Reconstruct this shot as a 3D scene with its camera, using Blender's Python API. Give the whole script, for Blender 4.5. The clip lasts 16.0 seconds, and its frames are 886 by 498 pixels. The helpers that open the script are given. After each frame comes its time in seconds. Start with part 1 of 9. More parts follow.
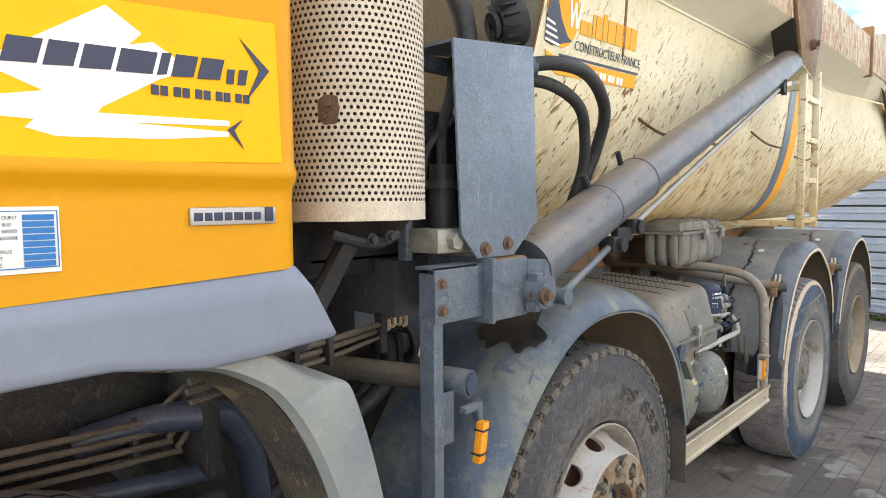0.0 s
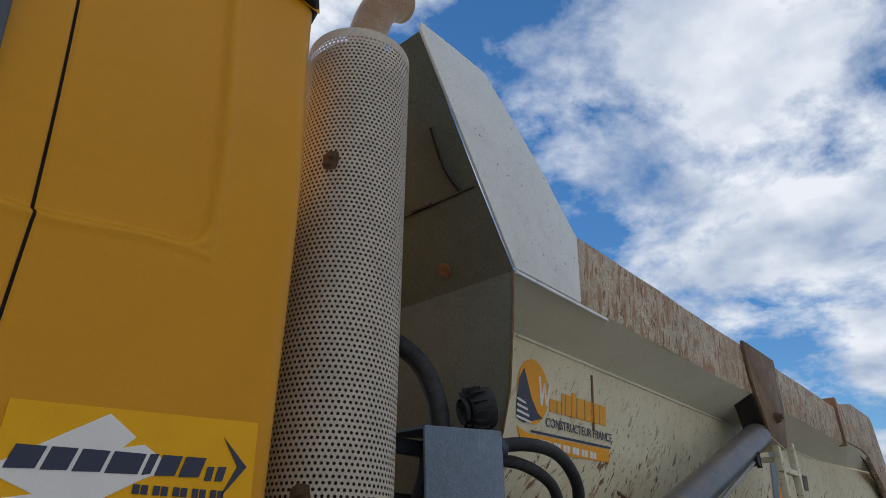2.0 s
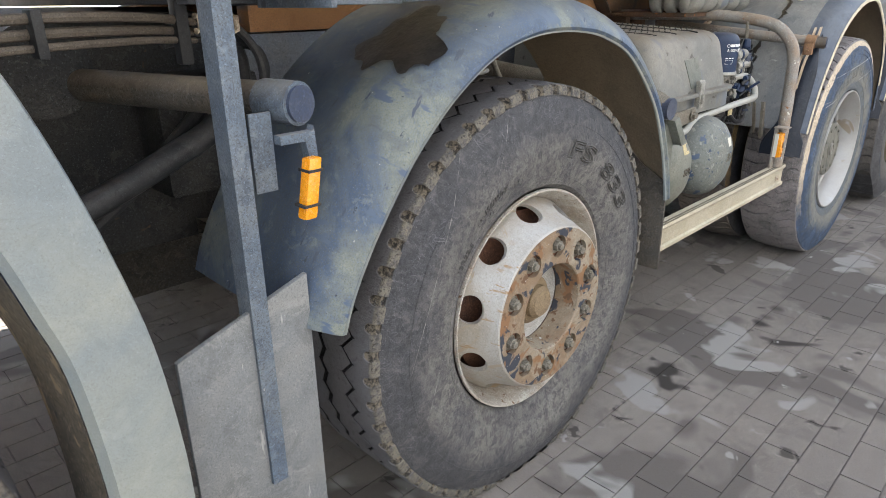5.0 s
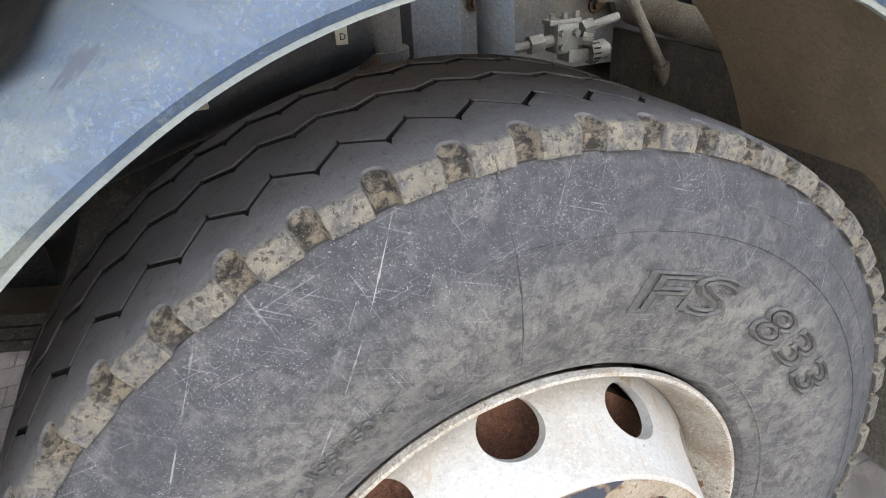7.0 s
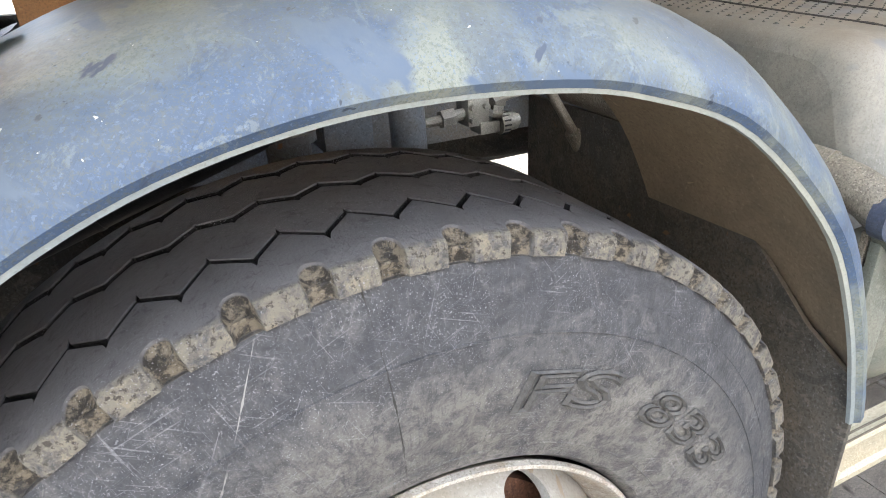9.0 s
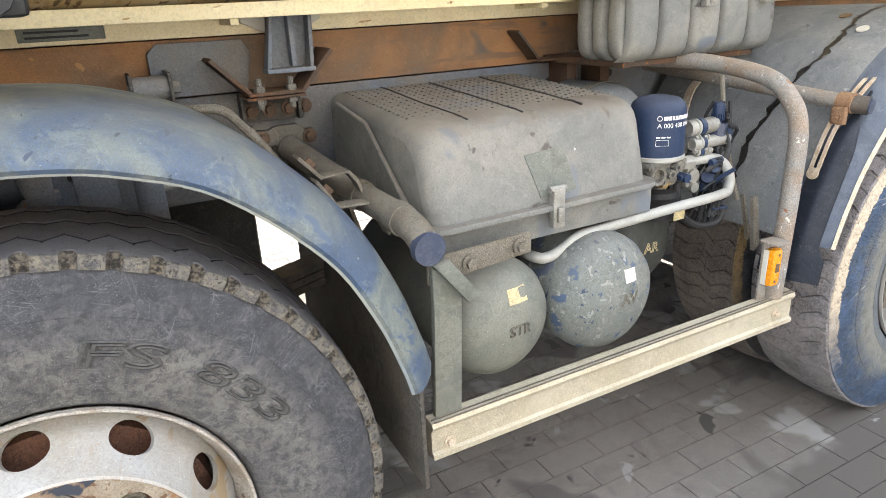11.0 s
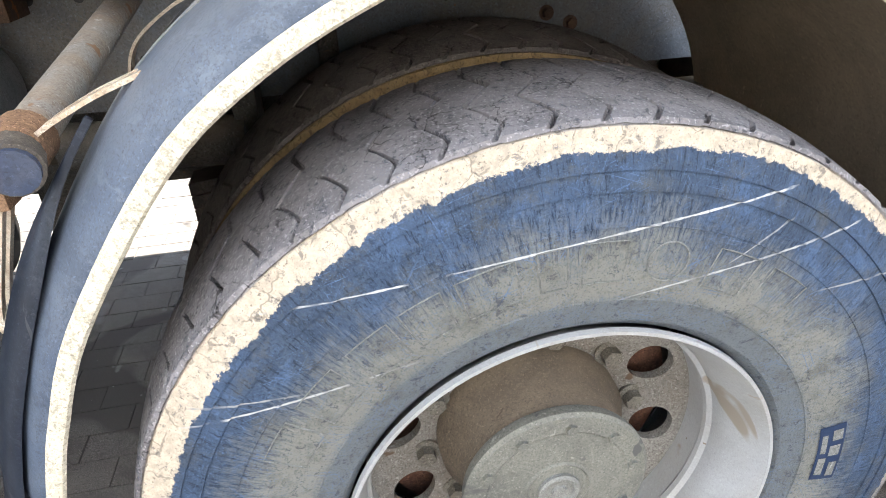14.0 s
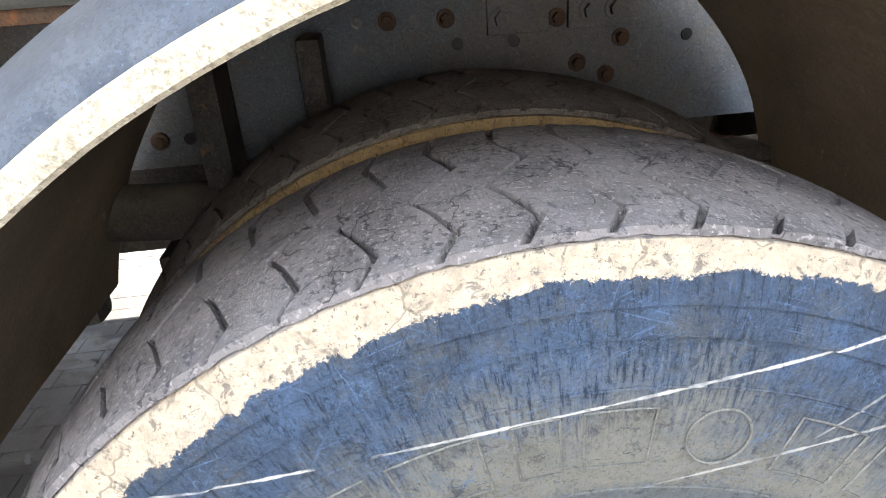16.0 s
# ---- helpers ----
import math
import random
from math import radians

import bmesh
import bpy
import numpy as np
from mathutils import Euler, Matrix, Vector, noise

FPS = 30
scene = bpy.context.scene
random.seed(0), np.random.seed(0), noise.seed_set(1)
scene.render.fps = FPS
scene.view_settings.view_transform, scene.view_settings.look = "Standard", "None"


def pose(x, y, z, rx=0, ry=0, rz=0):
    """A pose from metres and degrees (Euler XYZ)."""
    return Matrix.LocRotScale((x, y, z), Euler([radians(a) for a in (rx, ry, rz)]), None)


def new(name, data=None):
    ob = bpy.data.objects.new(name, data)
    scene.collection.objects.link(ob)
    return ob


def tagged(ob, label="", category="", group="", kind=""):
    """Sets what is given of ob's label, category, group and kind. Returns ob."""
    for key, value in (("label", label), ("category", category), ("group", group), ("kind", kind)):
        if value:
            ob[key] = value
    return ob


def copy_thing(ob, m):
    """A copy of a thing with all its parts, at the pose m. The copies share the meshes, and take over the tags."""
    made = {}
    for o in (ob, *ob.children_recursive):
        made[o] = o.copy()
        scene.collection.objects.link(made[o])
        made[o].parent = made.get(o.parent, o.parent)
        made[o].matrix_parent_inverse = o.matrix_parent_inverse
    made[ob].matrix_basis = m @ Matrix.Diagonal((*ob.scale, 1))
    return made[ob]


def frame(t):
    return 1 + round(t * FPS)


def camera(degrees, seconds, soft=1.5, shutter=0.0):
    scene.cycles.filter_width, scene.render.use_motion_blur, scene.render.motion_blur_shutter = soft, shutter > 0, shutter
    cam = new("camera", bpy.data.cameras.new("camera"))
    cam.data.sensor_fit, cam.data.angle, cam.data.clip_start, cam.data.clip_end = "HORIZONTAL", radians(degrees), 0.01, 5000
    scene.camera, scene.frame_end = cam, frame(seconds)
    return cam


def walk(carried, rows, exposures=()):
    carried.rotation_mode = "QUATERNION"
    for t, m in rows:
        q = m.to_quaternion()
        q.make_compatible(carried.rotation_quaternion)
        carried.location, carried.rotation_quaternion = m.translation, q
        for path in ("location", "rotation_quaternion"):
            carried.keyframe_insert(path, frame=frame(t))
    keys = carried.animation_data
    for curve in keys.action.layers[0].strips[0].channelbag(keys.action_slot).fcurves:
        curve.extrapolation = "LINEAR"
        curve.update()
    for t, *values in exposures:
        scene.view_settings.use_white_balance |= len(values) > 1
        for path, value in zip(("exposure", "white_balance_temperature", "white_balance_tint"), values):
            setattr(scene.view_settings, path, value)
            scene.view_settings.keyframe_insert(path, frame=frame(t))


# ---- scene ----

# ---------------------------------------------------------------- camera, light
# seconds, x, y, z, pitch, roll, yaw
PATH = [
    (0.0, -1.863, -1.027, 1.564, -4.14, 0.55, -47.22),
    (0.5, -1.896, -1.057, 1.597, 8.08, 0.69, -46.39),
    (1.0, -1.934, -1.100, 1.632, 18.59, 0.50, -45.91),
    (1.5, -1.926, -1.117, 1.649, 26.84, 0.66, -45.98),
    (2.0, -1.927, -1.147, 1.621, 26.54, -0.24, -48.28),
    (2.5, -1.880, -1.102, 1.581, 20.61, 0.28, -52.87),
    (3.0, -1.844, -1.055, 1.568, 13.25, 0.37, -54.06),
    (3.5, -1.813, -0.981, 1.541, 6.61, 0.22, -54.42),
    (4.0, -1.753, -0.913, 1.461, -3.45, -0.06, -54.58),
    (4.2, -1.687, -0.934, 1.401, -8.03, 0.38, -54.39),
    (6.3, -0.475, -0.698, 1.225, -31.74, 2.37, -25.80),
    (6.5, -0.401, -0.591, 1.256, -32.36, 2.15, -23.94),
    (7.0, -0.247, -0.420, 1.239, -28.58, 2.48, -21.92),
    (7.5, -0.184, -0.352, 1.222, -26.97, 2.59, -21.78),
    (8.0, -0.171, -0.333, 1.228, -26.89, 2.77, -21.64),
    (8.2, -0.172, -0.334, 1.229, -27.17, 2.70, -21.67),
    (10.3, -0.117, -0.822, 1.416, -21.30, 3.19, -34.99),
    (10.5, -0.050, -0.896, 1.404, -20.97, 3.04, -34.16),
    (11.0, 0.192, -1.028, 1.381, -20.81, 2.66, -28.01),
    (11.5, 0.522, -1.049, 1.354, -20.86, 2.89, -26.84),
    (12.0, 0.888, -1.071, 1.336, -21.42, 2.88, -27.14),
    (12.5, 1.360, -1.017, 1.307, -22.15, 2.73, -27.02),
    (13.0, 1.708, -0.909, 1.270, -24.47, 2.35, -25.33),
    (13.5, 2.043, -0.832, 1.250, -30.19, 1.79, -20.41),
    (14.0, 2.263, -0.596, 1.269, -29.18, 2.48, -11.13),
    (14.5, 2.357, -0.406, 1.227, -25.62, 2.64, -6.11),
    (15.0, 2.381, -0.367, 1.226, -25.29, 3.26, -5.63),
    (15.5, 2.376, -0.375, 1.233, -25.20, 3.77, -5.45),
    (16.0, 2.390, -0.389, 1.235, -25.04, 3.84, -6.21),
]
# seconds, stops, white balance
EXPO = ((0.0, 2.74, 6950, 10), (0.5, 2.25, 6950, 10), (1.0, 1.42, 6700, 10), (1.5, 0.82, 6150, 10), (2.0, 0.58, 6050, 10), (2.5, 0.84, 6150, 10), (3.0, 1.42, 6450, 10), (3.5, 2.00, 6650, 10), (4.0, 2.40, 6750, 10),
        (6.3, 3.56, 6650, 10), (8.2, 3.85, 6600, 10), (10.3, 3.64, 6750, 10), (12.0, 3.29, 6650, 10), (13.0, 3.33, 6400, 10), (14.0, 3.54, 6400, 10), (16.0, 3.58, 6450, 10))
cam = camera(69.3, 16.0, 0.6)
walk(cam, [(t, pose(x, y, z, 90 + pitch, roll, yaw)) for t, x, y, z, pitch, roll, yaw in PATH], EXPO)

SUN_AZ, SUN_EL = math.atan2(0.62, 0.79), radians(48)
sun_dir = Vector((math.sin(SUN_AZ) * math.cos(SUN_EL), math.cos(SUN_AZ) * math.cos(SUN_EL), math.sin(SUN_EL)))
sun = new("sun", bpy.data.lights.new("sun", "SUN"))
sun.data.energy, sun.data.angle, sun.data.color = 3.3, radians(0.6), (1.0, 0.95, 0.87)
sun.rotation_euler = sun_dir.to_track_quat("Z", "Y").to_euler()

world = bpy.data.worlds.new("sky")
scene.world = world
world.use_nodes = True
wn, wl = world.node_tree.nodes, world.node_tree.links
wn.clear()


def wnode(kind, **kw):
    n = wn.new(kind)
    for k, v in kw.items():
        n.inputs[k].default_value = v
    return n


sky = wn.new("ShaderNodeTexSky")
sky.sky_type, sky.sun_disc = "NISHITA", False
sky.sun_elevation, sky.sun_rotation = SUN_EL, SUN_AZ
sky.air_density, sky.dust_density, sky.ozone_density = 1.0, 0.0, 4.0
blue = wnode("ShaderNodeBackground", Strength=0.055)
deep = wn.new("ShaderNodeHueSaturation")
deep.inputs["Hue"].default_value, deep.inputs["Saturation"].default_value = 0.496, 1.18
wl.new(sky.outputs["Color"], deep.inputs["Color"])
wl.new(deep.outputs["Color"], blue.inputs["Color"])
wtc = wn.new("ShaderNodeTexCoord")
sep = wn.new("ShaderNodeSeparateXYZ")
wl.new(wtc.outputs["Generated"], sep.inputs[0])
lift = wnode("ShaderNodeMath"); lift.operation = "ADD"; lift.inputs[1].default_value = 0.28
wl.new(sep.outputs["Z"], lift.inputs[0])
dx = wnode("ShaderNodeMath"); dx.operation = "DIVIDE"
dy = wnode("ShaderNodeMath"); dy.operation = "DIVIDE"
wl.new(sep.outputs["X"], dx.inputs[0]); wl.new(lift.outputs[0], dx.inputs[1])
wl.new(sep.outputs["Y"], dy.inputs[0]); wl.new(lift.outputs[0], dy.inputs[1])
com = wn.new("ShaderNodeCombineXYZ")
wl.new(dx.outputs[0], com.inputs["X"]); wl.new(dy.outputs[0], com.inputs["Y"])
com.inputs["Z"].default_value = 0.35
cl = wnode("ShaderNodeTexNoise", Scale=2.6, Detail=12.0, Roughness=0.60, Distortion=0.15)
wl.new(com.outputs[0], cl.inputs["Vector"])
cr = wn.new("ShaderNodeValToRGB")
cr.color_ramp.elements[0].position, cr.color_ramp.elements[1].position = 0.415, 0.545
wl.new(cl.outputs["Fac"], cr.inputs["Fac"])
cl2 = wnode("ShaderNodeTexNoise", Scale=4.4, Detail=8.0, Roughness=0.5)
wl.new(com.outputs[0], cl2.inputs["Vector"])
shade = wn.new("ShaderNodeValToRGB")
shade.color_ramp.elements[0].position, shade.color_ramp.elements[0].color = 0.35, (0.42, 0.50, 0.64, 1)
shade.color_ramp.elements[1].position, shade.color_ramp.elements[1].color = 0.62, (1.0, 1.0, 1.0, 1)
wl.new(cl2.outputs["Fac"], shade.inputs["Fac"])
white = wnode("ShaderNodeBackground", Strength=0.58)
wl.new(shade.outputs["Color"], white.inputs["Color"])
wmix = wn.new("ShaderNodeMixShader")
wl.new(cr.outputs["Color"], wmix.inputs[0]); wl.new(blue.outputs[0], wmix.inputs[1]); wl.new(white.outputs[0], wmix.inputs[2])
wout = wn.new("ShaderNodeOutputWorld")
wl.new(wmix.outputs[0], wout.inputs["Surface"])

# ---------------------------------------------------------------- materials


def mat(name, c1, c2=None, scale=4.0, rough=0.6, metal=0.0, bump=0.15, bscale=90.0, specks=(), streaks=(), dust=None,
        coat=0.0, edge=(0.40, 0.62), fine=0.12, zgrad=None, world_space=False):
    """Painted, rubbed or dirty surface. specks: (colour, scale, threshold); streaks: (colour, scales xyz, threshold, turn);
    dust: (colour, amount), lying on what faces up; zgrad: (colour, z low, z high) dirt that fades out upwards."""
    m = bpy.data.materials.new(name)
    m.use_nodes = True
    nt = m.node_tree
    nd, lk = nt.nodes, nt.links
    b = nd["Principled BSDF"]
    tc = nd.new("ShaderNodeTexCoord")
    vec = nd.new("ShaderNodeNewGeometry").outputs["Position"] if world_space else tc.outputs["Object"]

    def noise_(sc, det=6.0, rg=0.55, v=vec, dist=0.0):
        n = nd.new("ShaderNodeTexNoise")
        n.inputs["Scale"].default_value, n.inputs["Detail"].default_value = sc, det
        n.inputs["Roughness"].default_value, n.inputs["Distortion"].default_value = rg, dist
        lk.new(v, n.inputs["Vector"])
        return n.outputs["Fac"]

    def ramp(fac, lo, hi):
        r = nd.new("ShaderNodeMapRange")
        r.inputs["From Min"].default_value, r.inputs["From Max"].default_value = lo, hi
        lk.new(fac, r.inputs["Value"])
        return r.outputs["Result"]

    def mix(fac, a, bcol):
        x = nd.new("ShaderNodeMix")
        x.data_type = "RGBA"
        lk.new(fac, x.inputs[0])
        for s, v in ((6, a), (7, bcol)):
            if isinstance(v, tuple):
                x.inputs[s].default_value = (*v, 1)
            else:
                lk.new(v, x.inputs[s])
        return x.outputs[2]

    def mul(a, k):
        x = nd.new("ShaderNodeMath")
        x.operation = "MULTIPLY"
        lk.new(a, x.inputs[0])
        if isinstance(k, float):
            x.inputs[1].default_value = k
        else:
            lk.new(k, x.inputs[1])
        return x.outputs[0]

    c2 = c2 or tuple(v * 0.72 for v in c1)
    b.inputs["Specular IOR Level"].default_value = 0.5 if rough < 0.42 else 0.22
    mott = min(0.55, fine * 2.6)
    fine = min(0.45, fine * 1.5)
    col = mix(ramp(noise_(scale, 7.0, 0.6, dist=0.6), *edge), c1, c2)
    fine_f = noise_(bscale * 2.4, 6.0, 0.72)
    col = mix(mul(ramp(noise_(scale * 5.3, 6.0, 0.65, dist=0.3), 0.46, 0.66), min(1.0, fine * 2.2)), col, tuple(v * 0.74 for v in c1))
    col = mix(mul(ramp(noise_(bscale * 1.9, 3.0, 0.7), 0.56, 0.68), min(1.0, fine * 3.0)), col, tuple(min(0.9, v * 1.35 + 0.02) for v in c1))
    col = mix(mul(ramp(fine_f, 0.50, 0.60), min(1.0, fine * 3.2)), col, tuple(v * 0.50 for v in c2))
    # crisp blotches of grime and rubbed paint
    col = mix(mul(ramp(noise_(scale * 2.3 + 6.0, 11.0, 0.74, dist=0.7), 0.535, 0.585), mott), col, tuple(v * 0.52 for v in c1))
    col = mix(mul(ramp(noise_(scale * 3.1 + 11.0, 11.0, 0.76, dist=0.5), 0.56, 0.60), mott * 0.8), col, tuple(min(0.85, v * 1.3 + 0.025) for v in c2))
    # grit and hair-thin scratches
    g_ = min(1.0, fine * 2.4)
    col = mix(mul(ramp(noise_(bscale * 3.1, 2.0, 0.5), 0.63, 0.68), g_), col, tuple(v * 0.30 for v in c2))
    col = mix(mul(ramp(noise_(bscale * 2.3, 2.0, 0.5), 0.64, 0.69), g_), col, tuple(min(0.85, v * 1.7 + 0.03) for v in c1))
    for turn, lum in (((20, 35, 10), 1.6), ((-30, -50, 25), 0.35), ((60, 80, -40), 1.45)):
        mp = nd.new("ShaderNodeMapping")
        mp.vector_type = "TEXTURE"
        mp.inputs["Scale"].default_value = (1 / 9.0, 1 / (bscale * 2.6), 1 / (bscale * 2.6))
        mp.inputs["Rotation"].default_value = tuple(radians(a) for a in turn)
        lk.new(vec, mp.inputs["Vector"])
        col = mix(mul(ramp(noise_(1.0, 3.0, 0.6, v=mp.outputs[0]), 0.62, 0.66), min(1.0, fine * 1.3)), col, tuple(min(0.85, v * lum) for v in c1))
    if zgrad:
        s = nd.new("ShaderNodeSeparateXYZ")
        lk.new(vec, s.inputs[0])
        f = mul(ramp(s.outputs["Z"], zgrad[2], zgrad[1]), ramp(noise_(7.0, 8.0, 0.65), 0.30, 0.62))
        col = mix(f, col, zgrad[0])
    for c, sc, th in specks:
        col = mix(ramp(noise_(sc, 3.0, 0.6, dist=0.4), th, th + 0.035), col, c)
    for c, sc, th, turn, *lim in streaks:
        mp = nd.new("ShaderNodeMapping")
        mp.vector_type = "TEXTURE"
        mp.inputs["Scale"].default_value = tuple(1 / v for v in sc)
        mp.inputs["Rotation"].default_value = tuple(radians(a) for a in turn)
        lk.new(vec, mp.inputs["Vector"])
        f = ramp(noise_(1.0, 4.0, 0.6, v=mp.outputs[0]), th, th + 0.04)
        if lim:
            zs_ = nd.new("ShaderNodeSeparateXYZ")
            lk.new(vec, zs_.inputs[0])
            f = mul(f, ramp(zs_.outputs["Z"], lim[0][1], lim[0][0]))
        col = mix(f, col, c)
    if dust:
        g = nd.new("ShaderNodeNewGeometry")
        s = nd.new("ShaderNodeSeparateXYZ")
        lk.new(g.outputs["Normal"], s.inputs[0])
        f = mul(mul(ramp(s.outputs["Z"], 0.1, 0.95), ramp(noise_(9.0, 8.0, 0.65), 0.25, 0.7)), dust[1])
        col = mix(f, col, dust[0])
    lk.new(col, b.inputs["Base Color"])
    r = nd.new("ShaderNodeMapRange")
    r.inputs["To Min"].default_value, r.inputs["To Max"].default_value = max(0.05, rough - 0.14), min(1.0, rough + 0.14)
    lk.new(noise_(scale * 3, 5.0), r.inputs["Value"])
    lk.new(r.outputs["Result"], b.inputs["Roughness"])
    b.inputs["Metallic"].default_value = metal
    b.inputs["Coat Weight"].default_value = coat
    b.inputs["Coat Roughness"].default_value = 0.12
    if bump:
        bp = nd.new("ShaderNodeBump")
        bp.inputs["Strength"].default_value, bp.inputs["Distance"].default_value = min(1.0, bump * 1.8), 0.0018
        lk.new(noise_(bscale, 5.0, 0.6), bp.inputs["Height"])
        lk.new(bp.outputs[0], b.inputs["Normal"])
    return m


def plain(name, c, rough=0.5, metal=0.0, emit=0.0):
    m = mat(name, c, tuple(v * 0.95 for v in c), 6.0, rough, metal, 0.04, 160.0, fine=0.02)
    return m


M = {}
M["cab"] = mat("cab_yellow_paint", (0.62, 0.285, 0.002), (0.585, 0.265, 0.002), 1.6, 0.45, 0, 0.02, 40, coat=0.06, fine=0.010, specks=(((0.30, 0.15, 0.03), 70.0, 0.79),))
M["sign"] = plain("sign_yellow_film", (0.85, 0.43, 0.0), 0.42)
M["sign_white"] = plain("sign_white_film", (0.82, 0.80, 0.76), 0.45)
M["sign_navy"] = plain("sign_navy_film", (0.015, 0.022, 0.06), 0.4)
M["sign_orange"] = plain("sign_orange_film", (0.85, 0.38, 0.02), 0.5)
M["sticker_blue"] = plain("sticker_blue_print", (0.03, 0.16, 0.42), 0.5)
M["trim"] = mat("trim_grey_plastic", (0.180, 0.207, 0.265), (0.20, 0.225, 0.28), 2.0, 0.45, 0, 0.04, 220, fine=0.03)
M["guard"] = mat("guard_cream_metal", (0.60, 0.53, 0.425), (0.50, 0.44, 0.36), 3.0, 0.55, 0.15, 0.05, 90, fine=0.08)
M["muffler"] = mat("muffler_dull_steel", (0.045, 0.035, 0.028), (0.025, 0.02, 0.016), 6.0, 0.6, 0.3)
M["pipe_beige"] = mat("stack_heat_stained_steel", (0.42, 0.30, 0.19), (0.30, 0.17, 0.09), 6.0, 0.5, 0.4)
M["rust"] = mat("rusted_bolt", (0.155, 0.098, 0.064), (0.100, 0.068, 0.048), 40.0, 0.85, 0.05, 0.4, 200)
M["rustplate"] = mat("rusty_orange_brown_plate", (0.33, 0.170, 0.078), (0.175, 0.128, 0.092), 3.0, 0.8, 0.1, 0.12, 120, specks=(((0.40, 0.22, 0.10), 30.0, 0.68), ((0.13, 0.108, 0.09), 4.0, 0.62)), fine=0.07,
                      streaks=(((0.20, 0.125, 0.08), (3.0, 20.0, 26.0), 0.60, (0, 0, 0)),))
M["bracket_rust"] = mat("dark_rusty_bracket", (0.125, 0.070, 0.042), (0.085, 0.070, 0.058), 9.0, 0.8, 0.1, 0.2, 120, specks=(((0.24, 0.10, 0.04), 24.0, 0.64),), dust=((0.22, 0.13, 0.08), 0.6))
M["cream"] = mat("body_cream_paint", (0.75, 0.70, 0.51), (0.67, 0.605, 0.42), 1.4, 0.5, 0, 0.12, 60, coat=0.0,
                 specks=(((0.22, 0.13, 0.06), 26.0, 0.735), ((0.34, 0.21, 0.10), 8.0, 0.755)),
                 streaks=(((0.56, 0.42, 0.21), (5.0, 5.0, 16.0), 0.52, (0, -30, 0), (1.40, 2.05)),
                          ((0.36, 0.23, 0.10), (7.0, 9.0, 34.0), 0.60, (0, -46, 0), (1.75, 2.45)), ((0.17, 0.09, 0.04), (8.0, 9.0, 30.0), 0.62, (0, -52, 0), (2.05, 2.50)),
                          ((0.14, 0.075, 0.035), (7.0, 9.0, 38.0), 0.615, (0, -36, 0), (1.85, 2.25)), ((0.12, 0.07, 0.035), (16.0, 16.0, 60.0), 0.625, (0, -58, 0), (2.1, 2.7)), ((0.30, 0.17, 0.07), (6.0, 9.0, 60.0), 0.68, (0, -22, 0))),
                 zgrad=((0.42, 0.28, 0.10), 1.36, 2.10), fine=0.04)
M["beam"] = mat("beam_yellow_cream_paint", (0.80, 0.70, 0.45), (0.72, 0.60, 0.36), 2.0, 0.5, 0, 0.12, 60, specks=(((0.25, 0.14, 0.06), 14.0, 0.73), ((0.16, 0.09, 0.04), 40.0, 0.74)), streaks=(((0.42, 0.27, 0.12), (9.0, 9.0, 44.0), 0.66, (0, -8, 0)),), fine=0.05)
M["cream_clean"] = mat("body_cream_paint_upper", (0.78, 0.765, 0.64), (0.70, 0.685, 0.56), 1.4, 0.5, 0, 0.08, 60,
                       specks=(((0.10, 0.08, 0.05), 26.0, 0.74),), fine=0.04)
M["visor"] = mat("visor_pale_paint", (0.80, 0.82, 0.80), (0.72, 0.75, 0.74), 1.8, 0.42, 0, 0.06, 60,
                 specks=(((0.06, 0.05, 0.04), 36.0, 0.69), ((0.12, 0.09, 0.06), 90.0, 0.70)), fine=0.05)
M["rail_rust"] = mat("rail_chipped_paint_and_rust", (0.58, 0.50, 0.37), (0.44, 0.33, 0.21), 3.0, 0.6, 0, 0.25, 60,
                     streaks=(((0.36, 0.22, 0.125), (24.0, 30.0, 6.0), 0.52, (0, 10, 0)), ((0.19, 0.10, 0.055), (54.0, 50.0, 12.0), 0.58, (0, 18, 0)), ((0.12, 0.06, 0.03), (80.0, 50.0, 20.0), 0.61, (0, -12, 0))), fine=0.2)
M["brownplate"] = mat("brown_scraped_steel", (0.15, 0.085, 0.045), (0.24, 0.16, 0.09), 5.0, 0.6, 0.2, 0.2, 80, streaks=(((0.45, 0.38, 0.26), (10.0, 40.0, 4.0), 0.66, (0, 10, 0)),))
M["steel"] = mat("blue_grey_painted_steel", (0.092, 0.122, 0.165), (0.150, 0.168, 0.185), 4.0, 0.5, 0.1, 0.14, 120,
                 specks=(((0.34, 0.34, 0.33), 70.0, 0.71), ((0.06, 0.07, 0.085), 22.0, 0.68)), streaks=(((0.07, 0.085, 0.11), (30.0, 30.0, 5.0), 0.64, (0, 8, 0)),), dust=((0.26, 0.23, 0.18), 0.5), fine=0.18)
M["plate"] = mat("cover_plate_grey_blue", (0.165, 0.205, 0.26), (0.14, 0.178, 0.23), 2.2, 0.42, 0.15, 0.06, 90, specks=(((0.50, 0.51, 0.51), 60.0, 0.735), ((0.09, 0.11, 0.14), 40.0, 0.72)),
                 streaks=(((0.22, 0.25, 0.285), (60.0, 60.0, 5.0), 0.64, (0, 4, 0)),), fine=0.10)
M["ram"] = mat("ram_grey_steel", (0.088, 0.108, 0.138), (0.138, 0.148, 0.160), 5.0, 0.38, 0.15, 0.12, 100,
               specks=(((0.03, 0.03, 0.03), 34.0, 0.645), ((0.36, 0.36, 0.35), 90.0, 0.72)), dust=((0.25, 0.180, 0.120), 0.9), fine=0.16)
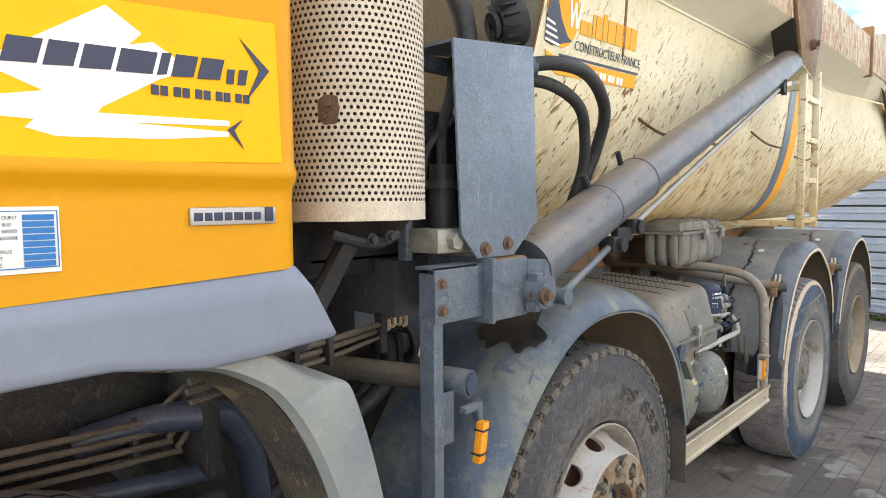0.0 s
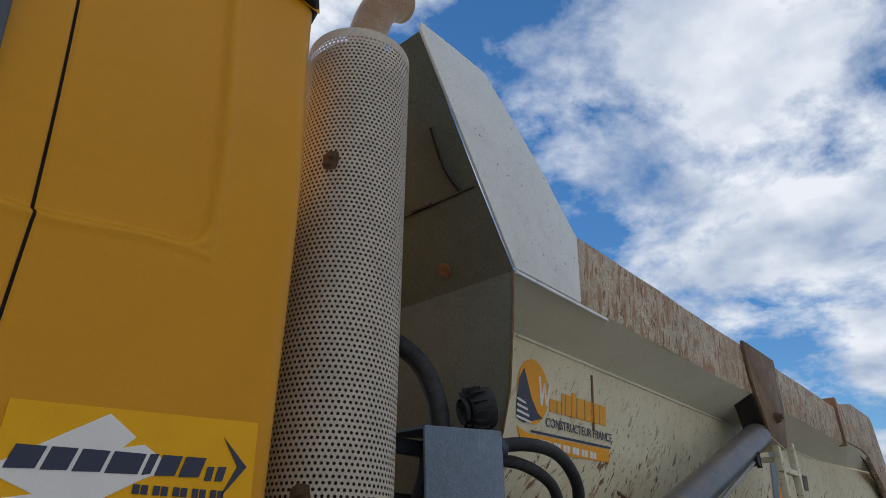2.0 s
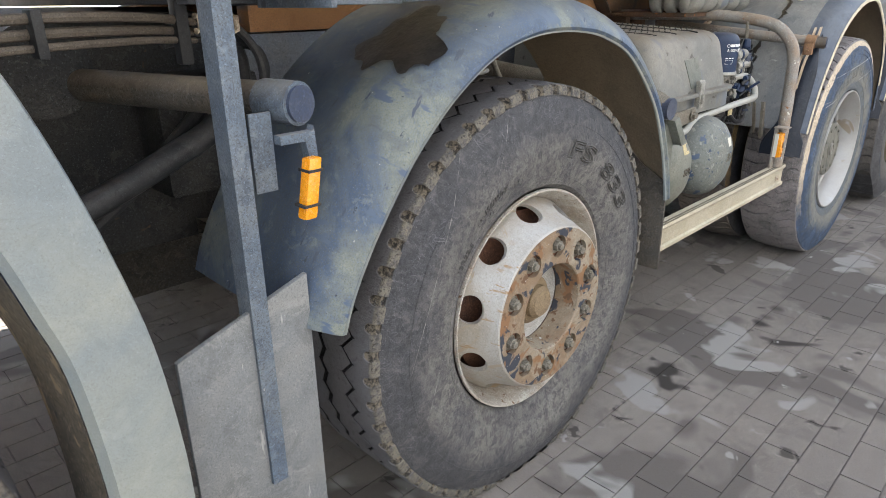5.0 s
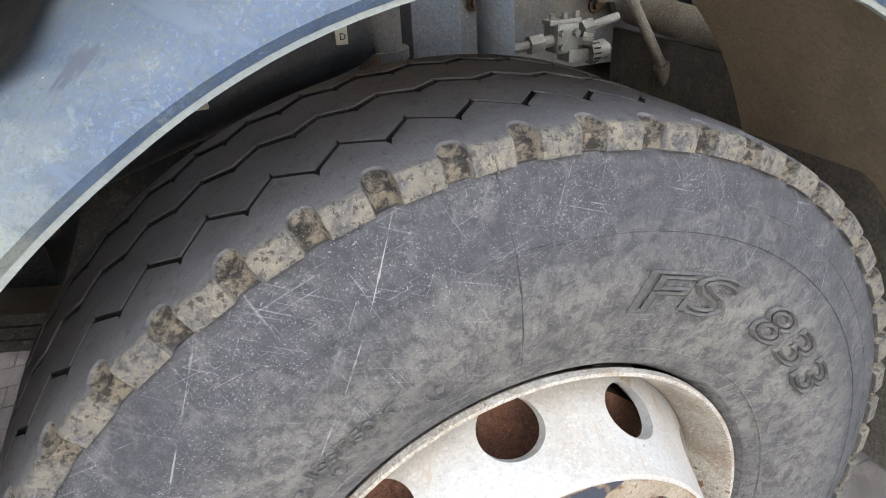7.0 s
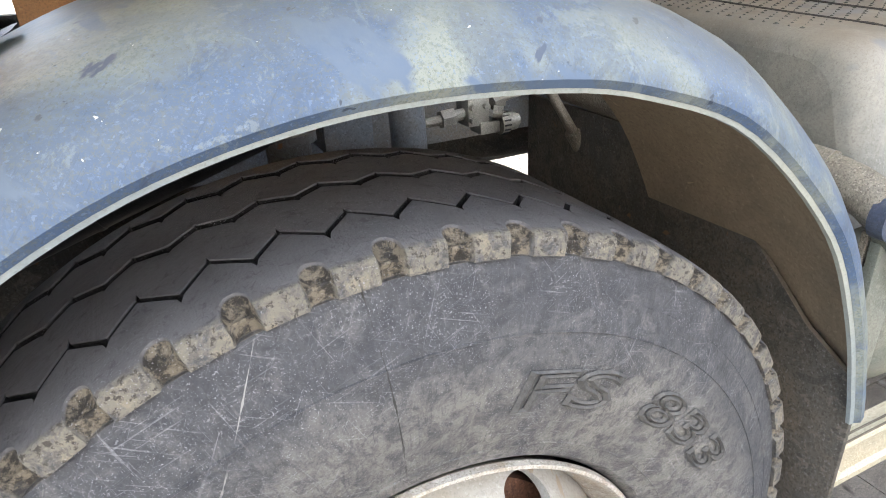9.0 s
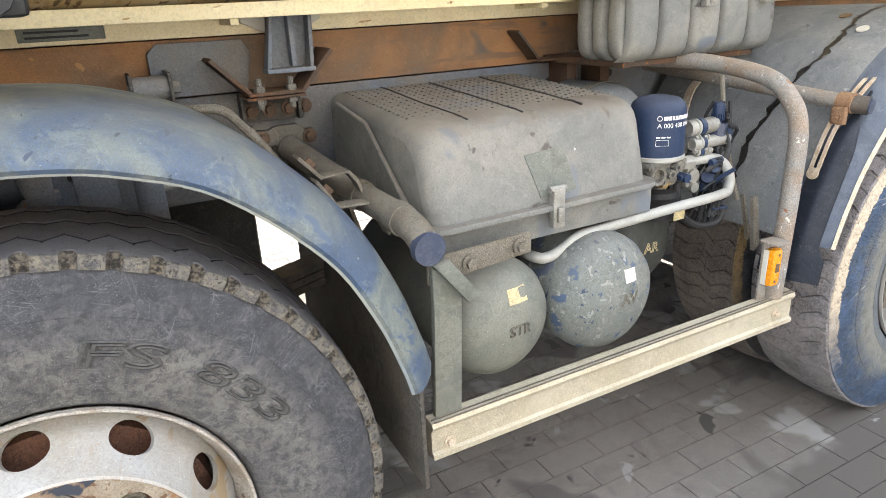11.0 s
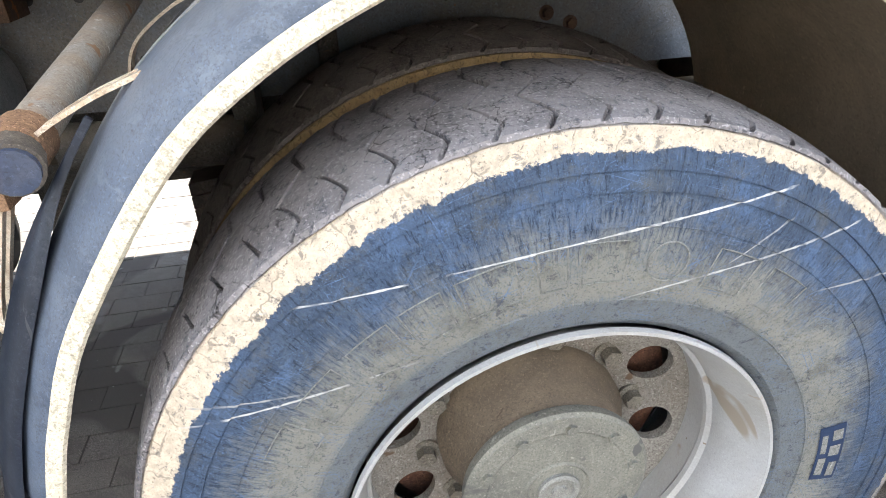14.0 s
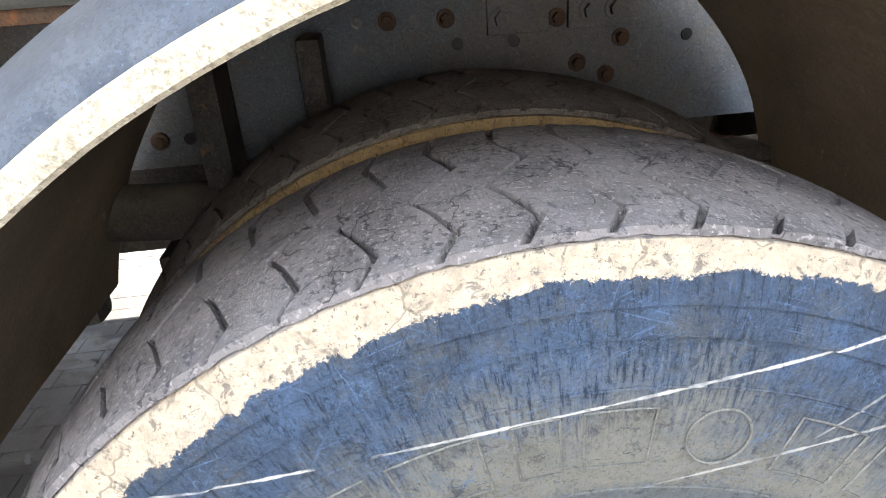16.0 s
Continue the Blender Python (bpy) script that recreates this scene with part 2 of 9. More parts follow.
M["fender"] = mat("fender_blue_grey_plastic", (0.050, 0.080, 0.138), (0.172, 0.188, 0.166), 3.4, 0.45, 0, 0.09, 130, edge=(0.45, 0.57),
                  specks=(((0.03, 0.04, 0.06), 60.0, 0.69), ((0.45, 0.45, 0.42), 110.0, 0.72)), streaks=(((0.068, 0.098, 0.150), (9.0, 7.0, 22.0), 0.60, (0, 40, 0)), ((0.04, 0.055, 0.09), (44.0, 30.0, 9.0), 0.65, (0, 40, 0))),
                  dust=((0.185, 0.185, 0.150), 0.55), fine=0.11)
M["fender_pale"] = mat("fender_pale_grey_plastic", (0.19, 0.217, 0.228), (0.275, 0.283, 0.252), 2.6, 0.45, 0, 0.06, 130, fine=0.05, dust=((0.30, 0.26, 0.2), 0.3), specks=(((0.07, 0.075, 0.08), 30.0, 0.72),))
M["fender_dark"] = mat("fender_underside_mud", (0.285, 0.225, 0.155), (0.20, 0.16, 0.115), 4.0, 0.85, 0, 0.25, 60, specks=(((0.36, 0.285, 0.19), 26.0, 0.71),), fine=0.05)
M["liner"] = mat("dark_muddy_liner", (0.085, 0.070, 0.050), (0.040, 0.039, 0.037), 5.0, 0.8, 0, 0.3, 60, streaks=(((0.15, 0.115, 0.075), (20.0, 20.0, 5.0), 0.58, (0, 25, 0)),), specks=(((0.025, 0.028, 0.03), 12.0, 0.66),), fine=0.12)
M["fender_rear"] = mat("rear_fender_blue_plastic", (0.050, 0.070, 0.110), (0.115, 0.133, 0.160), 3.2, 0.45, 0, 0.10, 130,
                       specks=(((0.03, 0.035, 0.05), 52.0, 0.70), ((0.40, 0.39, 0.36), 60.0, 0.73)), streaks=(((0.05, 0.065, 0.10), (30.0, 20.0, 6.0), 0.66, (0, 30, 0)),), dust=((0.175, 0.18, 0.19), 0.6), fine=0.15)
M["panel"] = mat("fender_panel_dusty_grey", (0.165, 0.175, 0.182), (0.225, 0.225, 0.215), 3.0, 0.6, 0, 0.14, 110, specks=(((0.36, 0.36, 0.34), 140.0, 0.72), ((0.10, 0.105, 0.11), 30.0, 0.70)),
                 streaks=(((0.30, 0.30, 0.29), (60.0, 20.0, 7.0), 0.66, (0, 0, 0)),), fine=0.12)
M["lip"] = mat("cream_edge_strip", (0.58, 0.525, 0.405), (0.50, 0.435, 0.325), 14.0, 0.7, 0, 0.35, 90, specks=(((0.10, 0.10, 0.10), 70.0, 0.74), ((0.34, 0.28, 0.19), 40.0, 0.72)), fine=0.15)
M["oily"] = mat("oily_dark_gear", (0.030, 0.033, 0.037), (0.050, 0.048, 0.045), 5.0, 0.65, 0.1, 0.25, 90, specks=(((0.11, 0.07, 0.045), 12.0, 0.68),), dust=((0.080, 0.076, 0.070), 0.7), fine=0.2)
M["chassis"] = mat("chassis_dark_dirty_steel", (0.066, 0.064, 0.060), (0.110, 0.094, 0.074), 5.0, 0.7, 0.05, 0.25, 90, specks=(((0.17, 0.105, 0.06), 24.0, 0.70),), dust=((0.26, 0.215, 0.16), 0.8), fine=0.2)
M["chassis_blue"] = mat("chassis_blue_grey", (0.155, 0.180, 0.212), (0.185, 0.168, 0.145), 3.0, 0.6, 0.05, 0.2, 90, specks=(((0.23, 0.135, 0.075), 30.0, 0.715), ((0.36, 0.34, 0.30), 70.0, 0.73)), dust=((0.26, 0.215, 0.16), 0.8), fine=0.10)
M["cover"] = mat("battery_cover_dusty_grey", (0.165, 0.168, 0.158), (0.235, 0.228, 0.203), 4.5, 0.6, 0, 0.07, 110, edge=(0.42, 0.58),
                 specks=(((0.140, 0.156, 0.176), 3.4, 0.63), ((0.110, 0.098, 0.085), 6.0, 0.62), ((0.085, 0.078, 0.07), 13.0, 0.68), ((0.60, 0.59, 0.55), 40.0, 0.755)), streaks=(((0.13, 0.122, 0.105), (22.0, 22.0, 5.0), 0.66, (0, 12, 0)),),
                 dust=((0.150, 0.122, 0.096), 0.95), fine=0.08)
M["tank"] = mat("air_tank_grey_green", (0.135, 0.148, 0.130), (0.205, 0.203, 0.170), 5.0, 0.55, 0.05, 0.12, 120, dust=((0.22, 0.20, 0.17), 0.7),
                specks=(((0.15, 0.155, 0.14), 8.0, 0.64), ((0.58, 0.56, 0.50), 60.0, 0.745)), fine=0.12)
M["tank_blue"] = mat("air_tank_chipped_blue", (0.125, 0.145, 0.142), (0.185, 0.190, 0.170), 5.0, 0.55, 0.05, 0.12, 100,
                     specks=(((0.055, 0.085, 0.140), 17.0, 0.57), ((0.24, 0.25, 0.23), 46.0, 0.60), ((0.035, 0.055, 0.095), 40.0, 0.64)), dust=((0.22, 0.20, 0.17), 0.6), fine=0.14)
M["tank_dark"] = mat("air_tank_dark", (0.036, 0.040, 0.037), (0.058, 0.060, 0.054), 4.0, 0.5, 0.05, 0.06, 120)
M["filter"] = mat("filter_navy_blue", (0.018, 0.032, 0.070), (0.024, 0.040, 0.082), 6.0, 0.42, 0, 0.04, 120, dust=((0.12, 0.125, 0.14), 0.4), fine=0.06)
M["alu"] = mat("aluminium_rail", (0.53, 0.485, 0.38), (0.43, 0.38, 0.28), 4.0, 0.45, 0.25, 0.05, 120, specks=(((0.30, 0.22, 0.10), 9.0, 0.74),), fine=0.10)
M["greypipe"] = mat("pale_grey_pipe", (0.37, 0.37, 0.345), (0.30, 0.295, 0.27), 6.0, 0.5, 0.1, 0.06, 150, fine=0.05)
M["rustpipe"] = mat("mottled_rust_pipe", (0.27, 0.265, 0.25), (0.26, 0.20, 0.15), 12.0, 0.65, 0.05, 0.2, 120,
                    specks=(((0.22, 0.115, 0.06), 20.0, 0.66), ((0.50, 0.48, 0.43), 60.0, 0.66)), dust=((0.30, 0.225, 0.16), 0.6), fine=0.13)
M["alloy"] = mat("cast_alloy_valve", (0.34, 0.335, 0.305), (0.22, 0.21, 0.185), 14.0, 0.5, 0.3, 0.10, 150, fine=0.08)
M["brass"] = mat("dull_brass", (0.30, 0.22, 0.10), (0.20, 0.15, 0.08), 20.0, 0.45, 0.6, 0.08, 150)
M["alloy_dirty"] = mat("dirty_cast_alloy", (0.20, 0.19, 0.165), (0.115, 0.105, 0.09), 18.0, 0.6, 0.2, 0.2, 120, fine=0.15)
M["blackplastic"] = mat("black_plastic", (0.020, 0.021, 0.024), (0.035, 0.035, 0.035), 12.0, 0.5, 0, 0.08, 150, dust=((0.09, 0.08, 0.07), 0.4))
M["hose"] = mat("black_rubber_hose", (0.025, 0.027, 0.03), (0.05, 0.05, 0.052), 14.0, 0.5, 0, 0.1, 150)
M["flap"] = mat("black_rubber_flap", (0.012, 0.016, 0.026), (0.022, 0.027, 0.038), 5.0, 0.42, 0, 0.06, 90, streaks=(((0.045, 0.048, 0.055), (60.0, 30.0, 4.0), 0.66, (0, 0, 0)),))
M["amber"] = mat("amber_reflector", (0.85, 0.32, 0.01), (0.75, 0.26, 0.01), 40.0, 0.25, 0, 0.1, 300, coat=0.5)
M["red"] = plain("red_sleeve", (0.55, 0.02, 0.02), 0.4)
M["white"] = plain("white_paint", (0.72, 0.72, 0.70), 0.5)
M["tag"] = plain("pale_tag", (0.60, 0.58, 0.50), 0.6)
M["tag_yellow"] = mat("faded_sticker", (0.55, 0.46, 0.26), (0.42, 0.36, 0.22), 50.0, 0.7)
M["chrome"] = plain("badge_chrome", (0.36, 0.36, 0.37), 0.3, 0.6)
M["glass"] = plain("lamp_lens_dark", (0.05, 0.06, 0.08), 0.12)
M["cap_blue"] = mat("navy_plastic_cap", (0.03, 0.045, 0.085), (0.06, 0.07, 0.10), 20.0, 0.4)
M["rim_white"] = mat("rim_white_paint", (0.385, 0.380, 0.365), (0.31, 0.275, 0.225), 4.0, 0.42, 0.05, 0.04, 90,
                     specks=(((0.33, 0.25, 0.16), 7.0, 0.66), ((0.20, 0.12, 0.07), 46.0, 0.72)), streaks=(((0.33, 0.28, 0.22), (70.0, 12.0, 9.0), 0.62, (0, 30, 0)), ((0.30, 0.215, 0.135), (9.0, 12.0, 50.0), 0.61, (0, 15, 0))), fine=0.05)
M["rim_lip"] = mat("rim_edge_worn", (0.48, 0.46, 0.42), (0.30, 0.25, 0.20), 16.0, 0.5, 0.2, 0.12, 120, specks=(((0.18, 0.11, 0.07), 45.0, 0.64),))
M["rim_rust"] = mat("rim_rusty_flange", (0.215, 0.150, 0.098), (0.285, 0.250, 0.195), 6.0, 0.7, 0.05, 0.3, 120, edge=(0.44, 0.56),
                    specks=(((0.205, 0.115, 0.062), 11.0, 0.55), ((0.135, 0.080, 0.048), 40.0, 0.60), ((0.040, 0.046, 0.060), 17.0, 0.565), ((0.42, 0.41, 0.38), 75.0, 0.70)), fine=0.12)
M["rim_grey"] = mat("rim_grey_white", (0.39, 0.39, 0.385), (0.315, 0.30, 0.27), 3.0, 0.40, 0.1, 0.06, 120, specks=(((0.27, 0.23, 0.18), 7.0, 0.66), ((0.18, 0.13, 0.09), 60.0, 0.73)), streaks=(((0.30, 0.26, 0.21), (50.0, 8.0, 7.0), 0.66, (0, 25, 0)),), fine=0.04)
M["disc_grime"] = mat("recessed_disc_grime", (0.27, 0.255, 0.23), (0.19, 0.165, 0.135), 5.0, 0.5, 0.1, 0.12, 120, specks=(((0.12, 0.08, 0.05), 20.0, 0.66),), fine=0.15)
M["hub_drum"] = mat("brown_hub_drum", (0.200, 0.155, 0.110), (0.110, 0.090, 0.070), 6.0, 0.75, 0.05, 0.25, 120, fine=0.12, dust=((0.27, 0.21, 0.15), 0.6), specks=(((0.08, 0.06, 0.045), 22.0, 0.66),))
M["hub_plate"] = mat("grey_green_hub_plate", (0.190, 0.185, 0.155), (0.125, 0.122, 0.105), 9.0, 0.6, 0.05, 0.15, 130, fine=0.10, specks=(((0.085, 0.085, 0.078), 15.0, 0.62), ((0.30, 0.29, 0.25), 30.0, 0.68)))
M["cap_pale"] = mat("pale_hub_cap", (0.25, 0.245, 0.22), (0.17, 0.165, 0.145), 30.0, 0.55, 0.1, 0.1, 150)
M["hub"] = mat("hub_grey_cast", (0.195, 0.18, 0.15), (0.125, 0.105, 0.08), 7.0, 0.65, 0.05, 0.25, 140, fine=0.15, specks=(((0.10, 0.08, 0.06), 24.0, 0.70),))
M["hub_cap"] = mat("hub_cap_brown_dust", (0.25, 0.19, 0.12), (0.19, 0.14, 0.09), 14.0, 0.75, 0, 0.25, 140, fine=0.2)
M["hub_pale"] = mat("hub_pale_grey_paint", (0.40, 0.40, 0.385), (0.30, 0.285, 0.26), 12.0, 0.55, 0, 0.1, 140, fine=0.12)
M["drum"] = mat("brake_drum_rust", (0.16, 0.075, 0.045), (0.08, 0.045, 0.035), 9.0, 0.8, 0.1, 0.2, 90)
M["fence"] = mat("fence_grey_blue_sheet", (0.30, 0.34, 0.40), (0.25, 0.29, 0.35), 1.2, 0.5, 0.2, 0.04, 60, streaks=(((0.42, 0.44, 0.47), (1.2, 1.2, 12.0), 0.62, (0, 0, 0)),), fine=0.08)
M["fence_pale"] = mat("gate_pale_blue_sheet", (0.42, 0.52, 0.66), (0.36, 0.45, 0.60), 1.5, 0.5, 0.1, 0.04, 60)
M["paver"] = mat("grey_concrete_paver", (0.215, 0.192, 0.172), (0.145, 0.130, 0.118), 0.9, 0.9, 0, 0.5, 130,
                 specks=(((0.100, 0.090, 0.082), 1.5, 0.54), ((0.228, 0.220, 0.208), 2.7, 0.60), ((0.035, 0.031, 0.028), 2.1, 0.66), ((0.06, 0.054, 0.048), 7.0, 0.66), ((0.24, 0.232, 0.22), 9.0, 0.68), ((0.36, 0.34, 0.32), 60.0, 0.72)), fine=0.22, world_space=True)
M["ground"] = mat("sand_and_grit_joint", (0.085, 0.077, 0.070), (0.125, 0.113, 0.102), 1.2, 0.95, 0, 0.4, 120, fine=0.2,
                  specks=(((0.10, 0.09, 0.082), 1.5, 0.56), ((0.035, 0.031, 0.028), 2.1, 0.67)), world_space=True)
M["yard"] = mat("sunlit_yard_concrete", (0.24, 0.222, 0.20), (0.19, 0.175, 0.158), 0.8, 0.95, 0, 0.4, 120, fine=0.2, world_space=True)
M["leaf"] = mat("weed_green", (0.06, 0.10, 0.03), (0.10, 0.11, 0.04), 20.0, 0.7)
# grease; also the black put in for shade in holes and behind the brace
M["grease"] = mat("black_grease_and_shade", (0.012, 0.011, 0.010), (0.03, 0.026, 0.022), 20.0, 0.35, 0, 0.3, 90)


def rubber(name, kind):
    """Tyre rubber in the wheel's own frame: the axle is y, so the radius gives the zones of dust and dried mud."""
    m = bpy.data.materials.new(name)
    m.use_nodes = True
    nt = m.node_tree
    nd, lk = nt.nodes, nt.links
    b = nd["Principled BSDF"]
    tc = nd.new("ShaderNodeTexCoord")
    sp = nd.new("ShaderNodeSeparateXYZ")
    lk.new(tc.outputs["Object"], sp.inputs[0])

    def math_(op, a, c=None):
        x = nd.new("ShaderNodeMath")
        x.operation = op
        for i, v in enumerate((a, c)):
            if v is None:
                continue
            if isinstance(v, (int, float)):
                x.inputs[i].default_value = v
            else:
                lk.new(v, x.inputs[i])
        return x.outputs[0]

    def noise_(sc, det=6.0, rg=0.6, v=tc.outputs["Object"], dist=0.0):
        n = nd.new("ShaderNodeTexNoise")
        n.inputs["Scale"].default_value, n.inputs["Detail"].default_value = sc, det
        n.inputs["Roughness"].default_value, n.inputs["Distortion"].default_value = rg, dist
        lk.new(v, n.inputs["Vector"])
        return n.outputs["Fac"]

    def ramp(fac, lo, hi):
        r = nd.new("ShaderNodeMapRange")
        r.inputs["From Min"].default_value, r.inputs["From Max"].default_value = lo, hi
        lk.new(fac, r.inputs["Value"])
        return r.outputs["Result"]

    def mix(fac, a, c):
        x = nd.new("ShaderNodeMix")
        x.data_type = "RGBA"
        lk.new(fac, x.inputs[0])
        for s, v in ((6, a), (7, c)):
            if isinstance(v, tuple):
                x.inputs[s].default_value = (*v, 1)
            else:
                lk.new(v, x.inputs[s])
        return x.outputs[2]

    rad = math_("SQRT", math_("ADD", math_("MULTIPLY", sp.outputs["X"], sp.outputs["X"]), math_("MULTIPLY", sp.outputs["Z"], sp.outputs["Z"])))
    ang = math_("ARCTAN2", sp.outputs["Z"], sp.outputs["X"])
    cv = nd.new("ShaderNodeCombineXYZ")
    lk.new(math_("MULTIPLY", ang, 125.0), cv.inputs[0])
    lk.new(math_("MULTIPLY", rad, 38.0), cv.inputs[1])
    lk.new(sp.outputs["Y"], cv.inputs[2])
    wob = math_("MULTIPLY", math_("SUBTRACT", noise_(9.0, 7.0, 0.65), 0.5), 0.09)
    rw = math_("ADD", rad, wob)
    big, grain = noise_(5.0, 7.0), noise_(420.0, 3.0)
    rub = noise_(1.0, 5.0, 0.7, cv.outputs[0])          # radial brush marks

    def scratches(turn, thick, th):
        mp = nd.new("ShaderNodeMapping")
        mp.vector_type = "TEXTURE"
        mp.inputs["Rotation"].default_value = (0, radians(turn), 0)
        mp.inputs["Scale"].default_value = (1 / (thick * 0.03), 1.0, 1 / thick)
        lk.new(tc.outputs["Object"], mp.inputs["Vector"])
        return ramp(noise_(1.0, 3.0, 0.6, mp.outputs[0]), th, th + 0.05)

    patch = ramp(noise_(18.0, 5.0), 0.40, 0.62)
    if kind == "front":
        col = mix(ramp(big, 0.38, 0.60), (0.172, 0.164, 0.152), (0.132, 0.127, 0.122))
        col = mix(math_("MULTIPLY", ramp(rw, 0.41, 0.47), 0.9), col, (0.052, 0.054, 0.061))
        col = mix(math_("MULTIPLY", ramp(noise_(6.5, 6.0, 0.6), 0.52, 0.66), 0.7), col, (0.050, 0.052, 0.060))
        col = mix(math_("MULTIPLY", ramp(rub, 0.55, 0.64), 0.5), col, (0.040, 0.041, 0.046))
        col = mix(math_("MULTIPLY", ramp(rub, 0.42, 0.34), 0.4), col, (0.16, 0.155, 0.15))
        light, soft_l = (0.34, 0.34, 0.36), 0.27
        col = mix(math_("MULTIPLY", ramp(noise_(48.0, 9.0, 0.78, dist=0.5), 0.45, 0.58), 0.72), col, (0.036, 0.037, 0.043))
        col = mix(math_("MULTIPLY", ramp(noise_(23.0, 9.0, 0.75, dist=0.8), 0.53, 0.64), 0.38), col, (0.17, 0.165, 0.16))
    else:
        wash = {"rear": (0.215, 0.212, 0.184), "dull": (0.125, 0.118, 0.110)}.get(kind, (0.09, 0.075, 0.06))
        deep = {"rear": (0.033, 0.054, 0.094), "dull": (0.060, 0.060, 0.064)}.get(kind, (0.05, 0.05, 0.052))
        mudc = {"rear": (0.60, 0.505, 0.385), "dull": (0.20, 0.165, 0.125)}.get(kind, (0.34, 0.235, 0.115))
        col = mix(ramp(big, 0.40, 0.62), wash, tuple(v * 0.88 for v in wash))
        col = mix(math_("MULTIPLY", ramp(math_("ADD", rw, math_("ADD", math_("MULTIPLY", math_("SUBTRACT", rub, 0.5), 0.17), math_("MULTIPLY", math_("SUBTRACT", noise_(3.4, 4.0, 0.6), 0.5), 0.16))), 0.385, 0.455), 0.95), col, deep)
        if kind == "rear":                                       # bluish ring by the bead, pale rubbed arcs
            col = mix(math_("MULTIPLY", ramp(math_("ADD", rad, math_("MULTIPLY", math_("SUBTRACT", rub, 0.5), 0.03)), 0.352, 0.340), 0.75), col, (0.105, 0.122, 0.140))
            col = mix(math_("MULTIPLY", math_("MULTIPLY", ramp(noise_(26.0, 8.0, 0.75, dist=0.6), 0.50, 0.62), ramp(rw, 0.36, 0.40)), 0.45), col, (0.075, 0.100, 0.135))
        col = mix(math_("MULTIPLY", math_("MULTIPLY", ramp(noise_(8.0, 6.0, 0.65), 0.46, 0.62), ramp(rw, 0.41, 0.44)), 0.6), col, tuple(v * 1.8 for v in deep))
        col = mix(math_("MULTIPLY", math_("MULTIPLY", ramp(rub, 0.54, 0.62), ramp(rw, 0.40, 0.44)), 0.8), col, tuple(v * 0.38 for v in deep))
        col = mix(math_("MULTIPLY", math_("MULTIPLY", ramp(rub, 0.42, 0.34), ramp(rw, 0.40, 0.44)), 0.5), col, tuple(v * 2.4 for v in deep))
        col = mix(math_("MULTIPLY", ramp(noise_(30.0, 9.0, 0.75), 0.50, 0.64), 0.6), col, tuple(v * 0.42 for v in wash))
        col = mix(math_("MULTIPLY", math_("MULTIPLY", ramp(noise_(16.0, 9.0, 0.75, dist=0.8), 0.53, 0.66), ramp(rw, 0.41, 0.45)), 0.6), col, tuple(v * 2.6 for v in deep))
        light, soft_l = tuple(v * 2.9 for v in deep), 0.6
    for turn, thick, th in ((20, 420.0, 0.615), (62, 360.0, 0.625), (118, 400.0, 0.625), (160, 460.0, 0.615)):
        col = mix(math_("MULTIPLY", math_("MULTIPLY", scratches(turn, thick, th), patch), soft_l), col, light)
    col = mix(math_("MULTIPLY", math_("MULTIPLY", ramp(grain, 0.60, 0.65), patch), 0.3 if kind == "front" else 0.6), col, light)
    col = mix(math_("MULTIPLY", ramp(grain, 0.44, 0.36), 0.35), col, tuple(v * 0.16 for v in light))
    lugs = math_("MULTIPLY", ramp(rad, 0.5300, 0.5318), ramp(sp.outputs["Y"], 0.16, 0.15))
    if kind == "front":
        face = math_("MULTIPLY", lugs, ramp(sp.outputs["Y"], 0.0055, 0.0005))
        col = mix(math_("MULTIPLY", ramp(rad, 0.5400, 0.5500), ramp(sp.outputs["Y"], -0.001, 0.006)), col, (0.112, 0.110, 0.117))
        col = mix(math_("MULTIPLY", math_("MULTIPLY", ramp(rad, 0.545, 0.552), ramp(noise_(40.0, 6.0, 0.7), 0.48, 0.66)), 0.6), col, (0.088, 0.086, 0.090))
        # dried earth on the shoulder lugs
        col = mix(math_("MULTIPLY", face, ramp(noise_(75.0, 7.0, 0.72, dist=0.4), 0.36, 0.56)), col, (0.155, 0.142, 0.118))
        col = mix(math_("MULTIPLY", face, ramp(noise_(34.0, 6.0, 0.7), 0.56, 0.66)), col, (0.205, 0.18, 0.14))
        col = mix(math_("MULTIPLY", face, ramp(noise_(160.0, 5.0, 0.7), 0.54, 0.61)), col, (0.050, 0.044, 0.038))
        # earth caked in the scoops; clean groove rubber, with shade painted in near black
        below = math_("SUBTRACT", math_("ADD", 0.5535, math_("MULTIPLY", sp.outputs["Y"], 0.16)), rad)
        pit = math_("MULTIPLY", math_("MULTIPLY", ramp(below, 0.0012, 0.0028), lugs), math_("MULTIPLY", ramp(sp.outputs["Y"], -0.0035, 0.0), ramp(sp.outputs["Y"], 0.030, 0.028)))
        col = mix(pit, col, mix(ramp(noise_(110.0, 6.0, 0.7), 0.44, 0.56), (0.150, 0.128, 0.098), (0.028, 0.025, 0.022)))
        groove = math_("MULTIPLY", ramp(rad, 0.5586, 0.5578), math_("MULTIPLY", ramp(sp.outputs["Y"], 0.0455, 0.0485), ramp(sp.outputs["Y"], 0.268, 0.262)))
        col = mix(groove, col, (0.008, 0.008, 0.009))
        lines = ((2.27, 0.805, 0.34, 0.53, 0.24), (-10.0, 0.093, 0.33, 0.54, 0.03), (2.57, 1.176, 0.36, 0.53, 0.20))
        wide = 0.0008
    else:
        y_in = sp.outputs["Y"]
        tread = math_("MULTIPLY", ramp(rad, 0.5376, 0.5394), ramp(y_in, 0.0070, 0.0080))
